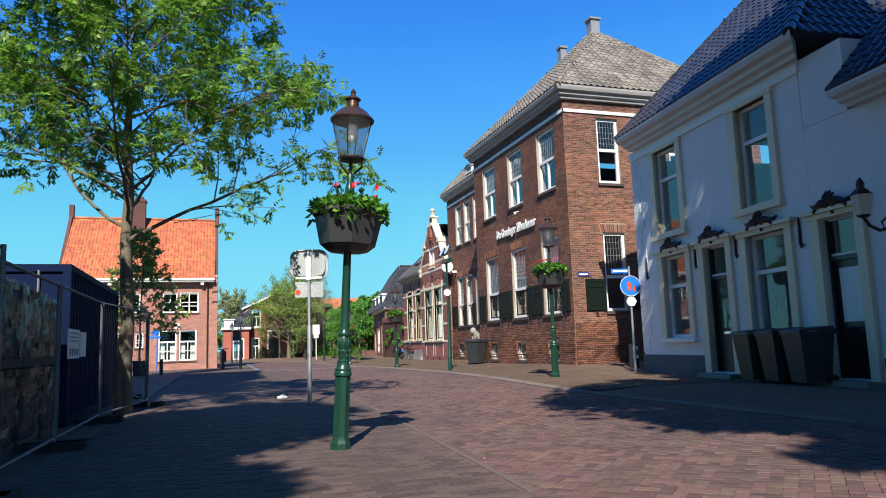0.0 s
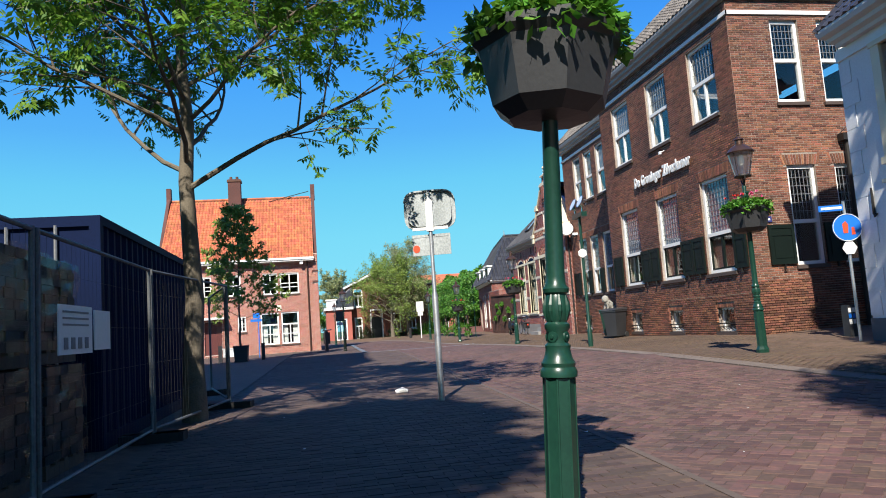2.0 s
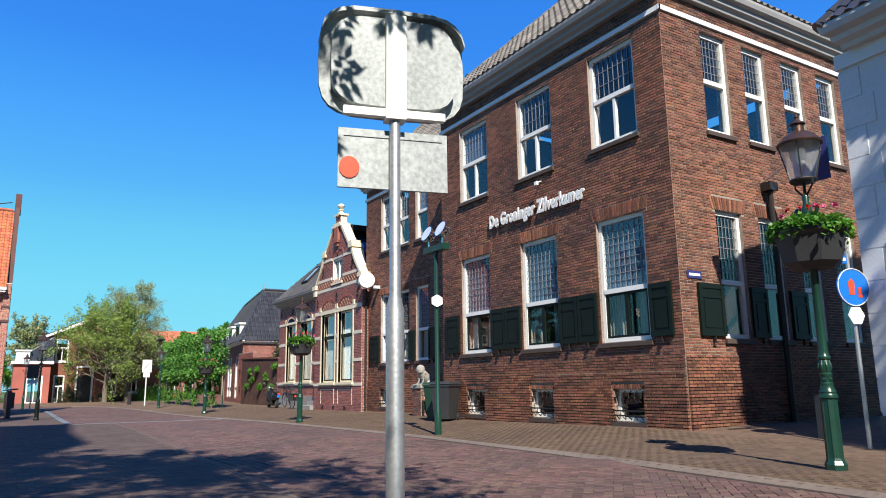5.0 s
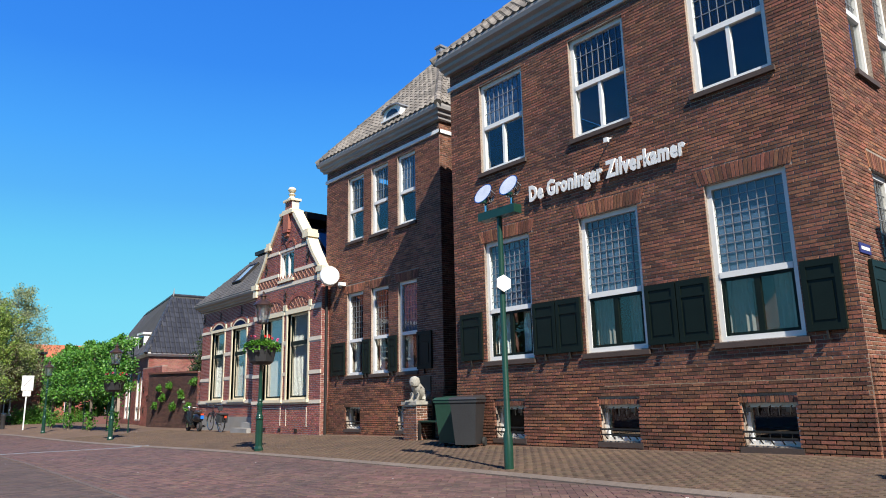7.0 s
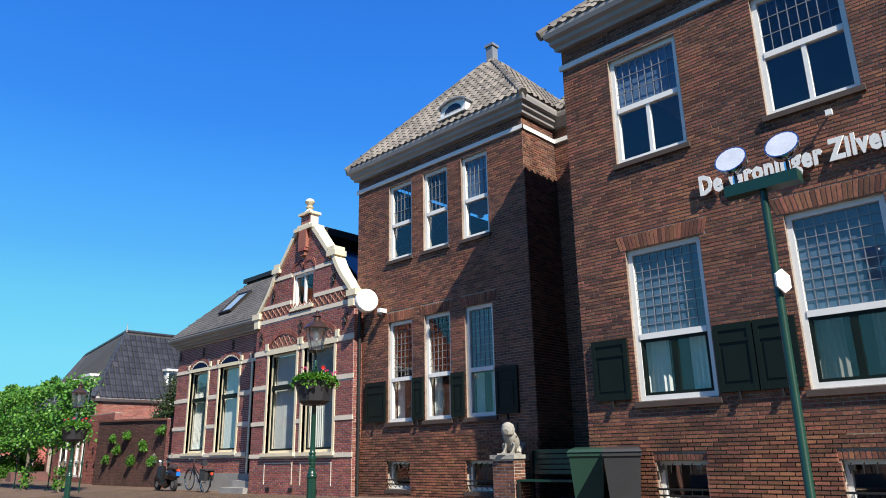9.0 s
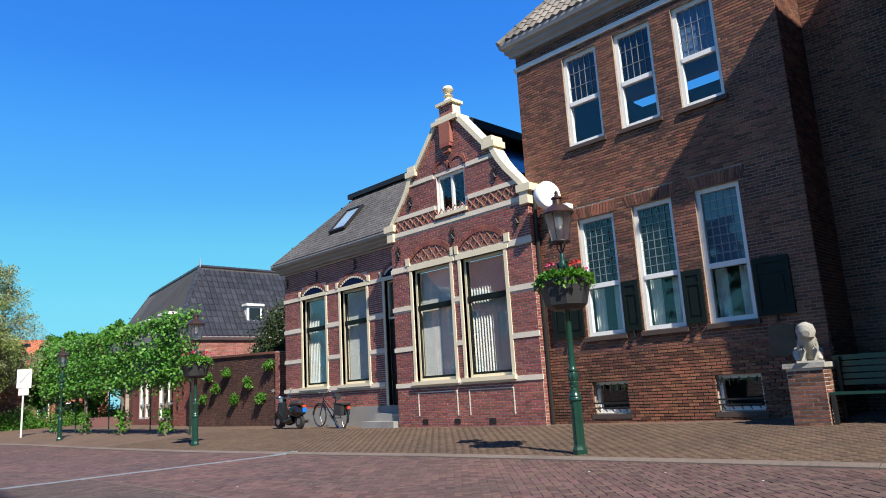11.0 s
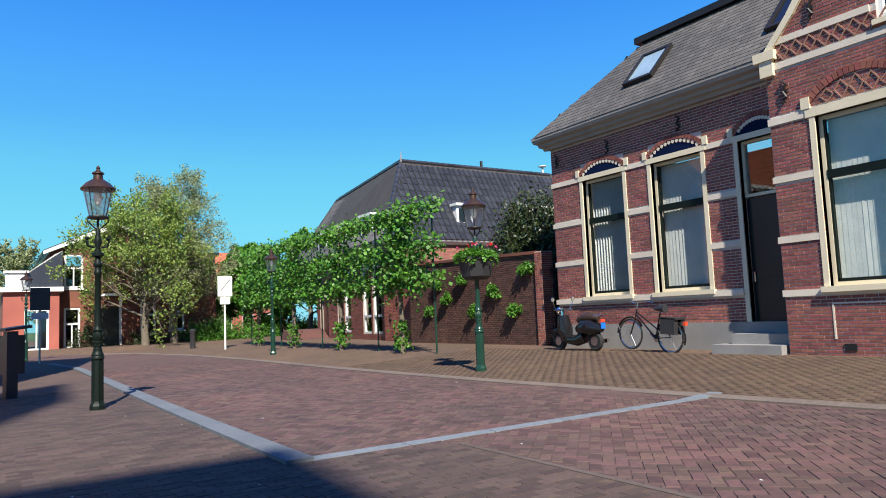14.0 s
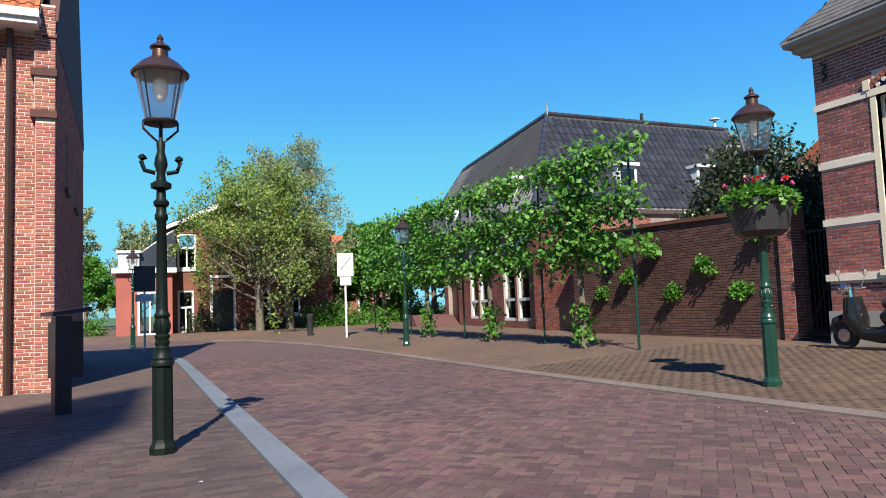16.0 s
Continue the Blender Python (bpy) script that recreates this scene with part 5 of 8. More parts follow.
for a, b in ww["l"] + doors:
    is_door = (a, b) in doors
    z0 = 0.1 if is_door else 0.95
    host = white
    part("window_surround", Mesh().box(a - 0.24, -0.07, z0 - 0.04, a, 0.1, 3.1).box(b, -0.07, z0 - 0.04, b + 0.2, 0.1, 3.1).box(a - 0.28, -0.1, 3.1, b + 0.24, 0.1, 3.2).box(a - 0.36, -0.16, 3.2, b + 0.32, 0.06, 3.28), CREAM, host).matrix_basis = WH
    carved_crest(host, WH, (a + b) / 2, 3.26)
    if is_door:
        d = part("door", Mesh().box(a + 0.06, 0.16, 0.12, b - 0.06, 0.21, 2.3).box(a, 0.1, 0.12, a + 0.06, 0.22, 3.1).box(b - 0.06, 0.1, 0.12, b, 0.22, 3.1).box(a + 0.06, 0.1, 2.3, b - 0.06, 0.22, 2.38), DOOR_DARK, host, "dark door with a glazed upper half")
        d.matrix_basis = WH
        part("pane", Mesh().box(a + 0.17, 0.15, 1.15, b - 0.17, 0.158, 2.15), WHITE if a > 6 else GLASS, d, "white notice behind the door glass" if a > 6 else "")
        window(host, WH, a, 2.38, b, 3.1, frame_mat=WHITE, wide=0.05, recess=0.12, sill=False, name="transom_light")
        part("letter_slot", Mesh().box((a + b) / 2 - 0.15, 0.145, 1.0, (a + b) / 2 + 0.15, 0.16, 1.06), CHROME, d)
        part("doorstep", Mesh().box(a - 0.2, -0.35, -0.2, b + 0.2, 0.1, 0.1), STONE_GREY, host).matrix_basis = WH
    else:
        part("sill", Mesh().box(a - 0.3, -0.14, 0.83, b + 0.26, 0.1, 0.93), WHITE, host).matrix_basis = WH
        win = window(host, WH, a, 0.95, b, 3.1, transom=2.3, frame_mat=WHITE, wide=0.08, recess=0.12, sill=False)
        mark = Mesh()
        for k in range(3):
            mark.box(0.5 + k * 0.17, 0.158, 0.55, 0.53 + k * 0.17, 0.162, 0.8)
        part("window_lettering", mark, WHITE, win)
for s0, z in ((0.5, 2.95), (2.92, 3.0), (4.55, 3.05), (6.6, 3.0)):
    part("wall_anchor", Mesh().tube([(0, -0.03, -0.3), (0.01, -0.03, 0.25)], [0.03, 0.022], 6).tube([(0, -0.03, -0.3), (0.05, -0.06, -0.36), (0.1, -0.03, -0.3)], 0.02, 6), BLACK_IRON, white).matrix_basis = WH @ Matrix.Translation((s0, 0, z))
part("frieze", Mesh().box(-0.03, -0.05, 6.1, 7.0, 0.3, 6.35), WHITE, white).matrix_basis = WH
cornice(white, WH, 0.3, 7.0, 6.35, 0.42, 0.5, GREY_BACK, ends=(0.25, 0.45))
E0 = [(0.05, -0.48, 6.74), (7.4, -0.48, 6.74), (7.4, 6.9, 6.74), (0.05, 6.9, 6.74)]
P0 = [(2.6, 3.2, 10.8), (4.9, 3.2, 10.8)]
W_ = lambda p: WH @ Vector(p)
rb = Mesh().add([W_(p) for p in E0 + P0], [(0, 1, 5, 4), (1, 2, 5), (2, 3, 4, 5), (3, 0, 4), (3, 2, 1, 0)])
roof = part("roof", rb, ROOF_BASE, white)
t = Mesh()
tile_plane(t, W_(E0[0]), W_(E0[1]), W_(P0[1]), W_(P0[0]), 0.24, 0.3)
tile_plane(t, W_(E0[1]), W_(E0[2]), W_(P0[1]), W_(P0[1]), 0.24, 0.3)
tile_plane(t, W_(E0[3]), W_(E0[0]), W_(P0[0]), W_(P0[0]), 0.24, 0.3)
tagged(part("roof_tiles", t, TILE_DARK, roof), kind="stuff")
r = Mesh()
for p, q in ((E0[0], P0[0]), (E0[1], P0[1]), (P0[0], P0[1])):
    ridge_tiles(r, W_(p), W_(q))
part("ridge_tiles", r, TILE_DARK, roof)

low = thing("low_white_house", "lower white-plastered house adjoining the townhouse", "house")
part("wall", wall_mesh(15.05, -0.3, 4.95, [(0.2, 0.12, 1.07, 3.08)], 0.35), PLASTER, low).matrix_basis = WH @ Matrix.Translation((6.95, 0.004, 0))
part("wall", Mesh().box(6.96, 6.52, -0.3, 22.0, 6.8, 4.95).box(21.7, 0.36, -0.3, 22.0, 6.5, 4.95), PLASTER, low).matrix_basis = WH
part("plinth", Mesh().box(8.3, -0.03, -0.3, 22.0, 0.0, 0.5), PLINTH_BLUE, low).matrix_basis = WH
cornice(low, WH, 8.3, 22.0, 4.95, 0.32, 0.45, GREY_BACK, ends=(0.2, 0.0))
rb = Mesh().add([W_(p) for p in ((8.1, -0.42, 5.27), (22.2, -0.42, 5.27), (22.2, 3.2, 9.2), (8.1, 3.2, 9.2), (8.1, 6.6, 5.27), (22.2, 6.6, 5.27))], [(0, 1, 2, 3), (3, 2, 5, 4), (1, 5, 2), (0, 3, 4), (0, 4, 5, 1)])
roof = part("roof", rb, ROOF_BASE, low)
t = Mesh()
tile_plane(t, W_((8.1, -0.42, 5.27)), W_((22.2, -0.42, 5.27)), W_((22.2, 3.2, 9.2)), W_((8.1, 3.2, 9.2)), 0.24, 0.3)
tagged(part("roof_tiles", t, TILE_DARK, roof), kind="stuff")

part("wall", Mesh().box(6.96, 0.004, 4.96, 8.09, 6.4, 6.34), PLASTER, low, "plastered link between the houses").matrix_basis = WH

# ---- the red house at the end of the square ----
red = thing("red_roofed_house", "orange brick house with red pantile roof and white gutter", "house")
RH = facing(-10.6, 54.8, 1, 0)
rx = lambda x: x + 10.6
ro = [(rx(-3.85), 0.4, rx(-2.62), 2.6), (rx(-2.45), 0.4, rx(-1.25), 2.6), (rx(-3.6), 3.87, rx(-2.6), 5.3), (rx(-2.45), 3.87, rx(-1.13), 5.3), (rx(-8.03), 3.9, rx(-7.05), 5.3), (rx(-6.1), 3.9, rx(-5.1), 5.3), (rx(-5.38), 1.4, rx(-4.83), 2.46), (rx(-7.6), -0.05, rx(-6.44), 2.2)]
part("wall", wall_mesh(10.8, -0.6, 6.1, ro), MORTAR_PALE, red).matrix_basis = RH
RS = facing(0.2, 54.8, 0, 1)
w = wall_mesh(9.0, -0.6, 6.1, [(2.0, 3.7, 2.8, 4.9), (5.0, 3.7, 5.8, 4.9)])
w.v = [(max(x, 0.322) if x == 0.0 else x, y, z) for x, y, z in w.v]
part("wall", w, MORTAR, red).matrix_basis = RS
for a in (2.0, 5.0):
    window(red, RS, a, 3.7, a + 0.8, 4.9, frame_mat=WHITE, wide=0.06)
part("wall", Mesh().box(-10.6, 55.13, -0.6, -10.3, 63.8, 6.1).box(-10.29, 63.5, -0.6, -0.13, 63.8, 6.1), BRICK_DARK, red)
rbricks = brick_list(10.8, -0.4, 6.09, ro, rng)
rsbricks = brick_list(9.0, -0.4, 6.09, [(2.0, 3.7, 2.8, 4.9), (5.0, 3.7, 5.8, 4.9)], rng)
for i, o in enumerate(ro[:7]):
    win = window(red, RH, *o, transom=(o[1] + (o[3] - o[1]) * 0.62) if i < 2 else None, mullion=True, frame_mat=WHITE, wide=0.09, recess=0.05, curtain=CURTAIN if i < 2 else None)
    g = Mesh()
    wd, h = o[2] - o[0], o[3] - o[1]
    g.box(0.09, 0.06, h * 0.31, wd - 0.09, 0.1, h * 0.31 + 0.05)
    if i > 1:
        g.box(0.09, 0.06, h * 0.5, wd - 0.09, 0.1, h * 0.5 + 0.05)
    part("glazing_bar", g, WHITE, win)
d = part("door", Mesh().box(rx(-7.6), 0.12, -0.05, rx(-6.44), 0.18, 2.15), DOOR_RED, red, "red-brown front door")
d.matrix_basis = RH
part("canopy", Mesh().box(rx(-8.2), -0.8, 2.35, rx(-6.05), 0.0, 2.5), WHITE, red, "flat white door canopy").matrix_basis = RH
part("gutter", Mesh().prism([(-0.2, 6.1), (10.55, 6.1), (10.55, 6.2), (-0.2, 6.2)], -0.5, 0.0).box(-0.2, -0.56, 6.2, 10.58, -0.06, 6.34), WHITE, red, "white wooden box gutter").matrix_basis = RH
for x in (0.6, 3.4, 6.2, 9.6):
    part("gutter_bracket", Mesh().box(x, -0.42, 5.86, x + 0.22, -0.01, 6.1), WHITE, red).matrix_basis = RH
part("downpipe", Mesh().tube([(rx(-0.5), -0.1, 6.1), (rx(-0.5), -0.1, -0.35)], 0.055, 8), COPPER, red, "brown downpipe").matrix_basis = RH
part("wall_tablet", Mesh().box(rx(-2.75), -0.04, 2.7, rx(-2.4), 0.0, 3.1), SAND, red).matrix_basis = RH
# corner pilaster with parapet
pl = Mesh().box(10.5, -0.12, -0.6, 10.8, -0.013, 4.55).box(10.48, -0.14, 4.68, 10.8, -0.013, 5.3).box(10.48, -0.14, 5.42, 10.8, -0.013, 6.6)
pil = part("pilaster", pl, MORTAR_PALE, red)
pil.matrix_basis = RH
for z in (4.55, 5.3):
    part("corbel", Mesh().box(10.42, -0.18, z, 10.83, -0.013, z + 0.13), BRICK_DARK, pil)
add_bricks(pil, brick_list(0.3, -0.4, 4.5, [], rng), Matrix.Translation((10.5, -0.12, 0)), BRICK_ORANGE, BRICK_ORANGE, None, rng)
add_bricks(pil, brick_list(0.32, 4.7, 6.58, [(-1, 5.28, 9, 5.44)], rng), Matrix.Translation((10.48, -0.14, 0)), BRICK_ORANGE, BRICK_ORANGE, None, rng)
for xa in (0.0, -10.62):
    rp = Mesh().prism([(54.62, 6.0), (59.3, 12.0), (64.0, 6.0)], 0.0, 0.22, Matrix(((0, 1, 0, xa), (1, 0, 0, 0), (0, 0, 1, 0), (0, 0, 0, 1))))
    pp = part("parapet", rp, BRICK_DARK, red, "brick gable parapet")
    part("parapet_cap", Mesh().box(xa - 0.05, 59.05, 11.3, xa + 0.27, 59.55, 12.5), BRICK_DARK, pp)
rb = Mesh().add([(-10.39, 54.4, 6.3), (-0.01, 54.4, 6.3), (-0.01, 59.3, 11.5), (-10.39, 59.3, 11.5), (-0.01, 64.2, 6.3), (-10.39, 64.2, 6.3)], [(0, 1, 2, 3), (3, 2, 4, 5), (0, 5, 4, 1)])
roof = part("roof", rb, ROOF_BASE, red)
t = Mesh()
tile_plane(t, (-10.39, 54.4, 6.3), (-0.01, 54.4, 6.3), (-0.01, 59.3, 11.5), (-10.39, 59.3, 11.5), 0.23, 0.29)
tagged(part("roof_tiles", t, TILE_RED, roof, "weathered red pantiles"), kind="stuff")
part("ridge_tiles", ridge_tiles(Mesh(), (-10.39, 59.3, 11.52), (-0.05, 59.3, 11.52)), TILE_RED, roof)
part("chimney", Mesh().box(-6.1, 58.2, 10.1, -5.2, 59.0, 12.9).box(-6.16, 58.14, 12.7, -5.14, 59.06, 12.85).lathe([(0.12, 12.9), (0.1, 13.15)], 8, pose(-5.9, 58.6, 0)).lathe([(0.12, 12.9), (0.1, 13.15)], 8, pose(-5.45, 58.6, 0)), BRICK_DARK, red, "brick chimney with two pots")
part("stay_rod", Mesh().tube([(-3.2, 58.9, 11.2), (-0.2, 59.3, 12.0)], 0.03, 5), BLACK_IRON, red)

# ---- garden wall, gate and the dark-roofed building ----
gwall = thing("garden_wall", "tall weathered brick garden wall with ivy patches", "wall", kind="structure")
GWM = facing(13.5, 58.3, 0, -1)
q = Mesh().add([(0, 0, -0.3), (7.3, 0, -0.3), (7.3, 0, 2.65), (0, 0, 2.88), (0, 0.3, -0.3), (7.3, 0.3, -0.3), (7.3, 0.3, 2.65), (0, 0.3, 2.88)], [(0, 1, 2, 3), (7, 6, 5, 4), (0, 4, 5, 1), (1, 5, 6, 2), (2, 6, 7, 3), (3, 7, 4, 0)])
ob = part("wall_core", q, material("dark_old_mortar", (0.2, 0.16, 0.13), (0.07, 0.055, 0.045), rough=0.95, scale=0.8, fine=30), gwall)
ob.matrix_basis = GWM
gwbricks = brick_list(7.3, -0.1, 2.8, [], rng, limit=lambda z: (0.0, 7.3 if z < 2.63 else 7.3 * (2.88 - z) / 0.25))
part("coping", Mesh().add([(-0.05, -0.06, 2.89), (7.36, -0.06, 2.66), (7.36, 0.36, 2.66), (-0.05, 0.36, 2.89), (-0.05, -0.06, 2.98), (7.36, -0.06, 2.75), (7.36, 0.36, 2.75), (-0.05, 0.36, 2.98)], [(0, 3, 2, 1), (4, 5, 6, 7), (0, 1, 5, 4), (1, 2, 6, 5), (2, 3, 7, 6), (3, 0, 4, 7)]), BRICK_BROWN, gwall).matrix_basis = GWM
brick_box("pier", gwall, 13.44, 50.68, -0.1, 13.86, 50.99, 2.72, BRICK_ORANGE, rng, "lighter brick end pier", mortar=MORTAR_PALE)
gate = thing("garden_gate", "dark iron garden gate beside the townhouse", "gate")
gm_ = Mesh()
for k in range(11):
    y = 49.68 + k * 0.1
    gm_.tube([(13.75, y, 0.15), (13.75, y, 2.2)], 0.012, 5)
part("gate_bars", gm_, BLACK_IRON, gate)
part("gate_frame", Mesh().box(13.72, 49.64, 0.12, 13.78, 50.7, 0.18).box(13.72, 49.64, 2.15, 13.78, 50.7, 2.21).tube([(13.75, 49.68, 0.2), (13.75, 50.66, 2.15)], 0.014, 5).tube([(13.75, 50.66, 0.2), (13.75, 49.68, 2.15)], 0.014, 5), BLACK_IRON, gate)
structure("wall_passage", Mesh().box(17.5, 49.62, -0.3, 17.7, 58.0, 2.6), BRICK_DARK, "dark brick wall at the passage's end", "wall")

dark = thing("dark_roofed_building", "brick building with a large dark glazed-tile mansard roof", "building")
DF, DS = facing(15.95, 73.0, -1.45, -11.3), facing(14.5, 61.7, 1, 0)
do = [(73 - 65.1, 0.3, 73 - 63.95, 3.35), (73 - 63.75, 0.3, 73 - 62.6, 3.35), (73 - 69.1, 0.35, 73 - 68.1, 3.35), (73 - 67.9, 0.35, 73 - 66.9, 3.35), (0.6, -0.2, 2.2, 3.0)]
part("wall", wall_mesh(11.3, -0.4, 4.15, do), MORTAR, dark).matrix_basis = DF
w = wall_mesh(12.8, -0.4, 4.15, [])
w.v = [(max(x, 0.322) if x == 0.0 else x, y, z) for x, y, z in w.v]
part("wall", w, MORTAR, dark).matrix_basis = DS
part("wall", Mesh().box(16.3, 72.7, -0.4, 27.3, 73.0, 4.15).box(27.0, 62.03, -0.4, 27.3, 72.69, 4.15), BRICK_DARK, dark)
dbricks = brick_list(11.3, -0.2, 4.14, do, rng)
dsbricks = brick_list(5.0, -0.2, 4.14, [], rng)
for o in do[:4]:
    window(dark, DF, *o, transom=1.1, frame_mat=WHITE, wide=0.1, recess=0.04, sill=False)
part("door", Mesh().box(0.7, 0.18, -0.2, 2.1, 0.24, 2.9), DOOR_RED, dark).matrix_basis = DF
part("ramp", Mesh().add([(0.2, -2.2, -0.3), (3.2, -2.2, -0.3), (3.2, -0.02, -0.3), (0.2, -0.02, -0.3), (0.2, -2.0, 0.55), (1.2, -2.0, 0.5), (1.2, -0.02, 0.5), (0.2, -0.02, 0.55)], [(0, 1, 5, 4), (1, 2, 6, 5), (2, 3, 7, 6), (3, 0, 4, 7), (4, 5, 6, 7)]), BRICK_DARK, dark, "brick entrance ramp").matrix_basis = DF
# front wall stretch that joins the garden wall
brick_box("wall", dark, 14.2, 58.32, -0.2, 14.5, 61.69, 3.4, BRICK_RED, rng)
part("window_post", Mesh().box(14.1, 58.9, 0.1, 14.19, 59.15, 2.6), WHITE, dark)
for y, z in ((61.2, 2.1), (60.5, 1.6), (61.1, 0.95)):
    part("wall_anchor", Mesh().tube([(14.16, y, z + 0.18), (14.16, y + 0.08, z + 0.05), (14.16, y - 0.06, z - 0.05), (14.16, y, z - 0.18)], 0.03, 5), BLACK_IRON, dark)
cornice(dark, DF, 0, 11.3, 4.15, 0.2, 0.3, WHITE, name="gutter", ends=(0.0, 0.3))
cornice(dark, DS, 0, 12.8, 4.15, 0.2, 0.3, WHITE, name="gutter", ends=(0.3, 0.0))
hip_roof(dark, 14.2, 61.4, 27.6, 76.6, 4.33, 16.5, 63.8, 26.0, 74.8, 8.35, TILE_RIBBED, wide=0.3, long=0.4, kind="rib", faces=("w", "s", "e"), skew=1.75, hip_mat=TILE_RIBBED)
part("mast", Mesh().tube([(16.5, 63.8, 8.3), (16.5, 63.8, 8.62), (16.5, 63.8, 8.8)], [0.06, 0.03, 0.012], 6), LEAD, dark)
part("vent_pipe", Mesh().tube([(21.2, 63.8, 8.3), (21.2, 63.8, 8.72)], 0.07, 8), BLACK_IRON, dark)
part("vent_pipe", Mesh().tube([(25.3, 63.8, 8.3), (25.3, 63.8, 8.75)], 0.06, 8).lathe([(0.22, 8.75), (0.22, 8.8)], 10, pose(25.3, 63.8, 0)), GREY_BACK, dark)
for y in (64.2, 67.8, 71.2):
    q = (y - 61.7) * 0.12
    d = part("dormer", Mesh().box(14.45 + q, y - 0.55, 4.5, 16.0 + q, y + 0.55, 5.65).box(14.35 + q, y - 0.65, 5.65, 16.2 + q, y + 0.65, 5.78), WHITE, dark, "white box dormer")
    part("pane", Mesh().box(14.435 + q, y - 0.4, 4.65, 14.445 + q, y + 0.4, 5.5), BLACK_GLOSS, d)
for xa, xb, za, zb, tone in ((18.25, 19.15, 5.1, 6.0, WHITE), (22.2, 24.2, 4.7, 6.1, GREY_BACK)):
    d = part("dormer", Mesh().box(xa, 61.9, za, xb, 63.2, zb).box(xa - 0.08, 61.78, zb, xb + 0.08, 63.3, zb + 0.12), tone, dark, "flat-topped box dormer")
    part("pane", Mesh().box(xa + 0.12, 61.885, za + 0.15, xb - 0.12, 61.895, zb - 0.12), BLACK_GLOSS, d)

# ---- houses at the far end ----
far = thing("far_gabled_house", "brown-brick house with white bargeboards behind a tree", "house")
FM = facing(3.2, 82.0, 1, 0)
fo_ = [(0.75, 3.5, 1.75, 5.5), (2.6, -0.2, 3.7, 2.3), (0.75, 0.0, 1.6, 2.35), (6.6, 0.8, 7.5, 2.7), (4.9, 0.6, 5.8, 2.6), (4.6, 3.6, 5.6, 5.2)]
part("wall", wall_mesh(9.5, -0.5, 5.6, fo_), BRICK_BROWN, far).matrix_basis = FM
part("gable_wall", Mesh().prism([(0, 5.6), (7.2, 5.6), (3.6, 7.25)], 0, 0.3), BRICK_BROWN, far).matrix_basis = FM
part("wall", Mesh().box(0, 0.33, -0.5, 0.3, 10, 5.6).box(9.2, 0.33, -0.5, 9.5, 10, 5.6).box(0.31, 9.7, -0.5, 9.19, 10, 5.6), BRICK_BROWN, far).matrix_basis = FM
rf = Mesh().quad((-0.3, -0.35, 5.6), (3.6, -0.35, 7.45), (3.6, 10, 7.45), (-0.3, 10, 5.6), -0.12).quad((3.6, -0.35, 7.45), (7.6, -0.35, 5.55), (7.6, 10, 5.55), (3.6, 10, 7.45), -0.12).box(7.0, -0.2, 5.5, 9.7, 10, 5.7)
part("roof", rf, TILE_DARK, far).matrix_basis = FM
part("bargeboard", Mesh().prism([(-0.35, 5.45), (-0.35, 5.65), (3.6, 7.5), (7.6, 5.62), (7.6, 5.4), (3.6, 7.2)], -0.42, -0.36), WHITE, far, "white bargeboards").matrix_basis = FM
for i, o in enumerate(fo_):
    if i == 1:
        part("door", Mesh().box(o[0], 0.1, o[1], o[2], 0.16, o[3]), DOOR_DARK, far).matrix_basis = FM
        part("door_surround", Mesh().box(o[0] - 0.15, -0.05, o[1], o[0], 0.1, 3.0).box(o[2], -0.05, o[1], o[2] + 0.15, 0.1, 3.0).box(o[0] - 0.15, -0.06, 3.0, o[2] + 0.15, 0.1, 3.15), WHITE, far).matrix_basis = FM
    else:
        window(far, FM, *o, transom=o[1] + (o[3] - o[1]) * 0.6, mullion=True, frame_mat=WHITE, wide=0.11, recess=0.03, sill=True, sill_mat=WHITE)
annex = thing("annex_house", "low red-brick annex with a white fascia and dormer", "house")
AM = facing(0.9, 80.5, 1, 0)
ao = [(1.0, 0.0, 2.2, 2.3)]
part("wall", wall_mesh(2.7, -0.5, 3.25, ao).box(0, 0.33, -0.5, 0.3, 8, 3.25).box(2.4, 0.33, -0.5, 2.7, 8, 3.25), BRICK_ORANGE, annex).matrix_basis = AM
part("fascia", Mesh().box(-0.2, -0.25, 3.25, 2.9, 8, 3.5), WHITE, annex).matrix_basis = AM
window(annex, AM, *ao[0], frame_mat=WHITE, wide=0.12, recess=0.03, mullion=True)
part("roof", Mesh().add([(0.1, 0.2, 3.5), (2.9, 0.2, 3.5), (2.9, 0.4, 5.6), (2.5, 0.4, 5.4), (0.1, 8, 3.5), (2.9, 8, 3.5), (2.9, 8, 5.6)], [(0, 1, 2, 3), (0, 3, 2, 6, 4), (1, 5, 6, 2)]), TILE_DARK, annex).matrix_basis = AM
part("dormer", Mesh().box(0.1, -0.05, 3.5, 1.1, 1.0, 4.3).box(0.0, -0.15, 4.3, 1.2, 1.1, 4.42), WHITE, annex).matrix_basis = AM


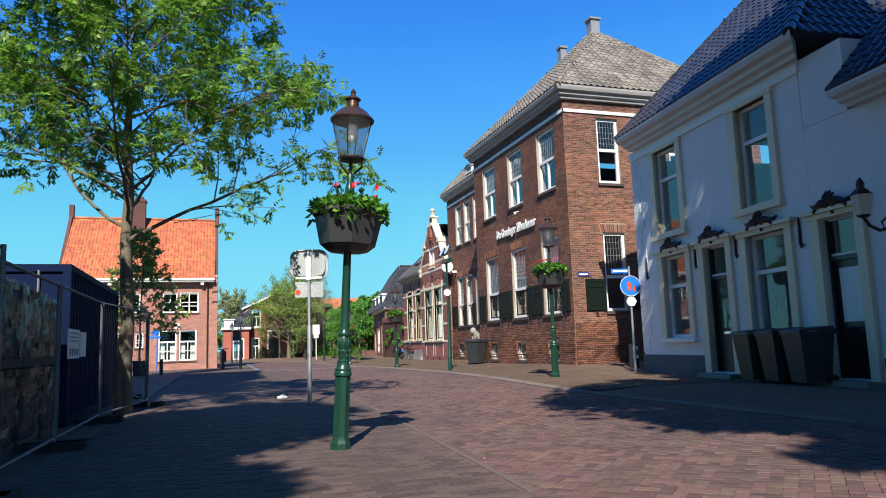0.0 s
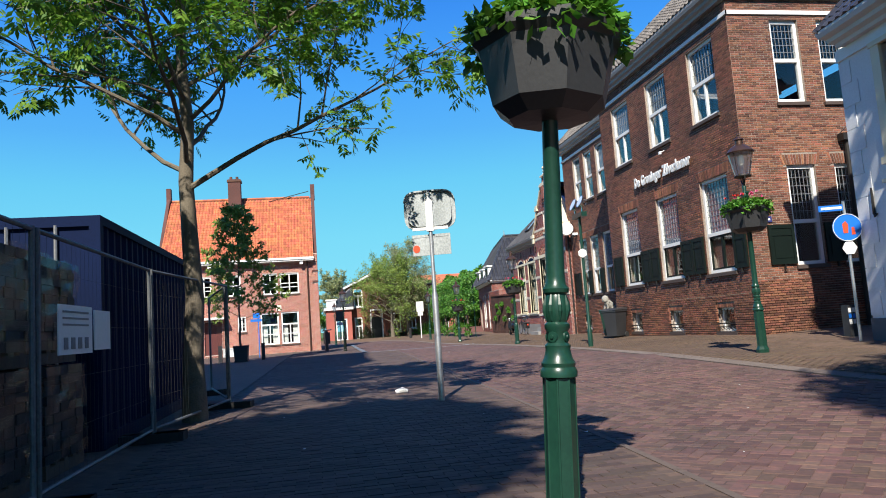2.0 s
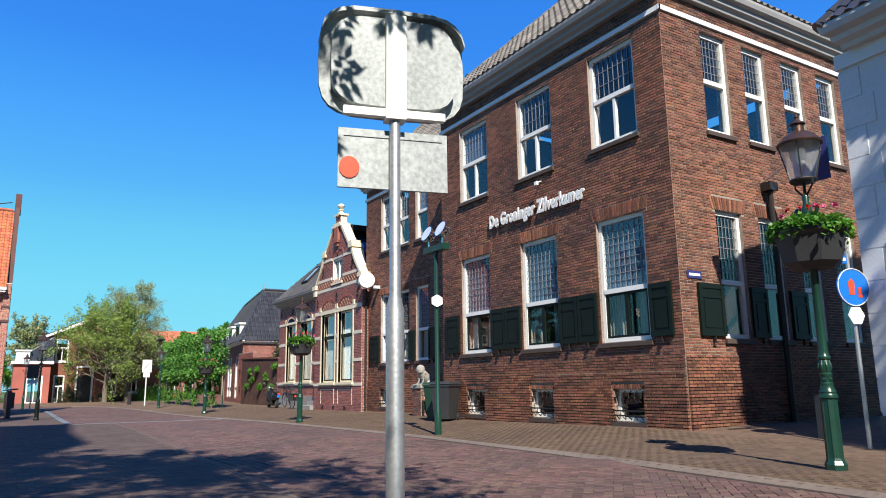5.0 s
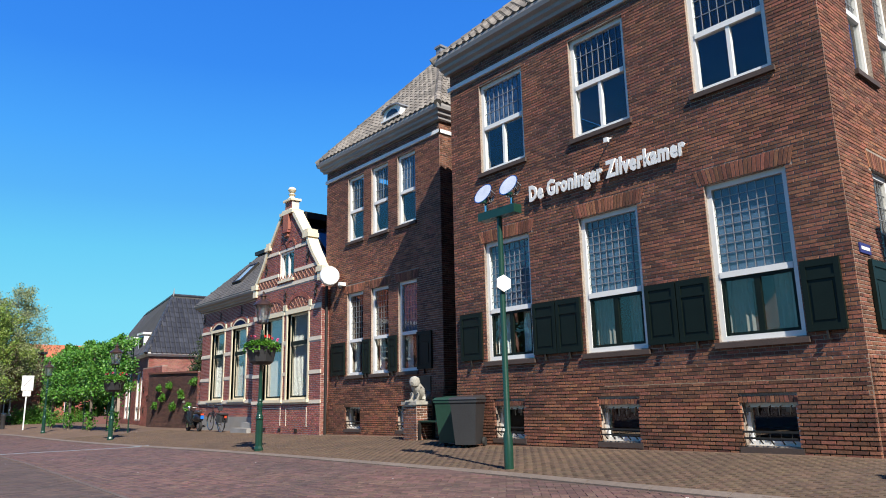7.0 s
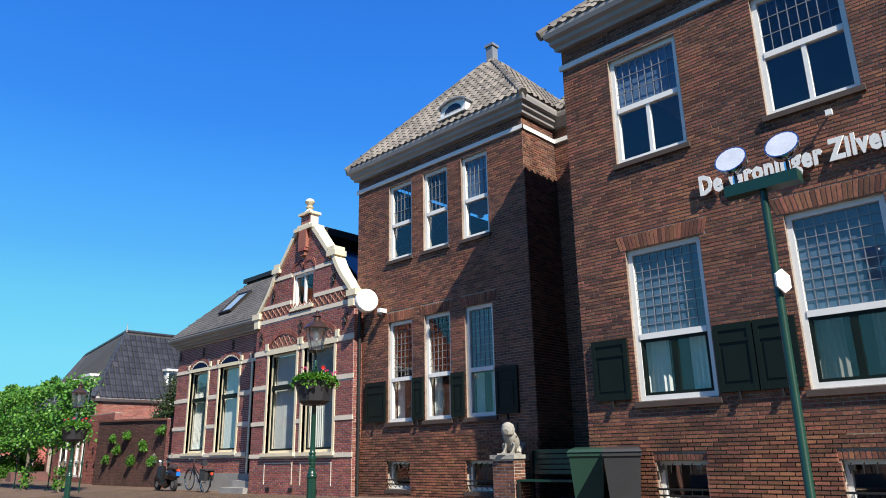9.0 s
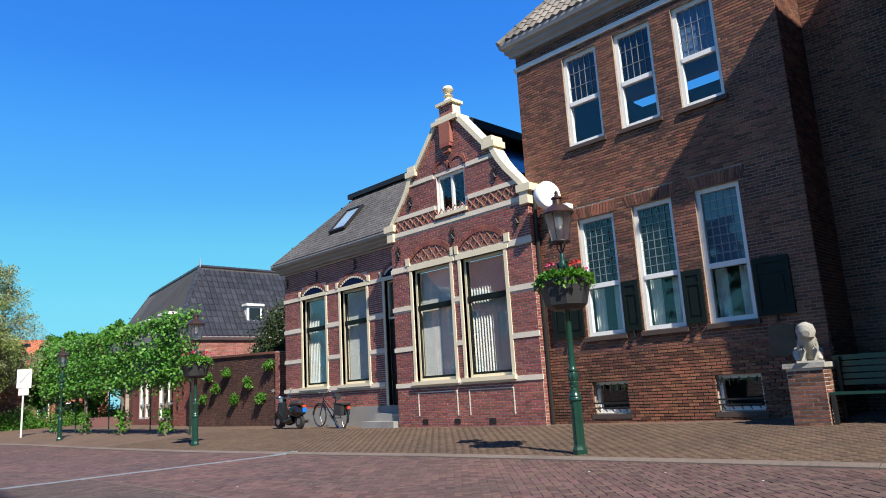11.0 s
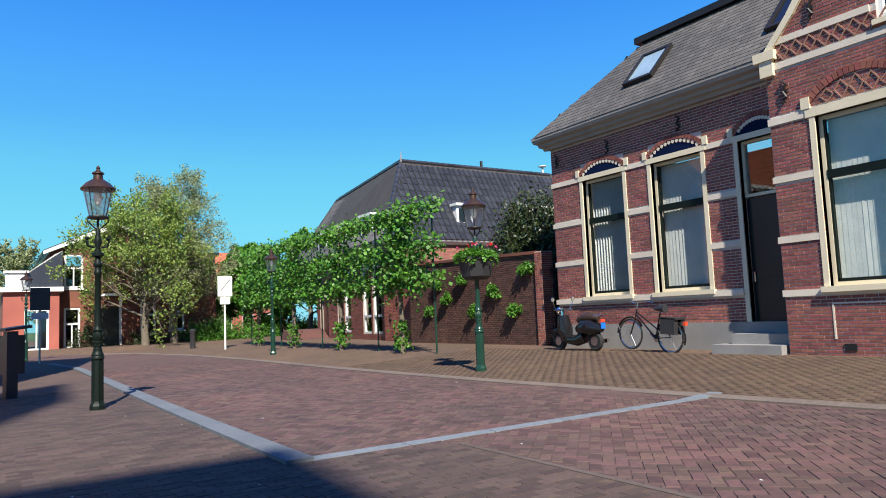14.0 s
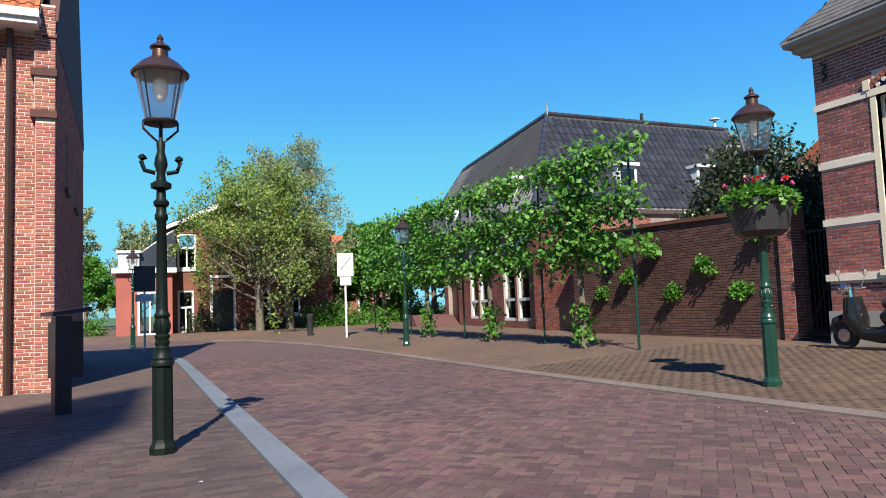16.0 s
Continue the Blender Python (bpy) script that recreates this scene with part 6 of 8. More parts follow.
def plain_house(x, y, w, d, h, ridge, brick, tile, yaw=0):
    """A small far house with windows and a pitched roof."""
    hs = thing("distant_house", "distant brick house with a pitched tile roof", "house", at=pose(x, y, -0.3, 0, 0, yaw))
    part("wall", Mesh().box(0, 0, 0, w, d, h), brick, hs)
    part("roof", Mesh().add([(-0.3, -0.4, h), (w + 0.3, -0.4, h), (w + 0.3, d + 0.4, h), (-0.3, d + 0.4, h), (-0.3, d / 2, ridge), (w + 0.3, d / 2, ridge)], [(0, 1, 5, 4), (2, 3, 4, 5), (1, 2, 5), (3, 0, 4), (3, 2, 1, 0)]), tile, hs)
    k = 0.8
    while k < w - 1.5:
        for z in (0.8, 3.4):
            if z + 1.3 < h:
                wn_ = part("window", Mesh().box(k, -0.05, z, k + 1.1, -0.01, z + 1.4), WHITE, hs)
                part("pane", Mesh().box(k + 0.1, -0.06, z + 0.1, k + 1.0, -0.052, z + 1.3), BLACK_GLOSS, wn_)
        k += 2.2
    return hs


plain_house(15, 108, 12, 8, 5.5, 9, BRICK_ORANGE, TILE_RED)
plain_house(24.5, 52.5, 9, 8, 5.0, 7.6, BRICK_ORANGE, TILE_RED, 0)
plain_house(-14, 140, 10, 8, 4.5, 8, BRICK_ORANGE, TILE_DARK)

# unseen tall hall and tower, added so that their shadow falls over the paving
hall = thing("unseen_hall", "unseen tall block added to throw shade over the square", "building")
part("wall", Mesh().box(-26, 2.2, -0.5, -8.1, 12.7, 28.6), BRICK_DARK, hall)
part("roof", Mesh().add([(-26, 7.5, 28.6), (-8.1, 7.5, 28.6), (-8.1, 12.7, 28.6), (-26, 12.7, 28.6), (-26, 12.6, 30), (-8.1, 12.6, 30)], [(0, 1, 5, 4), (2, 3, 4, 5), (1, 2, 5), (3, 0, 4)]), TILE_GREY, hall)
part("tower", Mesh().box(-14.4, 12.71, -0.5, -12.1, 14.5, 38.0).add([(-14.4, 12.71, 38), (-12.1, 12.71, 38), (-12.1, 14.5, 38), (-14.4, 14.5, 38), (-13.0, 14.0, 41.5)], [(0, 1, 4), (1, 2, 4), (2, 3, 4), (3, 0, 4)]), BRICK_DARK, hall)
# unseen house block, added as a shadow caster on the near side
caster_block = thing("unseen_house", "unseen brick block added as a shadow caster near the square", "house", at=pose(-9.5, -8.3, 0, 0, 0, 0))
part("wall", Mesh().box(-12, -9, -0.5, 0, 0.1, 8.5), BRICK_DARK, caster_block)
part("roof", Mesh().add([(-12, -9, 8.5), (0, -9, 8.5), (0, 0.1, 8.5), (-12, 0.1, 8.5), (-12, 0, 14.8), (0, 0, 14.8)], [(0, 1, 5, 4), (2, 3, 4, 5), (1, 2, 5), (3, 0, 4)]), TILE_GREY, caster_block)


# ---- plants ----
def leaf_blade(m, p, d, n, length, width):
    """A folded leaf: four points and two faces."""
    s = d.cross(n).normalized() * (width / 2)
    a = p + d * (length * 0.45)
    k = len(m.v)
    m.v += [tuple(p), tuple(a + s - n * width * 0.12), tuple(p + d * length - n * length * 0.12), tuple(a - s - n * width * 0.12)]
    m.f.append((k, k + 1, k + 2, k + 3))


def rand_dir(r):
    while True:
        v = Vector((r.uniform(-1, 1), r.uniform(-1, 1), r.uniform(-1, 1)))
        if 0.05 < v.length < 1:
            return v.normalized()


def compound_leaf(m, r, p, d, pairs, leaflet, width):
    """A drooping leaf of paired leaflets."""
    d = (d + Vector((0, 0, -0.25))).normalized()
    step = leaflet * 0.42
    side = d.cross(Vector((0, 0, 1)))
    side = side.normalized() if side.length > 0.1 else Vector((1, 0, 0))
    up = side.cross(d).normalized()
    q = Vector(p)
    for k in range(pairs):
        q = q + d * step
        for sgn in (-1, 1):
            ld = (side * sgn * 0.9 + d * 0.45 - Vector((0, 0, 0.35 + r.uniform(-0.2, 0.3)))).normalized()
            leaf_blade(m, q, ld, (up + rand_dir(r) * 0.4).normalized(), leaflet * r.uniform(0.75, 1.1), width)
    leaf_blade(m, q, d, up, leaflet, width)


def grow_limb(wood, leaves, r, start, direction, length, radius, depth, spec):
    """A limb that bends, forks and carries leaves at its thin ends."""
    pts, rad = [Vector(start)], [radius]
    d = Vector(direction).normalized()
    n = max(3, int(length / spec["seg"]))
    for k in range(n):
        d = (d + rand_dir(r) * spec["wander"] + Vector((0, 0, spec["lift"][min(depth, len(spec["lift"]) - 1)])) * (1 if k < n * 0.6 else 0.3)).normalized()
        pts.append(pts[-1] + d * (length / n))
        rad.append(max(radius * (1 - 0.85 * (k + 1) / n), 0.004))
    wood.tube(pts, rad, 7 if depth == 0 else 5 if depth == 1 else 3)
    if depth < spec["depth"]:
        kids = spec["kids"][depth]
        for k in range(kids):
            t = 0.25 + 0.75 * (k + r.random() * 0.8) / kids
            i = min(int(t * n), n - 1)
            f = t * n - i
            p = pts[i].lerp(pts[i + 1], min(f, 1.0))
            base = (pts[i + 1] - pts[i]).normalized()
            side = base.cross(rand_dir(r)).normalized()
            if spec.get("flat"):
                side = Vector((side.x, side.y, side.z * spec["flat"])).normalized()
            nd = (base * 0.75 + side * r.uniform(0.6, 1.0)).normalized()
            grow_limb(wood, leaves, r, p, nd, length * spec["ratio"] * r.uniform(0.7, 1.15) * (1.15 - 0.5 * t), max(rad[i] * 0.6, 0.006), depth + 1, spec)
    if depth >= spec["depth"] - 1:
        for k in range(spec["leaves"]):
            i = r.randrange(max(0, n // 3), n)
            p = pts[i].lerp(pts[i + 1], r.random()) + rand_dir(r) * spec["spread"]
            spec["leaf"](leaves, r, p, (rand_dir(r) + d * 0.5).normalized())


def tree(name, label, at, spec, wood_mat, leaf_mat, seed, group=""):
    r = random.Random(seed)
    tr = thing(name, label, "tree", group, at=Matrix.Translation(at))
    wood, leaves = Mesh(), Mesh()
    th, rad = spec["height"], spec["radius"]
    pts = [Vector((0, 0, -0.1))]
    n = 10
    for k in range(n):
        pts.append(Vector((spec.get("lean", 0) * (k + 1) / n + r.uniform(-0.05, 0.05), r.uniform(-0.05, 0.05), th * (k + 1) / n)))
    radii = [rad * (1.2 if k == 0 else 1 - 0.82 * k / n) for k in range(n + 1)]
    wood.tube(pts, radii, 12)
    m_ = spec["limbs"]
    for k in range(m_):
        t = (k + r.random() * 0.6) / m_
        z = spec["from"] + (th - spec["from"]) * t
        i = min(int(z / th * n), n - 1)
        p = pts[i].lerp(pts[i + 1], z / th * n - i)
        a = k * 2.4 + r.uniform(-0.35, 0.35)
        up = spec["rise"][0] + (spec["rise"][1] - spec["rise"][0]) * t
        ln = spec["reach"][0] + (spec["reach"][1] - spec["reach"][0]) * t
        grow_limb(wood, leaves, r, p, (math.cos(a), math.sin(a), up), ln * r.uniform(0.85, 1.1), max(0.02, radii[i] * 0.38), 0, spec)
    part("trunk", wood, wood_mat, tr, smooth=True)
    tagged(part("crown", leaves, leaf_mat, tr), kind="stuff")
    return tr


def pinnate(size, width, pairs):
    return lambda m, r, p, d: compound_leaf(m, r, p, d, pairs, size * r.uniform(0.8, 1.2), width)


def simple(size, width):
    return lambda m, r, p, d: leaf_blade(m, p, d, rand_dir(r), size * r.uniform(0.7, 1.3), width * r.uniform(0.8, 1.2))


big_spec = dict(height=8.6, radius=0.155, limbs=20, reach=(4.35, 2.5), rise=(0.24, 1.1), seg=0.45, wander=0.17, lift=(0.03, 0.0, -0.03), depth=2, kids=(9, 6), ratio=0.44, leaves=6, spread=0.08, leaf=pinnate(0.13, 0.045, 4), flat=0.45)
big_spec["from"] = 3.1
tree("street_tree", "spreading street tree in fresh leaf behind a site fence", (-1.65, 14.95, -0.115), dict(big_spec, limbs=28, kids=(10, 6), reach=(4.7, 2.8), rise=(0.36, 1.1), leaves=5, leaf=pinnate(0.11, 0.042, 4), **{"from": 3.3}), BARK, LEAF, 11)


def shade_tree(x, y, height, radii, clumps, seed, per=150):
    """A tall unseen tree, added for shade: full crown of leaf clumps on spreading limbs."""
    r = random.Random(seed)
    tr = thing("street_tree", "tall full-leaved tree, unseen, added to shade the square", "tree", "tall trees", at=Matrix.Translation((x, y, 0)))
    wood, leaves = Mesh(), Mesh()
    wood.tube([(0, 0, -0.1), (0.04, 0.02, height * 0.35), (-0.05, 0.03, height * 0.7), (0, 0, height + radii[2] * 0.6)], [0.24, 0.19, 0.14, 0.03], 10)
    for k in range(clumps):
        d = rand_dir(r) * r.random() ** 0.4
        c = Vector((d.x * radii[0], d.y * radii[1], height + d.z * radii[2]))
        if k % 3 == 0:
            root = Vector((0, 0, min(c.z - 0.4, height * r.uniform(0.55, 0.95))))
            wood.tube([root, root.lerp(c, 0.5) + Vector((0, 0, 0.25)), c], [0.07, 0.04, 0.012], 5)
        size = r.uniform(0.45, 0.8)
        for j in range(per):
            leaf_blade(leaves, c + rand_dir(r) * size * r.random() ** 0.5, rand_dir(r), rand_dir(r), r.uniform(0.2, 0.34), r.uniform(0.12, 0.2))
    part("trunk", wood, BARK, tr, smooth=True)
    tagged(part("crown", leaves, LEAF, tr), kind="stuff")


# eight unseen trees, added where their crowns shade the paving and white house
shade_tree(-3.9, 0.7, 11.3, (1.7, 2.4, 2.6), 230, 21, 190)
shade_tree(-5.8, -1.9, 10.0, (2.3, 2.4, 2.6), 230, 22, 190)
shade_tree(-5.9, -5.4, 10.0, (2.4, 2.8, 2.6), 230, 23, 190)
shade_tree(4.3, -1.3, 11.0, (3.0, 3.3, 2.8), 170, 24)
shade_tree(9.0, 1.6, 11.2, (3.0, 3.3, 2.6), 120, 25)
shade_tree(6.5, -5.9, 11.0, (3.2, 3.0, 2.6), 140, 26)
shade_tree(3.5, -6.7, 11.0, (2.6, 2.2, 2.4), 110, 27)
shade_tree(9.4, 6.4, 11.4, (2.2, 2.6, 2.3), 70, 28)
young = dict(height=6.8, radius=0.06, limbs=26, reach=(2.6, 0.9), rise=(0.35, 1.0), seg=0.25, wander=0.15, lift=(0.02, 0.0), depth=1, kids=(8,), ratio=0.45, leaves=26, spread=0.1, leaf=simple(0.2, 0.11))
young["from"] = 1.5
yt = tree("young_tree", "young tree in a black tub before the red-roofed house", (-3.75, 41.0, 0.3), young, BARK, LEAF_LIGHT, 31)
single("plant_tub", Mesh().box(-0.32, -0.32, 0, 0.32, 0.32, 0.06).add([(-0.3, -0.3, 0.06), (0.3, -0.3, 0.06), (0.3, 0.3, 0.06), (-0.3, 0.3, 0.06), (-0.36, -0.36, 0.8), (0.36, -0.36, 0.8), (0.36, 0.36, 0.8), (-0.36, 0.36, 0.8)], [(0, 1, 5, 4), (1, 2, 6, 5), (2, 3, 7, 6), (3, 0, 4, 7), (4, 5, 6, 7)]), DARK_PLASTIC, "square black plant tub holding a young tree", "planter", at=pose(-3.75, 41.0, -0.17))
soft = dict(height=8.0, radius=0.22, limbs=26, reach=(4.2, 2.6), rise=(0.35, 1.3), seg=0.5, wander=0.16, lift=(0.05, 0.03, 0.0), depth=2, kids=(7, 5), ratio=0.45, leaves=16, spread=0.25, leaf=simple(0.16, 0.09))
soft["from"] = 1.6
tree("garden_tree", "broad garden tree in fresh pale leaf before a brick house", (7.6, 77.5, -0.25), dict(soft, height=6.4, limbs=30, reach=(4.9, 2.6), rise=(0.3, 1.2)), BARK, LEAF_LIGHT, 41)
tree("garden_tree", "tall thinly leaved tree with grey-green buds", (9.5, 79.3, -0.25), dict(soft, height=8.3, limbs=40, reach=(4.6, 2.5), rise=(0.45, 1.5), leaves=13, leaf=simple(0.13, 0.075)), BARK, LEAF_BUD, 42)
for x, y, h, sd in ((-4.0, 118, 10, 43), (-10, 125, 9, 44), (3.0, 128, 9.0, 45)):
    tree("distant_tree", "distant tree in thin spring leaf", (x, y, -0.25), dict(soft, height=h, reach=(4.2, 3.0), leaves=9, leaf=simple(0.3, 0.2)), BARK, LEAF_BUD, sd)
for x, y, h, sd in ((16.5, 88, 5.5, 46), (20.0, 95, 6.5, 47), (13.6, 92, 5.5, 48), (24, 86, 6, 49), (-1.5, 104, 4.5, 50), (18.6, 80.5, 5.6, 53), (22.0, 83, 6.2, 54), (15.6, 84, 4.8, 55)):
    tree("garden_tree", "leafy green garden tree", (x, y, -0.25), dict(soft, height=h, limbs=18, reach=(2.8, 1.6), leaves=20, leaf=simple(0.26, 0.18)), BARK, LEAF_VINE, sd)


def bush(name, label, at, size, count, leaf, mat, seed, category="shrub"):
    """A mound of twigs and leaves with an uneven outline."""
    r = random.Random(seed)
    b = thing(name, label, category, at=Matrix.Translation(at))
    twigs, leaves = Mesh(), Mesh()
    for k in range(max(10, count // 60)):
        d = rand_dir(r)
        tip = Vector((d.x * size[0], d.y * size[1], abs(d.z) * size[2] * 0.9 + 0.1)) * r.uniform(0.6, 1.05)
        twigs.tube([(tip.x * 0.15, tip.y * 0.15, -0.05), tip * 0.55, tip], [0.02, 0.012, 0.004], 4)
        for j in range(60):
            p = tip * r.uniform(0.55, 1.0) + rand_dir(r) * 0.22 * max(size) ** 0.5 * r.random()
            leaf_blade(leaves, Vector((p.x, p.y, max(p.z, 0.02))), rand_dir(r), rand_dir(r), leaf * r.uniform(0.7, 1.3), leaf * 0.6)
    part("twigs", twigs, BARK, b)
    tagged(part("foliage", leaves, mat, b), kind="stuff")
    return b


bush("evergreen_shrub", "dark evergreen shrub rising above the garden wall", (15.4, 53.2, 1.0), (1.55, 2.5, 4.3), 60000, 0.13, LEAF_DARK, 61)
bush("evergreen_shrub", "dark evergreen shrub behind the garden gate", (15.4, 50.3, 0.2), (1.2, 0.7, 2.8), 9000, 0.13, LEAF_DARK, 62)
bush("hedge", "clipped green hedge in a front garden", (12.3, 80.5, -0.3), (2.6, 0.8, 2.0), 7000, 0.13, LEAF_VINE, 63, "hedge")
bush("hedge", "clipped green hedge in a front garden", (17.5, 83.5, -0.3), (4.4, 1.0, 2.4), 9000, 0.15, LEAF_VINE, 64, "hedge")
bush("garden_shrub", "leafy shrubs along the house front", (5.2, 81.0, -0.3), (1.0, 0.6, 2.2), 2500, 0.12, LEAF_DARK, 65)
bush("garden_shrub", "leafy shrubs along the house front", (8.4, 81.0, -0.3), (1.6, 0.7, 1.3), 2500, 0.12, LEAF_DARK, 66)
bush("garden_shrub", "leafy shrubs by the lane", (-0.5, 84.0, -0.3), (1.2, 1.0, 1.6), 2500, 0.12, LEAF_VINE, 67)
for k, (u, z, sz) in enumerate(((6.9, 2.1, 0.42), (6.3, 0.9, 0.35), (5.3, 1.45, 0.4), (4.2, 0.9, 0.33), (3.6, 2.0, 0.28), (2.6, 1.4, 0.35), (2.0, 1.9, 0.3), (1.5, 1.0, 0.3))):
    p = GWM @ Vector((u, -0.05, z))
    bush("ivy_tuft", "tuft of ivy growing on the garden wall", p, (0.16, sz, sz), 900, 0.085, LEAF_VINE, 70 + k, "ivy")


# ---- trained plane trees on a frame ----
def espalier(at, seed, left, right):
    r = random.Random(seed)
    e = thing("espalier_tree", "plane tree trained flat on a frame in fresh leaf", "tree", "trained plane trees", at=Matrix.Translation(at))
    wood, leaves = Mesh(), Mesh()
    wood.tube([(0, 0, -0.1), (0.03, 0.02, 1.0), (-0.02, 0, 2.2), (0, 0.03, 3.3), (0, 0, 4.2)], [0.09, 0.075, 0.065, 0.05, 0.03], 9)
    for z in (2.15, 3.05, 4.15):
        for sgn, reach in ((-1, left), (1, right)):
            pts = [(0, 0, z - 0.12)] + [(r.uniform(-0.06, 0.06), sgn * reach * (k + 1) / 6, z + r.uniform(-0.06, 0.06)) for k in range(6)]
            wood.tube(pts, [0.045, 0.035, 0.03, 0.025, 0.02, 0.015, 0.008], 5)
            for k in range(int(reach * 360)):
                t = r.random()
                y = sgn * reach * t
                lump = 0.5 + 0.5 * math.sin(3.7 * y + z * 9 + seed)
                if r.random() > 0.25 + 0.75 * lump:
                    continue
                p = Vector((r.gauss(0, 0.2), y, z + r.gauss(0.0, 0.1 + (0.2 * lump if z < 4 else 0.06))))
                leaf_blade(leaves, p, (rand_dir(r) + Vector((0, 0, -0.3))).normalized(), (Vector((-0.4, -0.2, 0.8)) + rand_dir(r) * 0.7).normalized(), r.uniform(0.09, 0.17), r.uniform(0.08, 0.14))
    for k in range(1500 if seed == 80 else 700):
        p = Vector((r.gauss(0, 0.2), r.gauss(0, 0.5), r.uniform(2.0, 4.0)))
        leaf_blade(leaves, p, rand_dir(r), (Vector((-0.4, -0.2, 0.8)) + rand_dir(r) * 0.7).normalized(), r.uniform(0.09, 0.16), r.uniform(0.08, 0.13))
    for k in range(330):
        p = Vector((r.gauss(0, 0.12), r.gauss(0, 0.13), r.uniform(0.12, 0.95) if r.random() < 0.7 else r.uniform(1.6, 2.2)))
        leaf_blade(leaves, p, rand_dir(r), rand_dir(r), 0.12, 0.1)
    part("trunk", wood, BARK, e, smooth=True)
    tagged(part("foliage", leaves, LEAF_VINE, e), kind="stuff")


for k, y in enumerate((53.8, 58.1, 62.6, 66.9)):
    espalier((10.55, y, ground_z(10.55, y)), 80 + k, 2.15, 2.2)
for k, y in enumerate((52.2, 55.7, 60.2, 64.6, 68.6)):
    p = thing("espalier_post", "slim dark green steel post of the tree frame", "post", "posts of the tree frame", at=pose(10.75, y, ground_z(10.75, y)))
    part("pole", Mesh().tube([(0, 0, -0.1), (0, 0, 4.25)], 0.028, 8), GREEN_POST, p)
    part("cap", Mesh().lathe([(0.034, 4.25), (0.03, 4.29), (0.005, 4.3)], 8), GREEN_POST, p)
for z in (2.05, 2.75, 3.45, 4.12):
    single("espalier_wire", Mesh().tube([(10.72, 52.2, z), (10.72, 68.6, z - 0.05)], 0.008, 4), GALV, "steel wire between the posts of the tree frame", "wire", "wires of the tree frame")


# ---- street lamps ----
def lantern_parts(host, z):
    """A tapered glass lantern under a copper hood, from height z up."""
    part("lantern_base", Mesh().lathe([(0.1, z - 0.02), (0.15, z - 0.01), (0.158, z + 0.01), (0.15, z + 0.025)], 14), BLACK_IRON, host, smooth=True)
    fr = Mesh()
    for k in range(4):
        a = math.pi / 4 + k * math.pi / 2
        fr.tube([(0.14 * math.cos(a), 0.14 * math.sin(a), z + 0.02), (0.235 * math.cos(a), 0.235 * math.sin(a), z + 0.46)], 0.008, 5)
    part("lantern_frame", fr, BLACK_IRON, host)
    arms = Mesh().tube([(0, 0, z - 0.2), (0, 0, z + 0.02)], 0.018, 6)
    for sgn in (-1, 1):
        arms.tube([(0.0, 0, z - 0.2), (sgn * 0.08, 0, z - 0.13), (sgn * 0.15, 0, z - 0.06), (sgn * 0.15, 0, z + 0.01)], 0.012, 6)
    part("lantern_arms", arms, BLACK_IRON, host)
    g = part("lantern_glass", Mesh().lathe([(0.135, z + 0.025), (0.228, z + 0.455)], 14), LAMP_GLASS, host)
    g.visible_shadow = False
    part("bulb", Mesh().lathe([(0.02, z + 0.44), (0.06, z + 0.4), (0.07, z + 0.3), (0.035, z + 0.22), (0.005, z + 0.2)], 10), LAMP_WHITE, host, smooth=True)
    part("hood", Mesh().lathe([(0.255, z + 0.45), (0.262, z + 0.47), (0.235, z + 0.5), (0.18, z + 0.56), (0.115, z + 0.605), (0.075, z + 0.63), (0.07, z + 0.7), (0.095, z + 0.715), (0.085, z + 0.735), (0.04, z + 0.76), (0.025, z + 0.79), (0.032, z + 0.81), (0.01, z + 0.85)], 18), COPPER, host, "weathered copper hood", smooth=True)


def post_profile(h):
    return [(0.07, 0.77), (0.098, 0.78), (0.1, 0.81), (0.088, 0.83), (0.092, 0.85), (0.075, 0.88), (0.066, 0.92), (0.069, 0.94), (0.056, 0.955), (0.055, 1.01), (0.068, 1.03), (0.068, 1.05), (0.05, 1.065), (0.058, 1.12), (0.06, 1.16), (0.05, 1.2), (0.068, 1.215), (0.072, 1.235), (0.055, 1.26), (0.051, 1.3), (0.043, h - 0.75), (0.058, h - 0.73), (0.058, h - 0.69), (0.046, h - 0.67), (0.044, h - 0.62), (0.066, h - 0.6), (0.07, h - 0.57), (0.044, h - 0.54), (0.04, h - 0.46), (0.09, h - 0.44), (0.092, h - 0.4), (0.045, h - 0.37), (0.037, h - 0.3), (0.06, h - 0.22), (0.052, h - 0.16), (0.034, h - 0.1), (0.04, h - 0.02), (0.03, h)]


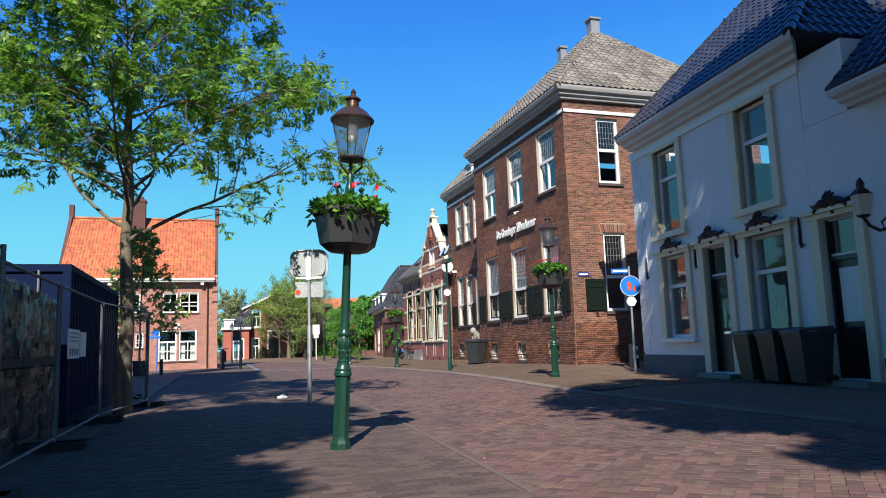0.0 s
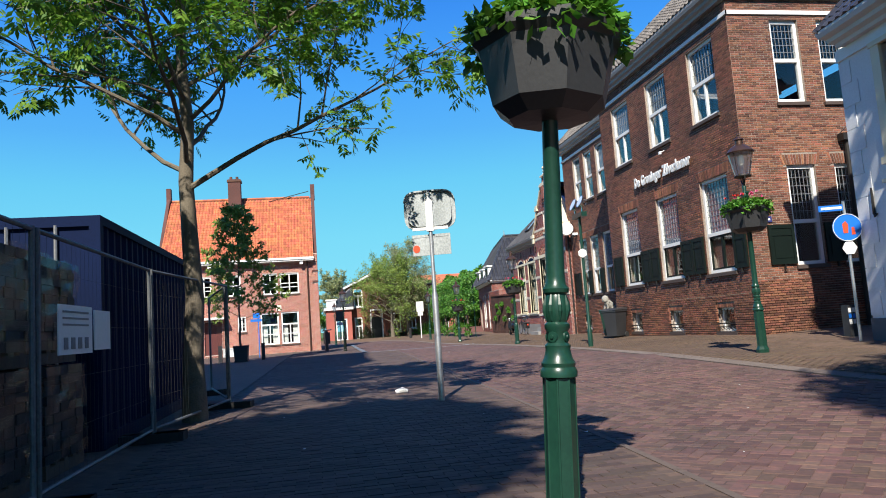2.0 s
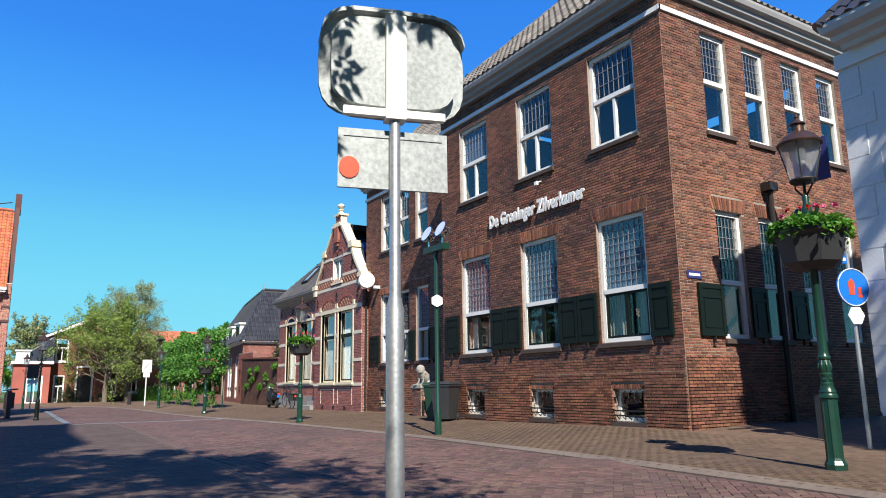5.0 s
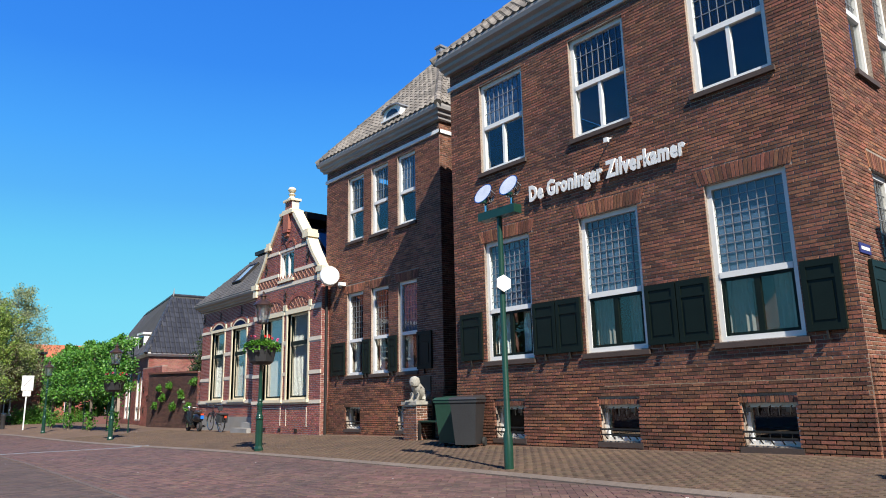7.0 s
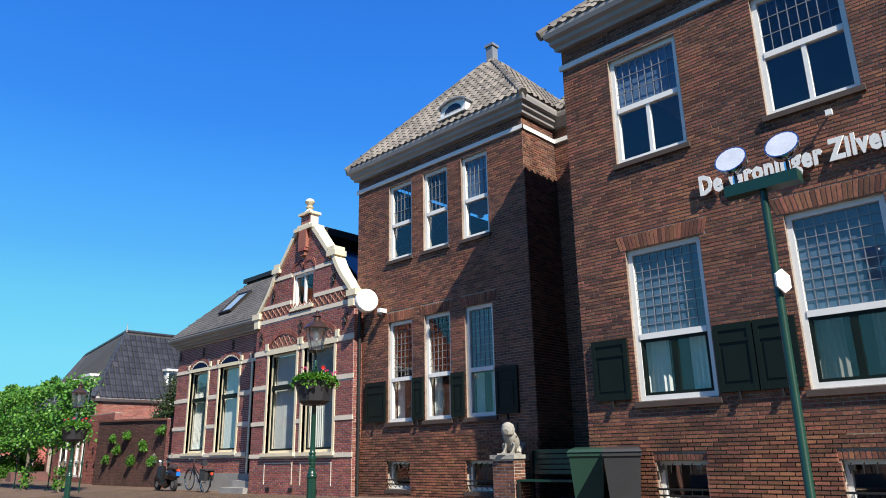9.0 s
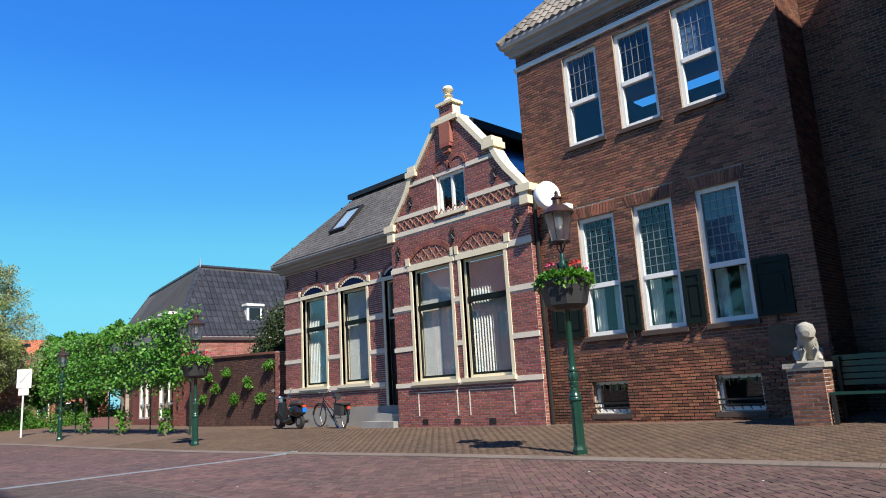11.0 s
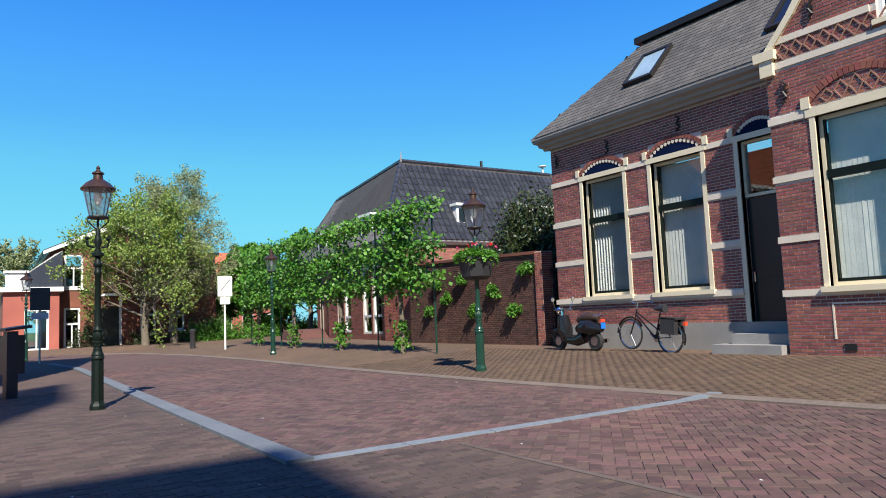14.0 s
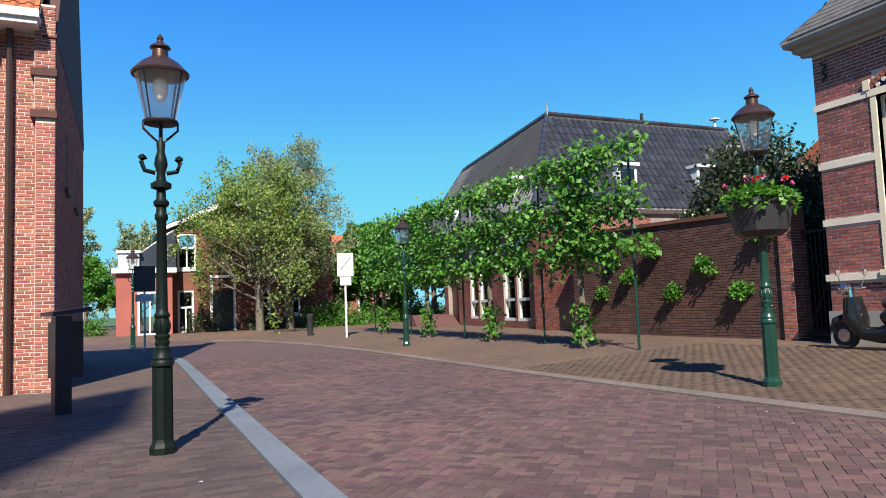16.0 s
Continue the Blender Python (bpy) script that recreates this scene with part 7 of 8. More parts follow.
def street_lamp(at, height, basket=True, turn=0, mat=GREEN_POST, seed=0):
    lamp = thing("street_lamp", "green cast iron street lamp with copper hood" + (" and flower basket" if basket else " and scroll arms"), "street lamp", "street lamps", at=Matrix.Translation(at) @ Matrix.Rotation(radians(turn), 4, "Z"))
    h = height - 1.0
    part("post", Mesh().lathe(post_profile(h), 16), mat, lamp, smooth=True)
    bs = Mesh().lathe([(0.115, -0.05), (0.115, 0.06), (0.095, 0.1), (0.086, 0.13), (0.083, 0.775)], 8)
    ribs = []
    for k in range(8):   # raised ribs on the octagonal base
        a = 2 * math.pi * k / 8
        ribs.append(Mesh().tube([(0.083 * math.cos(a), 0.083 * math.sin(a), 0.12), (0.081 * math.cos(a), 0.081 * math.sin(a), 0.775)], 0.007, 5))
    base = part("post_base", bs, mat, lamp, "panelled octagonal base")
    for rb_ in ribs:
        part("rib", rb_, mat, base)
    vase = part("vase", Mesh().lathe([(0.051, 1.058), (0.062, 1.085), (0.066, 1.14), (0.058, 1.195), (0.051, 1.212)], 16), mat, lamp, "fluted cast vase", smooth=True)
    for k in range(8):   # cast flutes on the vase and small rosettes below it
        a = 2 * math.pi * (k + 0.5) / 8
        c_, s_ = math.cos(a), math.sin(a)
        part("flute", Mesh().tube([(0.055 * c_, 0.055 * s_, 1.07), (0.067 * c_, 0.067 * s_, 1.12), (0.065 * c_, 0.065 * s_, 1.15), (0.054 * c_, 0.054 * s_, 1.205)], [0.006, 0.012, 0.012, 0.005], 5), mat, vase)
        if k % 2 == 0:
            part("rosette", Mesh().lathe([(0.03, 0.0), (0.028, 0.008), (0.012, 0.01), (0.01, 0.016), (0.003, 0.017)], 10, pose(0.05 * c_, 0.05 * s_, 0.985, 0, 90, math.degrees(a))), mat, vase, smooth=True)
    for sgn in (-1, 1):
        sc = Mesh().tube([(sgn * 0.05, 0, h - 0.3), (sgn * 0.14, 0, h - 0.28), (sgn * 0.17, 0, h - 0.2), (sgn * 0.13, 0, h - 0.16)], 0.022, 6)
        sc.lathe([(0.01, -0.03), (0.035, -0.01), (0.035, 0.01), (0.01, 0.03)], 8, pose(sgn * 0.16, 0, h - 0.16))
        part("scroll", sc, mat, lamp, smooth=True)
    lantern_parts(lamp, height - 0.83)
    if basket:
        z0 = height - 1.83
        bk = Mesh().lathe([(0.06, z0 - 0.08), (0.23, z0 - 0.07), (0.32, z0), (0.39, z0 + 0.3), (0.43, z0 + 0.34), (0.435, z0 + 0.39), (0.39, z0 + 0.38)], 8, None, math.pi / 8)
        pot = part("flower_basket", bk, DARK_PLASTIC, lamp, "faceted black plastic flower basket")
        r = random.Random(seed)
        lv, fl, fp = Mesh(), Mesh(), Mesh()
        for k in range(1500):
            a, q = r.uniform(0, 6.283), math.sqrt(r.random()) * 0.44
            z = z0 + 0.38 + 0.2 * (1 - (q / 0.55) ** 2) * r.random() + (0 if q < 0.42 else -r.random() * 0.13)
            leaf_blade(lv, Vector((q * math.cos(a), q * math.sin(a), z)), (rand_dir(r) + Vector((math.cos(a), math.sin(a), 0)) * 0.6).normalized(), (Vector((0, 0, 1)) + rand_dir(r) * 0.7).normalized(), r.uniform(0.05, 0.1), r.uniform(0.04, 0.07))
        for k in range(11):
            a, q = r.uniform(0, 6.283), math.sqrt(r.random()) * 0.46
            c = Vector((q * math.cos(a), q * math.sin(a), z0 + 0.46 + 0.2 * (1 - (q / 0.6) ** 2) + r.uniform(0, 0.05)))
            for j in range(9):
                leaf_blade(fl if k % 2 else fp, c, (rand_dir(r) + Vector((0, 0, 0.5))).normalized(), rand_dir(r), 0.045, 0.04)
        tagged(part("foliage", lv, LEAF_VINE, pot), kind="stuff")
        tagged(part("red_blossom", fl, FLOWER_RED, pot), kind="stuff")
        tagged(part("pink_blossom", fp, FLOWER_PINK, pot), kind="stuff")
    return lamp


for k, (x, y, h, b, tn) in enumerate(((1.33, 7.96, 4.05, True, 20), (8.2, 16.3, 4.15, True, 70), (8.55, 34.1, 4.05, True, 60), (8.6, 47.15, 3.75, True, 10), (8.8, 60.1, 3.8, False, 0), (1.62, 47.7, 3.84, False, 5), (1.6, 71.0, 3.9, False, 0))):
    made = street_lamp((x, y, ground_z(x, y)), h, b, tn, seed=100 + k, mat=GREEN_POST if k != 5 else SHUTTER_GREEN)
    if k == 0:   # this one leans
        made.matrix_basis = pose(x, y, ground_z(x, y), 0, 3.0, 0) @ pose(0, 0, 0, 0, 0, tn) @ Matrix.Diagonal((1, 1, 1.022, 1))

twin = thing("twin_lamp", "slim green mast with two round floodlights and a sign", "street lamp", at=pose(8.27, 24.95, ground_z(8.27, 24.95)))
part("mast", Mesh().lathe([(0.075, -0.05), (0.075, 0.5), (0.05, 0.55), (0.045, 4.0)], 12), GREEN_POST, twin, smooth=True)
part("crossbar", Mesh().box(-0.09, -0.42, 3.98, 0.09, 0.42, 4.12), GREEN_POST, twin)
for y in (-0.3, 0.3):
    hd = part("floodlight", Mesh().lathe([(0.05, -0.15), (0.16, -0.06), (0.19, 0.05), (0.196, 0.08)], 18, pose(0, y, 4.42, 0, -65, 0)).tube([(0, y, 4.12), (0, y, 4.35)], 0.03, 8), CHROME, twin, "round chrome floodlight", smooth=True)
    part("lens", Mesh().lathe([(0.18, 0.081), (0.09, 0.06), (0.04, 0.05), (0.01, 0.075)], 18, pose(0, y, 4.42, 0, -65, 0)), SATIN_STEEL, hd, "bright satin reflector", smooth=True)
part("hex_sign", Mesh().lathe([(0.14, -0.01), (0.14, 0.01)], 6, pose(-0.03, -0.07, 2.87, 0, -90, 72)), LAMP_WHITE, twin, "white hexagonal sign")

# ---- mirror pole, signs ----
mir = thing("traffic_mirror", "grey pole with traffic mirror and sign seen from behind", "traffic mirror", at=pose(1.86, 14.75, ground_z(1.86, 14.75), 0, 0, -16) @ Matrix.Diagonal((0.97, 0.97, 1.06, 1)))
part("pole", Mesh().lathe([(0.048, -0.1), (0.048, 1.45), (0.03, 1.52), (0.03, 2.95)], 12), GALV, mir, smooth=True)
pts = []
for k in range(24):
    a = 2 * math.pi * k / 24
    ca, sa = math.cos(a), math.sin(a)
    pts.append((0.41 * math.copysign(abs(ca) ** 0.45, ca), 2.69 + 0.28 * math.copysign(abs(sa) ** 0.55, sa)))
bk = Mesh().prism(pts, 0.06, 0.09)
bk.prism([(0.85 * x, 2.69 + 0.85 * (z - 2.69)) for x, z in pts], 0.0, 0.06)
part("mirror_back", bk, MIRROR_GREY, mir, "grey mirror back, dark mottling painted for reflection streaks")
part("mirror_glass", Mesh().prism([(0.93 * x, 2.69 + 0.93 * (z - 2.69)) for x, z in pts], 0.091, 0.097), CHROME, mir)
part("mirror_hood", Mesh().prism([(x, z + 0.012) for x, z in pts if z > 2.8] + [(x, z - 0.01) for x, z in pts if z > 2.8][::-1], 0.0, 0.16), MIRROR_GREY, mir)
part("bracket", Mesh().box(-0.055, -0.045, 2.38, 0.055, 0.05, 2.93).box(-0.28, -0.01, 2.4, 0.28, 0.03, 2.44), WHITE, mir)
sg = part("sign_back", Mesh().box(-0.3, 0.035, 2.04, 0.3, 0.055, 2.34).box(-0.27, 0.03, 2.3, 0.27, 0.035, 2.33), MIRROR_GREY, mir, "grey sign back with an orange sticker")
part("sticker", Mesh().lathe([(0.055, 0), (0.055, 0.003)], 14, pose(-0.24, 0.032, 2.14, 90, 0, 0)), SIGN_RED, sg)

foot = thing("footpath_sign", "round blue footpath sign and name board on a pole", "road sign", at=pose(11.38, 17.6, ground_z(11.38, 17.6), 0, 0, -18))
part("pole", Mesh().lathe([(0.032, -0.1), (0.032, 3.0)], 10), GALV, foot, smooth=True)
ds = part("sign_disc", Mesh().lathe([(0.3, -0.012), (0.3, 0.012)], 28, pose(0, -0.05, 2.42, 90, 0, 0)), SIGN_BLUE, foot, "round blue sign")
part("rim", Mesh().tube([(0.29 * math.cos(2 * math.pi * k / 28), -0.066, 2.42 + 0.29 * math.sin(2 * math.pi * k / 28)) for k in range(29)], 0.008, 5), WHITE, ds)
pic = Mesh().prism([(-0.09, 2.3), (0.0, 2.3), (0.02, 2.48), (-0.03, 2.56), (-0.1, 2.5)], -0.068, -0.064).prism([(0.07, 2.26), (0.15, 2.26), (0.13, 2.42), (0.08, 2.42)], -0.068, -0.064)
part("pictogram", pic, SIGN_RED, ds)
part("hex_plate", Mesh().lathe([(0.15, -0.01), (0.15, 0.01)], 6, pose(0, -0.05, 1.98, 90, 0, 0)), LAMP_WHITE, foot, "small white hexagonal plate")
nb = part("name_board", Mesh().box(-0.52, -0.02, 2.8, 0.02, 0.0, 2.93), SIGN_BLUE, foot, "blue street name board")
part("text_bar", Mesh().box(-0.47, -0.026, 2.84, -0.05, -0.021, 2.89), WHITE, nb)
info = single("info_post", Mesh().box(-0.1, -0.1, -0.1, 0.1, 0.1, 0.75), DARK_PLASTIC, "dark post with rows of blue and white stickers", "post", at=pose(12.0, 18.6, 0.05))
for k in range(3):
    for j in (-0.05, 0.05):
        part("sticker", Mesh().box(j - 0.035, -0.106, 0.32 + k * 0.13, j + 0.035, -0.102, 0.42 + k * 0.13), SIGN_BLUE if k % 2 else WHITE, info)
flag = thing("hanging_banner", "navy sign board with white triangle mark on wall bracket", "banner")
part("banner", Mesh().box(14.16, 19.2, 5.08, 14.18, 19.95, 5.98), NAVY, flag)
part("mark", Mesh().prism([(0.5, 0.1), (0.0, 0.1), (0.25, -0.33)][::-1], -0.004, 0.0), WHITE, flag, "white triangular mark").matrix_basis = Matrix.Translation((14.154, 19.32, 5.62)) @ Matrix.Rotation(radians(90), 4, "Z")
part("bracket", Mesh().tube([(14.15, 20.74, 5.32), (14.17, 19.95, 5.7), (14.17, 19.25, 6.0)], 0.015, 6), GALV, flag)
part("downpipe", Mesh().tube([(14.28, 20.62, 5.2), (14.28, 20.62, -0.05)], 0.06, 8).box(14.12, 20.5, 5.15, 14.4, 20.72, 5.34), BLACK_IRON, museum, "dark downpipe with a hopper head")

wl = thing("wall_lantern", "black iron lantern on a scrolled wall bracket", "wall lamp", at=WH @ Matrix.Translation((8.7, 0, -0.26)))
part("bracket", Mesh().tube([(0, 0, 2.95), (0, -0.2, 2.9), (0, -0.4, 2.98), (0, -0.5, 3.12)], 0.03, 6).tube([(0, 0, 3.15), (0, -0.15, 3.05), (0, -0.1, 2.9)], 0.02, 6), BLACK_IRON, wl)
ln_ = Mesh().lathe([(0.07, 3.12), (0.12, 3.16)], 6).lathe([(0.19, 3.5), (0.1, 3.6), (0.06, 3.62), (0.07, 3.7), (0.02, 3.8)], 6)
part("lantern_hood", ln_, BLACK_IRON, wl).matrix_basis = Matrix.Translation((0, -0.5, 0))
part("lantern_glass", Mesh().lathe([(0.11, 3.16), (0.17, 3.5)], 6), SAND, wl).matrix_basis = Matrix.Translation((0, -0.5, 0))

clock = thing("wall_clock", "round white double-faced clock on the museum wall", "clock", at=pose(12.35, 37.1, 5.22))
part("case", Mesh().lathe([(0.3, -0.1), (0.33, -0.06), (0.33, 0.06), (0.3, 0.1)], 26, pose(0, 0, 0, 90, 0, -20)), LAMP_WHITE, clock, smooth=True)
part("dial", Mesh().lathe([(0.29, 0.1), (0.29, 0.106)], 26, pose(0, 0, 0, 90, 0, -20)), WHITE, clock)
part("arm", Mesh().tube([(0.0, 0, 0), (0.42, 0, 0)], 0.03, 6), BLACK_IRON, clock)
cctv = thing("security_camera", "small white surveillance camera under the clock", "camera", at=pose(12.6, 36.75, 4.92))
part("housing", Mesh().box(-0.1, -0.06, -0.05, 0.14, 0.06, 0.06), WHITE, cctv)
part("dome", Mesh().lathe([(0.07, 0), (0.065, -0.06), (0.03, -0.1)], 10, pose(-0.05, 0, -0.06)), DARK_PLASTIC, cctv)

for x, y, lab in ((9.1, 67.2, "tall white square sign on a pale pole"),):
    s = thing("zone_sign", lab, "road sign", at=pose(x, y, ground_z(x, y)))
    part("pole", Mesh().lathe([(0.04, -0.1), (0.04, 2.9)], 10), WHITE, s)
    b = part("board", Mesh().box(-0.32, -0.06, 2.35, 0.32, -0.04, 3.25).box(-0.22, -0.06, 2.0, 0.22, -0.04, 2.33), WHITE, s)
    part("stroke", Mesh().tube([(-0.2, -0.064, 2.6), (0.22, -0.064, 3.1)], 0.02, 4), STONE_GREY, b)
s = thing("dark_sign", "dark back of a square road sign on a pole", "road sign", at=pose(1.95, 67.8, -0.22))
part("pole", Mesh().lathe([(0.04, -0.1), (0.04, 3.0)], 10), GALV, s)
part("board", Mesh().box(-0.35, -0.05, 2.1, 0.35, -0.03, 3.0), DARK_PLASTIC, s)
part("plate", Mesh().box(-0.3, -0.05, 1.75, 0.3, -0.03, 2.0), GREY_BACK, s)

# ---- loose things ----
def wheelie_bin(at, turn, mat, label):
    b = thing("wheelie_bin", label, "bin", "wheelie bins", at=Matrix.Translation(at) @ Matrix.Rotation(radians(turn), 4, "Z"))
    part("body", Mesh().add([(-0.22, -0.25, 0.06), (0.22, -0.25, 0.06), (0.22, 0.25, 0.06), (-0.22, 0.25, 0.06), (-0.29, -0.34, 0.95), (0.29, -0.34, 0.95), (0.29, 0.34, 0.95), (-0.29, 0.34, 0.95)], [(0, 3, 2, 1), (4, 5, 6, 7), (0, 1, 5, 4), (1, 2, 6, 5), (2, 3, 7, 6), (3, 0, 4, 7)]).box(-0.31, -0.36, 0.93, 0.31, 0.36, 0.99), mat, b)
    part("lid", Mesh().add([(-0.32, -0.38, 0.995), (0.32, -0.38, 0.995), (0.32, 0.36, 0.995), (-0.32, 0.36, 0.995), (-0.28, -0.34, 1.04), (0.28, -0.34, 1.04), (0.28, 0.34, 1.08), (-0.28, 0.34, 1.08)], [(0, 3, 2, 1), (4, 5, 6, 7), (0, 1, 5, 4), (1, 2, 6, 5), (2, 3, 7, 6), (3, 0, 4, 7)]).tube([(-0.25, 0.42, 1.0), (0.25, 0.42, 1.0)], 0.018, 6), mat, b)
    for x in (-0.28, 0.28):
        part("wheel", Mesh().lathe([(0.1, -0.025), (0.1, 0.025)], 14, pose(x, 0.24, 0.1, 0, 90, 0)), RUBBER, b)


BIN_GREEN = material("bin_green", (0.012, 0.05, 0.03), (0.01, 0.035, 0.022), rough=0.5)
wheelie_bin((10.7, 28.55, ground_z(10.7, 28.55)), -60, DARK_PLASTIC, "dark grey plastic wheelie bin by the museum wall")
wheelie_bin((10.95, 29.35, ground_z(10.95, 29.35)), -65, BIN_GREEN, "green plastic wheelie bin by the museum wall")
for s0, mt in ((5.6, BIN_GREEN), (6.35, DARK_PLASTIC), (7.1, DARK_PLASTIC)):
    p = WH @ Vector((s0, -0.5, 0))
    wheelie_bin((p.x, p.y, ground_z(p.x, p.y)), -100, mt, "wheelie bin standing before the white house")

# bench and lion beside the museum entrance
bench = thing("garden_bench", "dark green slatted bench in the recess between the museum blocks", "bench", at=pose(11.9, 30.65, ground_z(11.9, 30.65), 0, 0, 90))
for k in range(4):
    part("seat_slat", Mesh().box(-0.95, -0.25 + k * 0.12, 0.43, 0.95, -0.15 + k * 0.12, 0.47), GREEN_POST, bench)
for k in range(5):
    part("back_slat", Mesh().box(-0.95, -0.29 - k * 0.015, 0.56 + k * 0.1, 0.95, -0.26 - k * 0.015, 0.64 + k * 0.1), GREEN_POST, bench)
for x in (-0.85, 0.85):
    part("leg", Mesh().box(x - 0.03, -0.28, -0.02, x + 0.03, -0.22, 1.02).box(x - 0.03, 0.18, -0.02, x + 0.03, 0.24, 0.43).box(x - 0.03, -0.22, 0.38, x + 0.03, 0.18, 0.43), BLACK_IRON, bench)
pier = thing("entrance_pier", "brick pier with a stone cap by the museum entrance", "pier", at=pose(11.95, 31.85, 0))
brick_box("shaft", pier, -0.3, -0.28, -0.05, 0.3, 0.28, 0.98, BRICK_BROWN, rng, mortar=MORTAR_PALE)
part("cap", Mesh().box(-0.34, -0.32, 0.98, 0.34, 0.32, 1.06), MUSEUM_STONE, pier)
li = Mesh()
li.tube([(0.3, 0, 0.12), (0.1, 0, 0.2), (-0.08, 0, 0.34), (-0.16, 0, 0.44)], [0.14, 0.17, 0.15, 0.12], 10)
li.lathe([(0.02, -0.14), (0.12, -0.1), (0.15, 0.0), (0.12, 0.1), (0.03, 0.15)], 12, pose(-0.2, 0, 0.5))
li.tube([(-0.22, 0, 0.5), (-0.34, 0, 0.46)], [0.08, 0.055], 8)
for y in (-0.09, 0.09):
    li.tube([(-0.1, y, 0.36), (-0.2, y, 0.18), (-0.2, y, 0.02), (-0.3, y, 0.02)], [0.07, 0.055, 0.05, 0.04], 7)
    li.tube([(0.25, y * 1.4, 0.18), (0.08, y * 1.6, 0.1), (0.0, y * 1.6, 0.03)], [0.11, 0.08, 0.05], 7)
li.box(-0.36, -0.2, -0.0, 0.36, 0.2, 0.03)
single("lion_statue", li, MUSEUM_STONE, "weathered stone lion sitting on a brick pier", "statue", smooth=True, at=pose(11.95, 31.85, 1.06, 0, 0, 20))

# building-site container, fence, stone pallets
cont = thing("shipping_container", "dark blue corrugated steel container on the square", "container", at=pose(0, 0, -0.115))
cx0, cx1, cy0, cy1, ct = -4.67, -2.23, 12.7, 18.75, 2.6
part("corner_frame", Mesh().box(cx1 - 0.12, cy0, 0.0, cx1, cy0 + 0.12, ct).box(cx0, cy0, 0, cx0 + 0.12, cy0 + 0.12, ct).box(cx1 - 0.12, cy1 - 0.12, 0, cx1, cy1, ct).box(cx0, cy1 - 0.12, 0, cx0 + 0.12, cy1, ct)
     .box(cx1 - 0.1, cy0 + 0.12, ct - 0.1, cx1, cy1 - 0.12, ct).box(cx1 - 0.1, cy0 + 0.12, 0.0, cx1, cy1 - 0.12, 0.16).box(cx0 + 0.12, cy0, ct - 0.12, cx1 - 0.12, cy0 + 0.1, ct).box(cx0 + 0.12, cy0, 0, cx1 - 0.12, cy0 + 0.1, 0.16), CONTAINER_BLUE, cont)
part("roof_panel", Mesh().box(cx0 + 0.02, cy0 + 0.1, ct - 0.05, cx1 - 0.1, cy1 - 0.1, ct - 0.02), CONTAINER_BLUE, cont)
cor = Mesh()
y, k = cy0 + 0.12, 0
xs = []
while y < cy1 - 0.14:
    for dx, dy in ((0.0, 0.07), (-0.036, 0.068), (-0.036, 0.07), (0.0, 0.068)):
        xs.append((cx1 - 0.02 + dx, y))
        y += dy
for back in (0.0, -0.003):
    for z in (0.16, ct - 0.1):
        cor.v += [(xa + back, ya, z) for xa, ya in xs]
n_ = len(xs)
for k in range(n_ - 1):
    cor.f += [(k, k + 1, n_ + k + 1, n_ + k), (2 * n_ + k, 3 * n_ + k, 3 * n_ + k + 1, 2 * n_ + k + 1), (n_ + k, n_ + k + 1, 3 * n_ + k + 1, 3 * n_ + k), (k, 2 * n_ + k, 2 * n_ + k + 1, k + 1)]
part("side_panel", cor, CONTAINER_BLUE, cont, "corrugated side")
part("end_door", Mesh().box(cx0 + 0.12, cy0 + 0.04, 0.16, -3.46, cy0 + 0.08, ct - 0.12).box(-3.44, cy0 + 0.04, 0.16, cx1 - 0.12, cy0 + 0.08, ct - 0.12), CONTAINER_BLUE, cont)
for x in (-4.2, -3.7, -3.2, -2.7):
    part("locking_bar", Mesh().tube([(x, cy0 + 0.01, 0.12), (x, cy0 + 0.01, ct - 0.1)], 0.02, 6), GALV, cont)
part("back_panel", Mesh().box(cx0, cy0 + 0.12, 0.1, cx0 + 0.03, cy1 - 0.12, ct - 0.03).box(cx0 + 0.12, cy1 - 0.06, 0.1, cx1 - 0.12, cy1 - 0.02, ct - 0.03), CONTAINER_BLUE, cont)


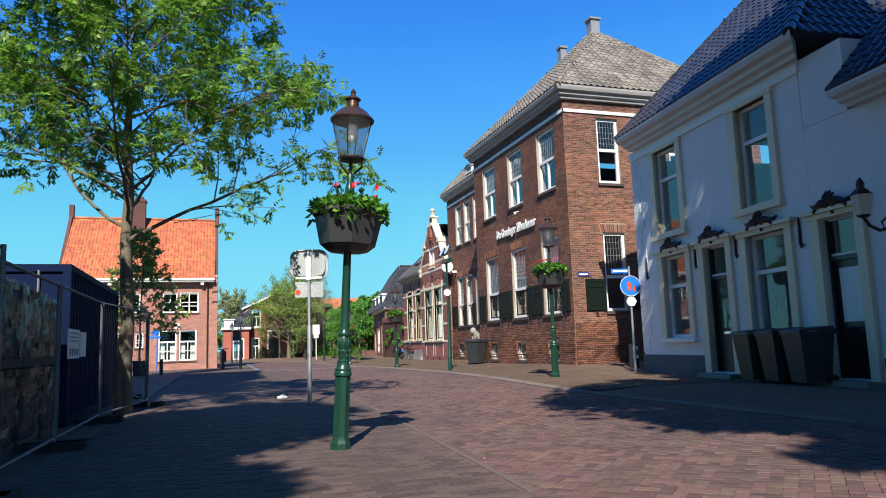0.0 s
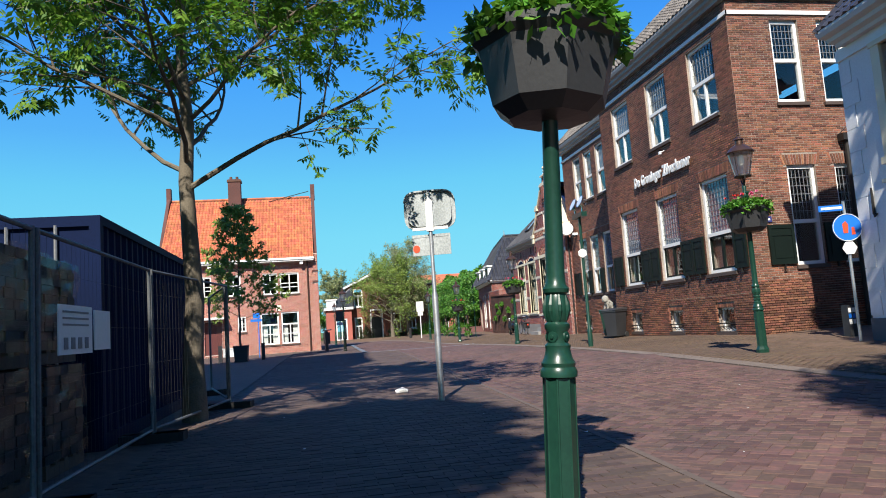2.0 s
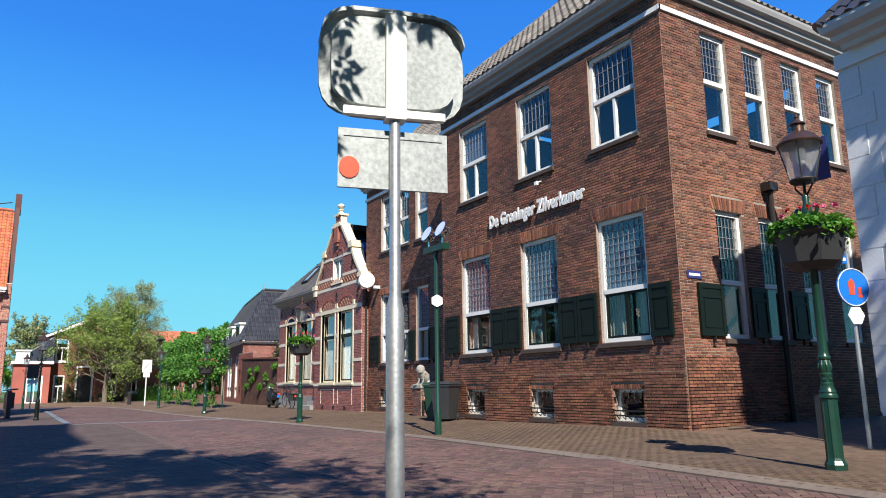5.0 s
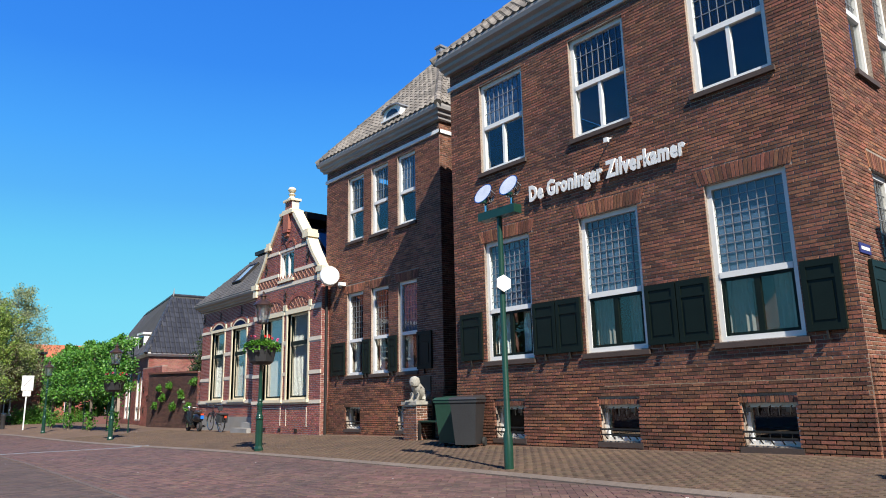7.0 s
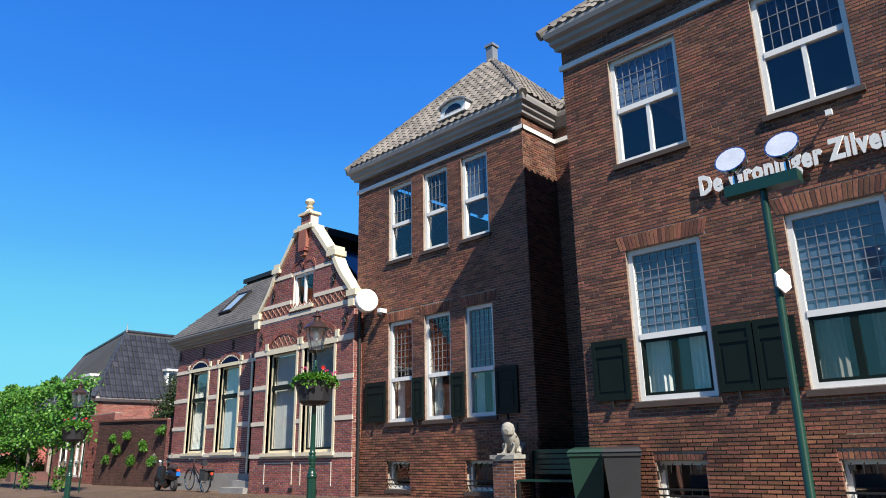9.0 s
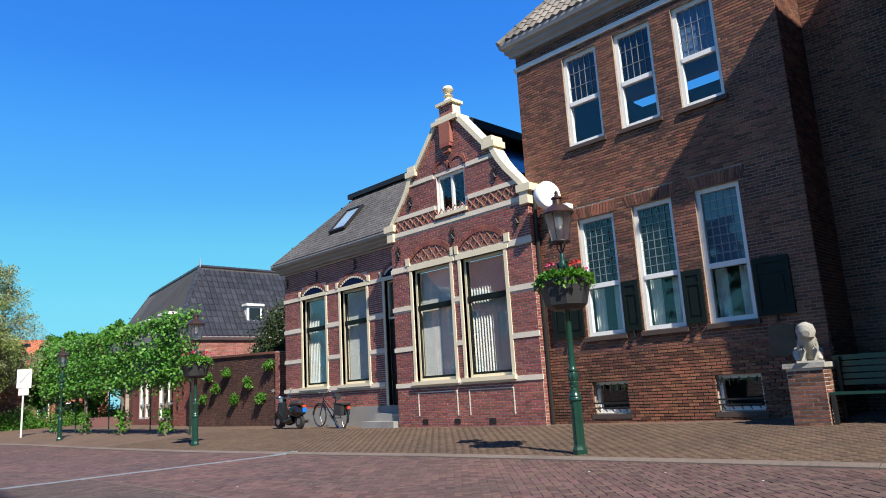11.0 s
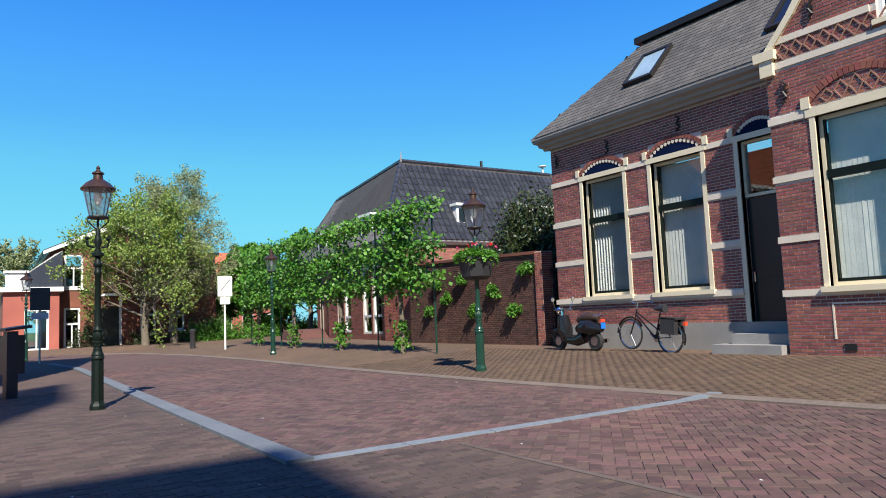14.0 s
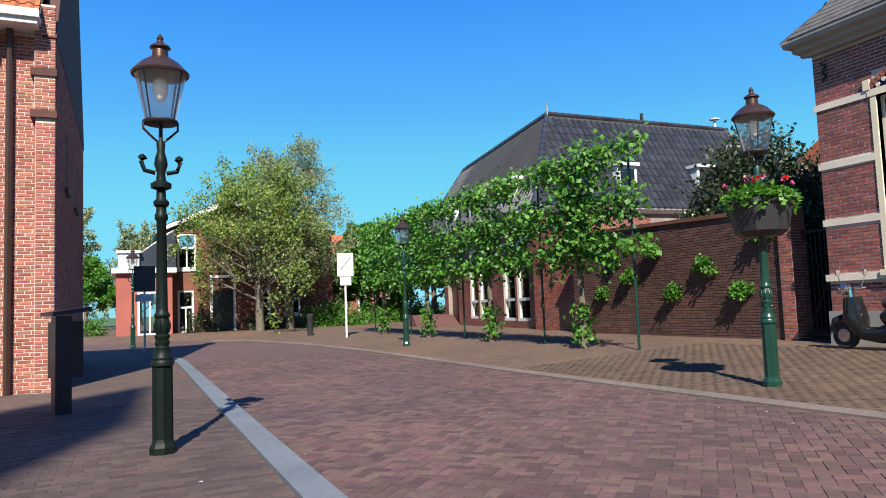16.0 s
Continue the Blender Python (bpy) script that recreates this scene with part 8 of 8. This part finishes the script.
def pallet(at, seed, layers):
    r = random.Random(seed)
    p = thing("stone_pallet", "pallet of grey paving stones in torn plastic wrap", "pallet", "stone pallets", at=Matrix.Translation((at[0], at[1], at[2] + ground_z(at[0], at[1]))))
    wd = Mesh()
    for x in (-0.45, 0, 0.45):
        wd.box(x - 0.05, -0.5, 0, x + 0.05, 0.5, 0.1)
    for k in range(5):
        wd.box(-0.5, -0.5 + k * 0.225, 0.1, 0.5, -0.4 + k * 0.225, 0.125)
    part("pallet_base", wd, WOOD_DARK, p)
    st2 = Mesh()
    for l_ in range(layers):
        for i in range(5):
            for j in range(5):
                x, y = -0.4 + i * 0.2, -0.4 + j * 0.2
                j1, j2 = r.uniform(-0.012, 0.012), r.uniform(-0.012, 0.012)
                if 0 < i < 4 and 0 < j < 4 and l_ < layers - 1:
                    continue
                st2.box(x - 0.095 + j1, y - 0.095 + j2, 0.128 + l_ * 0.085, x + 0.095 + j1, y + 0.095 + j2, 0.208 + l_ * 0.085)
    tagged(part("paving_stones", st2, PALLET_STONE, p), kind="stuff")
    wr = Mesh()   # loose, creased film round the stack
    top = 0.14 + layers * 0.085
    ring_ = [(-0.51, -0.51), (0.51, -0.51), (0.51, 0.51), (-0.51, 0.51), (-0.51, -0.51)]
    base_k, cols, rows_ = len(wr.v), 24, 9
    for q in range(rows_):
        for c_ in range(cols):
            e_, f_ = divmod(c_ * 4 / cols, 1)
            (xa, ya), (xb, yb) = ring_[int(e_)], ring_[int(e_) + 1]
            g_ = 1 + r.uniform(0.0, 0.07)
            wr.v.append(((xa + (xb - xa) * f_) * g_, (ya + (yb - ya) * f_) * g_, 0.12 + (top - 0.12) * q / (rows_ - 1) + r.uniform(-0.03, 0.03)))
    for q in range(rows_ - 1):
        for c_ in range(cols):
            if r.random() < 0.8:
                n_ = (c_ + 1) % cols
                wr.f.append((q * cols + c_, q * cols + n_, (q + 1) * cols + n_, (q + 1) * cols + c_))
    part("plastic_wrap", wr, WRAP, p, "torn clear plastic film")
    return p


for x, y, z in ((-2.75, 11.6, 0), (-2.75, 10.4, 0), (-2.75, 9.2, 0), (-2.8, 11.55, 1.0), (-2.75, 10.4, 1.0), (-2.7, 9.25, 1.0), (-3.9, 11.5, 0), (-3.9, 10.3, 0), (-3.9, 11.45, 1.0)):
    pallet((x, y, z), int(y * 10 + z * 7), 10)


def fence_panel(x0, y0, x1, y1):
    f = thing("site_fence", "galvanised mesh site fence panel on rubber feet", "fence", "site fence panels")
    d = Vector((x1 - x0, y1 - y0, 0))
    L = d.length
    F = Matrix(((d.x / L, -d.y / L, 0, x0), (d.y / L, d.x / L, 0, y0), (0, 0, 1, ground_z(x0, y0)), (0, 0, 0, 1)))
    f.matrix_basis = F
    part("fence_frame", Mesh().tube([(0.03, 0, 0.02), (0.03, 0, 2.0)], 0.021, 8).tube([(L - 0.03, 0, 0.02), (L - 0.03, 0, 2.0)], 0.021, 8).tube([(0.03, 0, 1.98), (L - 0.03, 0, 1.98)], 0.018, 6).tube([(0.03, 0, 0.14), (L - 0.03, 0, 0.14)], 0.018, 6), FENCE_SHADED, f)
    me_ = Mesh()
    x = 0.1
    while x < L - 0.05:
        me_.tube([(x, 0, 0.14), (x, 0, 1.98)], 0.001, 3)
        x += 0.105
    for z in (0.5, 0.9, 1.3, 1.7):
        me_.tube([(0.03, 0, z), (L - 0.03, 0, z)], 0.001, 3)
    part("wire_mesh", me_, FENCE_WIRE, f)
    for x in (0.0, L):
        part("foot_block", Mesh().box(x - 0.11, -0.35, -0.04, x + 0.11, 0.35, 0.1), RUBBER, f)
    return f


fence_panel(-1.82, 6.3, -1.82, 9.68)
fence_panel(-1.82, 9.72, -1.8, 13.05)
fence_panel(-1.8, 13.09, -1.34, 16.4)
fence_panel(-1.38, 16.45, -2.1, 19.6)
fp = fence_panel(-1.55, 6.25, -4.9, 6.1)
nt = thing("site_notice", "white site notices tied to the fence", "notice", at=pose(-1.76, 9.95, -0.115, 0, 0, 90))
part("board", Mesh().box(0.0, -0.01, 1.08, 0.78, 0.0, 1.46), WHITE, nt)
part("board", Mesh().box(0.85, -0.01, 1.1, 1.3, 0.0, 1.44), WHITE, nt)
bars = Mesh()
for k in range(3):
    bars.box(0.08, -0.014, 1.3 + k * 0.05, 0.68, -0.011, 1.315 + k * 0.05)
for k in range(4):
    bars.box(0.1 + k * 0.16, -0.014, 1.12, 0.19 + k * 0.16, -0.011, 1.21)
part("text_bar", bars, STONE_GREY, nt)
post_ = single("steel_post", Mesh().tube([(0, 0, -0.05), (0, 0, 2.4)], 0.035, 8).tube([(0.12, 0.05, -0.05), (0.12, 0.05, 2.4)], 0.035, 8), GALV, "pair of steel scaffold posts by the fence", "post", at=pose(-1.95, 6.6, -0.115))

# bollards and litter bin by the red house
for x, y in ((-2.8, 42.5), (-5.0, 42.8), (-6.6, 43.5)):
    single("bollard", Mesh().box(-0.09, -0.09, -0.1, 0.09, 0.09, 0.8).box(-0.1, -0.1, 0.8, 0.1, 0.1, 0.86), DARK_PLASTIC, "square black bollard on the square", "bollard", "bollards", at=pose(x, y, ground_z(x, y)))
single("utility_box", Mesh().box(-0.35, -0.2, -0.1, 0.35, 0.2, 0.55).box(-0.38, -0.23, 0.55, 0.38, 0.23, 0.62), GREY_BACK, "small grey utility cabinet by the house wall", "utility box", at=pose(-6.0, 54.4, -0.25))
lb = thing("litter_bin", "grey-brown steel litter bin on a post by the house corner", "litter bin", at=pose(0.55, 51.4, -0.22, 0, 0, 20))
part("post", Mesh().box(-0.1, -0.09, -0.05, 0.1, 0.09, 1.28), DARK_PLASTIC, lb)
part("canister", Mesh().box(-0.05, 0.1, 0.45, 0.3, 0.42, 1.2), DARK_PLASTIC, lb)
part("cap", Mesh().add([(-0.14, -0.12, 1.28), (0.34, -0.12, 1.33), (0.34, 0.44, 1.33), (-0.14, 0.44, 1.28), (-0.14, -0.12, 1.33), (0.34, -0.12, 1.39), (0.34, 0.44, 1.39), (-0.14, 0.44, 1.33)], [(0, 3, 2, 1), (4, 5, 6, 7), (0, 1, 5, 4), (1, 2, 6, 5), (2, 3, 7, 6), (3, 0, 4, 7)]), DARK_PLASTIC, lb)
single("street_bollard", Mesh().lathe([(0.13, -0.1), (0.13, 0.85), (0.16, 0.9), (0.16, 1.0), (0.05, 1.05)], 12), DARK_PLASTIC, "round dark bollard on the pavement", "bollard", smooth=True, at=pose(8.6, 71.0, -0.2))
single("road_sign_blue", Mesh().box(-0.3, -0.02, 2.3, 0.1, 0.0, 2.6).box(-0.45, -0.02, 2.1, 0.2, 0.0, 2.24).tube([(0.0, 0.03, -0.1), (0, 0.03, 2.6)], 0.03, 8), SIGN_BLUE, "blue direction signs on a pole by the red-roofed house", "road sign", at=pose(-3.4, 47.5, -0.2))
r = random.Random(5)
lit = Mesh()
for k in range(70):
    x, y = r.uniform(-0.5, 7.5), r.uniform(5, 48)
    s = r.uniform(0.008, 0.022)
    z = ground_z(x, y) + 0.004
    a = r.uniform(0, 3.1)
    lit.add([(x + s * math.cos(a + q) * r.uniform(0.6, 1.3), y + s * math.sin(a + q), z + 0.002 * (j % 2)) for j, q in enumerate((0, 1.5, 3.1, 4.6))], [(0, 1, 2, 3)])
single("litter", lit, LAMP_WHITE, "white droppings and scraps scattered over the clinkers", "litter", kind="stuff")
pb = Mesh().tube([(-0.1, 0, 0.02), (0.02, 0.01, 0.045), (0.11, -0.01, 0.02)], [0.03, 0.05, 0.025], 8)
single("paper_bag", pb, LAMP_WHITE, "crumpled white paper on the paving", "litter", at=pose(1.45, 16.4, ground_z(1.45, 16.4) + 0.01), smooth=True)


# ---- bicycle and scooter ----
def ring(m, c, radius, tube_r, axis_turn, n=28, sides=6):
    pts = [Vector((radius * math.cos(2 * math.pi * k / n), 0, radius * math.sin(2 * math.pi * k / n))) for k in range(n + 1)]
    return m.tube([Vector(c) + p for p in pts], tube_r, sides)


bike = thing("bicycle", "black city bicycle with panniers leaning at the house wall", "bicycle", at=pose(12.35, 46.0, ground_z(12.35, 46.0) + 0.005, 0, 4, -90))
# local x points from rear to front, along the wall
for nm, x in (("front_wheel", -0.55), ("rear_wheel", 0.55)):
    wh = part(nm, ring(Mesh(), (x, 0, 0.345), 0.33, 0.02, 0), RUBBER, bike)
    part("rim", ring(Mesh(), (x, 0, 0.345), 0.305, 0.011, 0), CHROME, wh)
    sp = Mesh()
    for k in range(18):
        a = 2 * math.pi * k / 18
        sp.tube([(x, 0.0, 0.345), (x + 0.3 * math.cos(a), 0, 0.345 + 0.3 * math.sin(a))], 0.0018, 3)
    part("spokes", sp, CHROME, wh)
fr = Mesh().tube([(0.16, 0, 0.3), (0.28, 0, 0.85)], 0.018, 7).tube([(0.16, 0, 0.3), (-0.38, 0, 0.78)], 0.02, 7).tube([(0.2, 0, 0.5), (-0.37, 0, 0.84)], 0.016, 7).tube([(0.16, 0, 0.3), (0.55, 0, 0.345)], 0.012, 6).tube([(0.27, 0, 0.78), (0.55, 0, 0.345)], 0.01, 6).tube([(-0.36, 0, 0.92), (-0.42, 0, 0.68), (-0.55, 0, 0.345)], 0.017, 7)
part("bicycle_frame", fr, BLACK_GLOSS, bike, smooth=True)
part("handlebar", Mesh().tube([(-0.36, 0, 0.9), (-0.34, 0, 1.05), (-0.3, 0.25, 1.08), (-0.14, 0.29, 1.05)], 0.012, 6).tube([(-0.34, 0, 1.05), (-0.3, -0.25, 1.08), (-0.14, -0.29, 1.05)], 0.012, 6), CHROME, bike)
part("saddle", Mesh().tube([(0.14, 0, 0.93), (0.28, 0, 0.95), (0.42, 0, 0.96)], [0.03, 0.07, 0.1], 8).tube([(0.28, 0, 0.85), (0.29, 0, 0.93)], 0.014, 6), DARK_PLASTIC, bike, smooth=True)
part("pannier", Mesh().box(0.42, -0.17, 0.42, 0.78, -0.05, 0.76).box(0.42, 0.05, 0.42, 0.78, 0.17, 0.76).box(0.38, -0.17, 0.74, 0.82, 0.17, 0.78), DARK_PLASTIC, bike, "black double panniers")
part("mudguard", Mesh().tube([(0.55 + 0.38 * math.cos(a), 0, 0.345 + 0.38 * math.sin(a)) for a in [radians(q) for q in range(-20, 170, 15)]], 0.02, 5).tube([(-0.55 + 0.38 * math.cos(a), 0, 0.345 + 0.38 * math.sin(a)) for a in [radians(q) for q in range(30, 190, 15)]], 0.02, 5), BLACK_GLOSS, bike)
part("rear_light", Mesh().box(0.9, -0.04, 0.62, 0.96, 0.04, 0.7), SIGN_RED, bike)
part("kickstand", Mesh().tube([(0.2, 0.02, 0.28), (0.3, 0.16, 0.0)], 0.012, 5), GALV, bike)
part("crank", Mesh().lathe([(0.09, -0.01), (0.09, 0.01)], 16, pose(0.16, 0.03, 0.3, 90, 0, 0)).tube([(0.16, 0.05, 0.3), (0.28, 0.05, 0.2)], 0.012, 5).tube([(0.16, -0.05, 0.3), (0.04, -0.05, 0.4)], 0.012, 5), CHROME, bike)

sc = thing("motor_scooter", "glossy black motor scooter with chrome trim parked by the house", "scooter", at=pose(12.3, 48.2, ground_z(12.3, 48.2), 0, 0, -90))
for nm, x in (("front_wheel", -0.62), ("rear_wheel", 0.62)):
    wh = part(nm, Mesh().lathe([(0.1, -0.045), (0.2, -0.055), (0.225, -0.03), (0.225, 0.03), (0.2, 0.055), (0.1, 0.045)], 20, pose(x, 0, 0.225, 90, 0, 0)), RUBBER, sc, smooth=True)
    part("rim", Mesh().lathe([(0.11, -0.06), (0.11, 0.06)], 16, pose(x, 0, 0.225, 90, 0, 0)), CHROME, wh)
body = Mesh()
body.tube([(0.05, 0, 0.5), (0.25, 0, 0.56), (0.55, 0, 0.55), (0.85, 0, 0.5)], [0.1, 0.2, 0.21, 0.07], 12)
body.tube([(-0.35, 0, 0.26), (0.0, 0, 0.24), (0.3, 0, 0.34)], [0.1, 0.14, 0.16], 10)
part("body", body, BLACK_GLOSS, sc, smooth=True)
part("leg_shield", Mesh().tube([(-0.33, 0, 0.24), (-0.42, 0, 0.5), (-0.46, 0, 0.85)], [0.12, 0.2, 0.14], 10), BLACK_GLOSS, sc, smooth=True)
part("front_mudguard", Mesh().tube([(-0.87, 0, 0.3), (-0.78, 0, 0.44), (-0.6, 0, 0.5), (-0.46, 0, 0.42)], [0.05, 0.09, 0.1, 0.07], 9), BLACK_GLOSS, sc, smooth=True)
part("seat", Mesh().tube([(0.08, 0, 0.73), (0.3, 0, 0.79), (0.6, 0, 0.8), (0.75, 0, 0.76)], [0.08, 0.12, 0.12, 0.06], 10), material("brown_leather", (0.05, 0.028, 0.02), rough=0.5), sc, "brown leather seat", smooth=True)
part("handlebar", Mesh().tube([(-0.45, -0.32, 1.0), (-0.48, 0, 1.0), (-0.45, 0.32, 1.0)], 0.02, 7).tube([(-0.46, 0, 0.8), (-0.48, 0, 1.02)], 0.05, 8), CHROME, sc)
part("headlight", Mesh().lathe([(0.03, -0.06), (0.09, -0.02), (0.1, 0.04)], 12, pose(-0.55, 0, 0.98, 0, -90, 0)), CHROME, sc, smooth=True)
for y in (-0.34, 0.34):
    part("mirror", Mesh().tube([(-0.46, y * 0.7, 1.02), (-0.44, y, 1.22)], 0.008, 5).lathe([(0.055, -0.01), (0.055, 0.01)], 10, pose(-0.44, y, 1.26, 0, 90, 0)), CHROME, sc)
part("number_plate", Mesh().box(0.88, -0.07, 0.52, 0.895, 0.07, 0.66), SIGN_BLUE, sc, "plain blue plate")
part("tail_light", Mesh().box(0.84, -0.06, 0.68, 0.9, 0.06, 0.74), SIGN_RED, sc)
part("luggage_rack", Mesh().tube([(0.72, -0.12, 0.82), (0.95, -0.12, 0.86), (0.95, 0.12, 0.86), (0.72, 0.12, 0.82)], 0.012, 5), CHROME, sc)
part("exhaust", Mesh().tube([(0.2, 0.14, 0.2), (0.5, 0.17, 0.2), (0.85, 0.18, 0.24)], [0.025, 0.05, 0.05], 8), CHROME, sc)

# ---- bricks of the walls and clinkers of the paving ----
PLINTH_STEPS = (0.78, 1.02, 1.28, 1.55)
add_bricks(wf, bricks_front, I, BRICK_BROWN, BRICK_BROWN_PIECE, (4.0, 0.95, 8.8, 1.9), rng, steps=PLINTH_STEPS)
add_bricks(ws, bricks_side, I, BRICK_BROWN, BRICK_BROWN_PIECE, None, rng, steps=PLINTH_STEPS)
add_bricks(wb, bricks_b, I, BRICK_BROWN, BRICK_BROWN_PIECE, None, rng, steps=PLINTH_STEPS)
add_bricks(wj, bricks_j, I, BRICK_BROWN, BRICK_BROWN_PIECE, None, rng, steps=PLINTH_STEPS)
add_bricks(wb2, bricks_b2, I, BRICK_BROWN, BRICK_BROWN_PIECE, None, rng, steps=PLINTH_STEPS)
add_bricks(house, gbricks, HG, BRICK_RED, BRICK_RED_PIECE, (0.0, 1.2, 5.2, 3.2), rng)
add_bricks(house, lbricks, HL, BRICK_RED, BRICK_RED_PIECE, None, rng)
add_bricks(red, rbricks, RH, BRICK_ORANGE, BRICK_RED_PIECE, None, rng)
add_bricks(red, rsbricks, RS, BRICK_ORANGE, BRICK_RED_PIECE, None, rng)
add_bricks(gwall, gwbricks, GWM, BRICK_DARK, BRICK_RED_PIECE, None, rng)
add_bricks(dark, dbricks, DF, BRICK_RED, BRICK_RED_PIECE, None, rng)
add_bricks(dark, dsbricks, DS, BRICK_RED, BRICK_RED_PIECE, None, rng)
CLINKER_BROWN = material("brown_clinker", (0.112, 0.071, 0.043), (0.066, 0.043, 0.029), rough=0.85, scale=0.5, fine=22, island=0.2, vary_hue=0.012, bump=0.3)
CLINKER_SQUARE = material("square_clinker", (0.085, 0.055, 0.044), (0.055, 0.037, 0.032), rough=0.85, scale=0.5, fine=22, island=0.3, vary_hue=0.015, bump=0.3)
paving(road, left_edge, right_edge, 3.0, 60.0, 0.2, 0.1, "herringbone", CLINKER, CLINKER_PIECE, (3.2, 34.5, 4.6, 40.0), 301)
paving(square, lambda y: -1.6, left_edge, 2.5, 52.0, 0.2, 0.1, "running", CLINKER_SQUARE, CLINKER_PIECE, (9, 9, 9, 9), 302)
paving(pavement, right_edge, lambda y: 12.4 if y > 30 else 11.2, 12.0, 52.0, 0.2, 0.1, "running", CLINKER_BROWN, CLINKER_PIECE, (9, 9, 9, 9), 303)
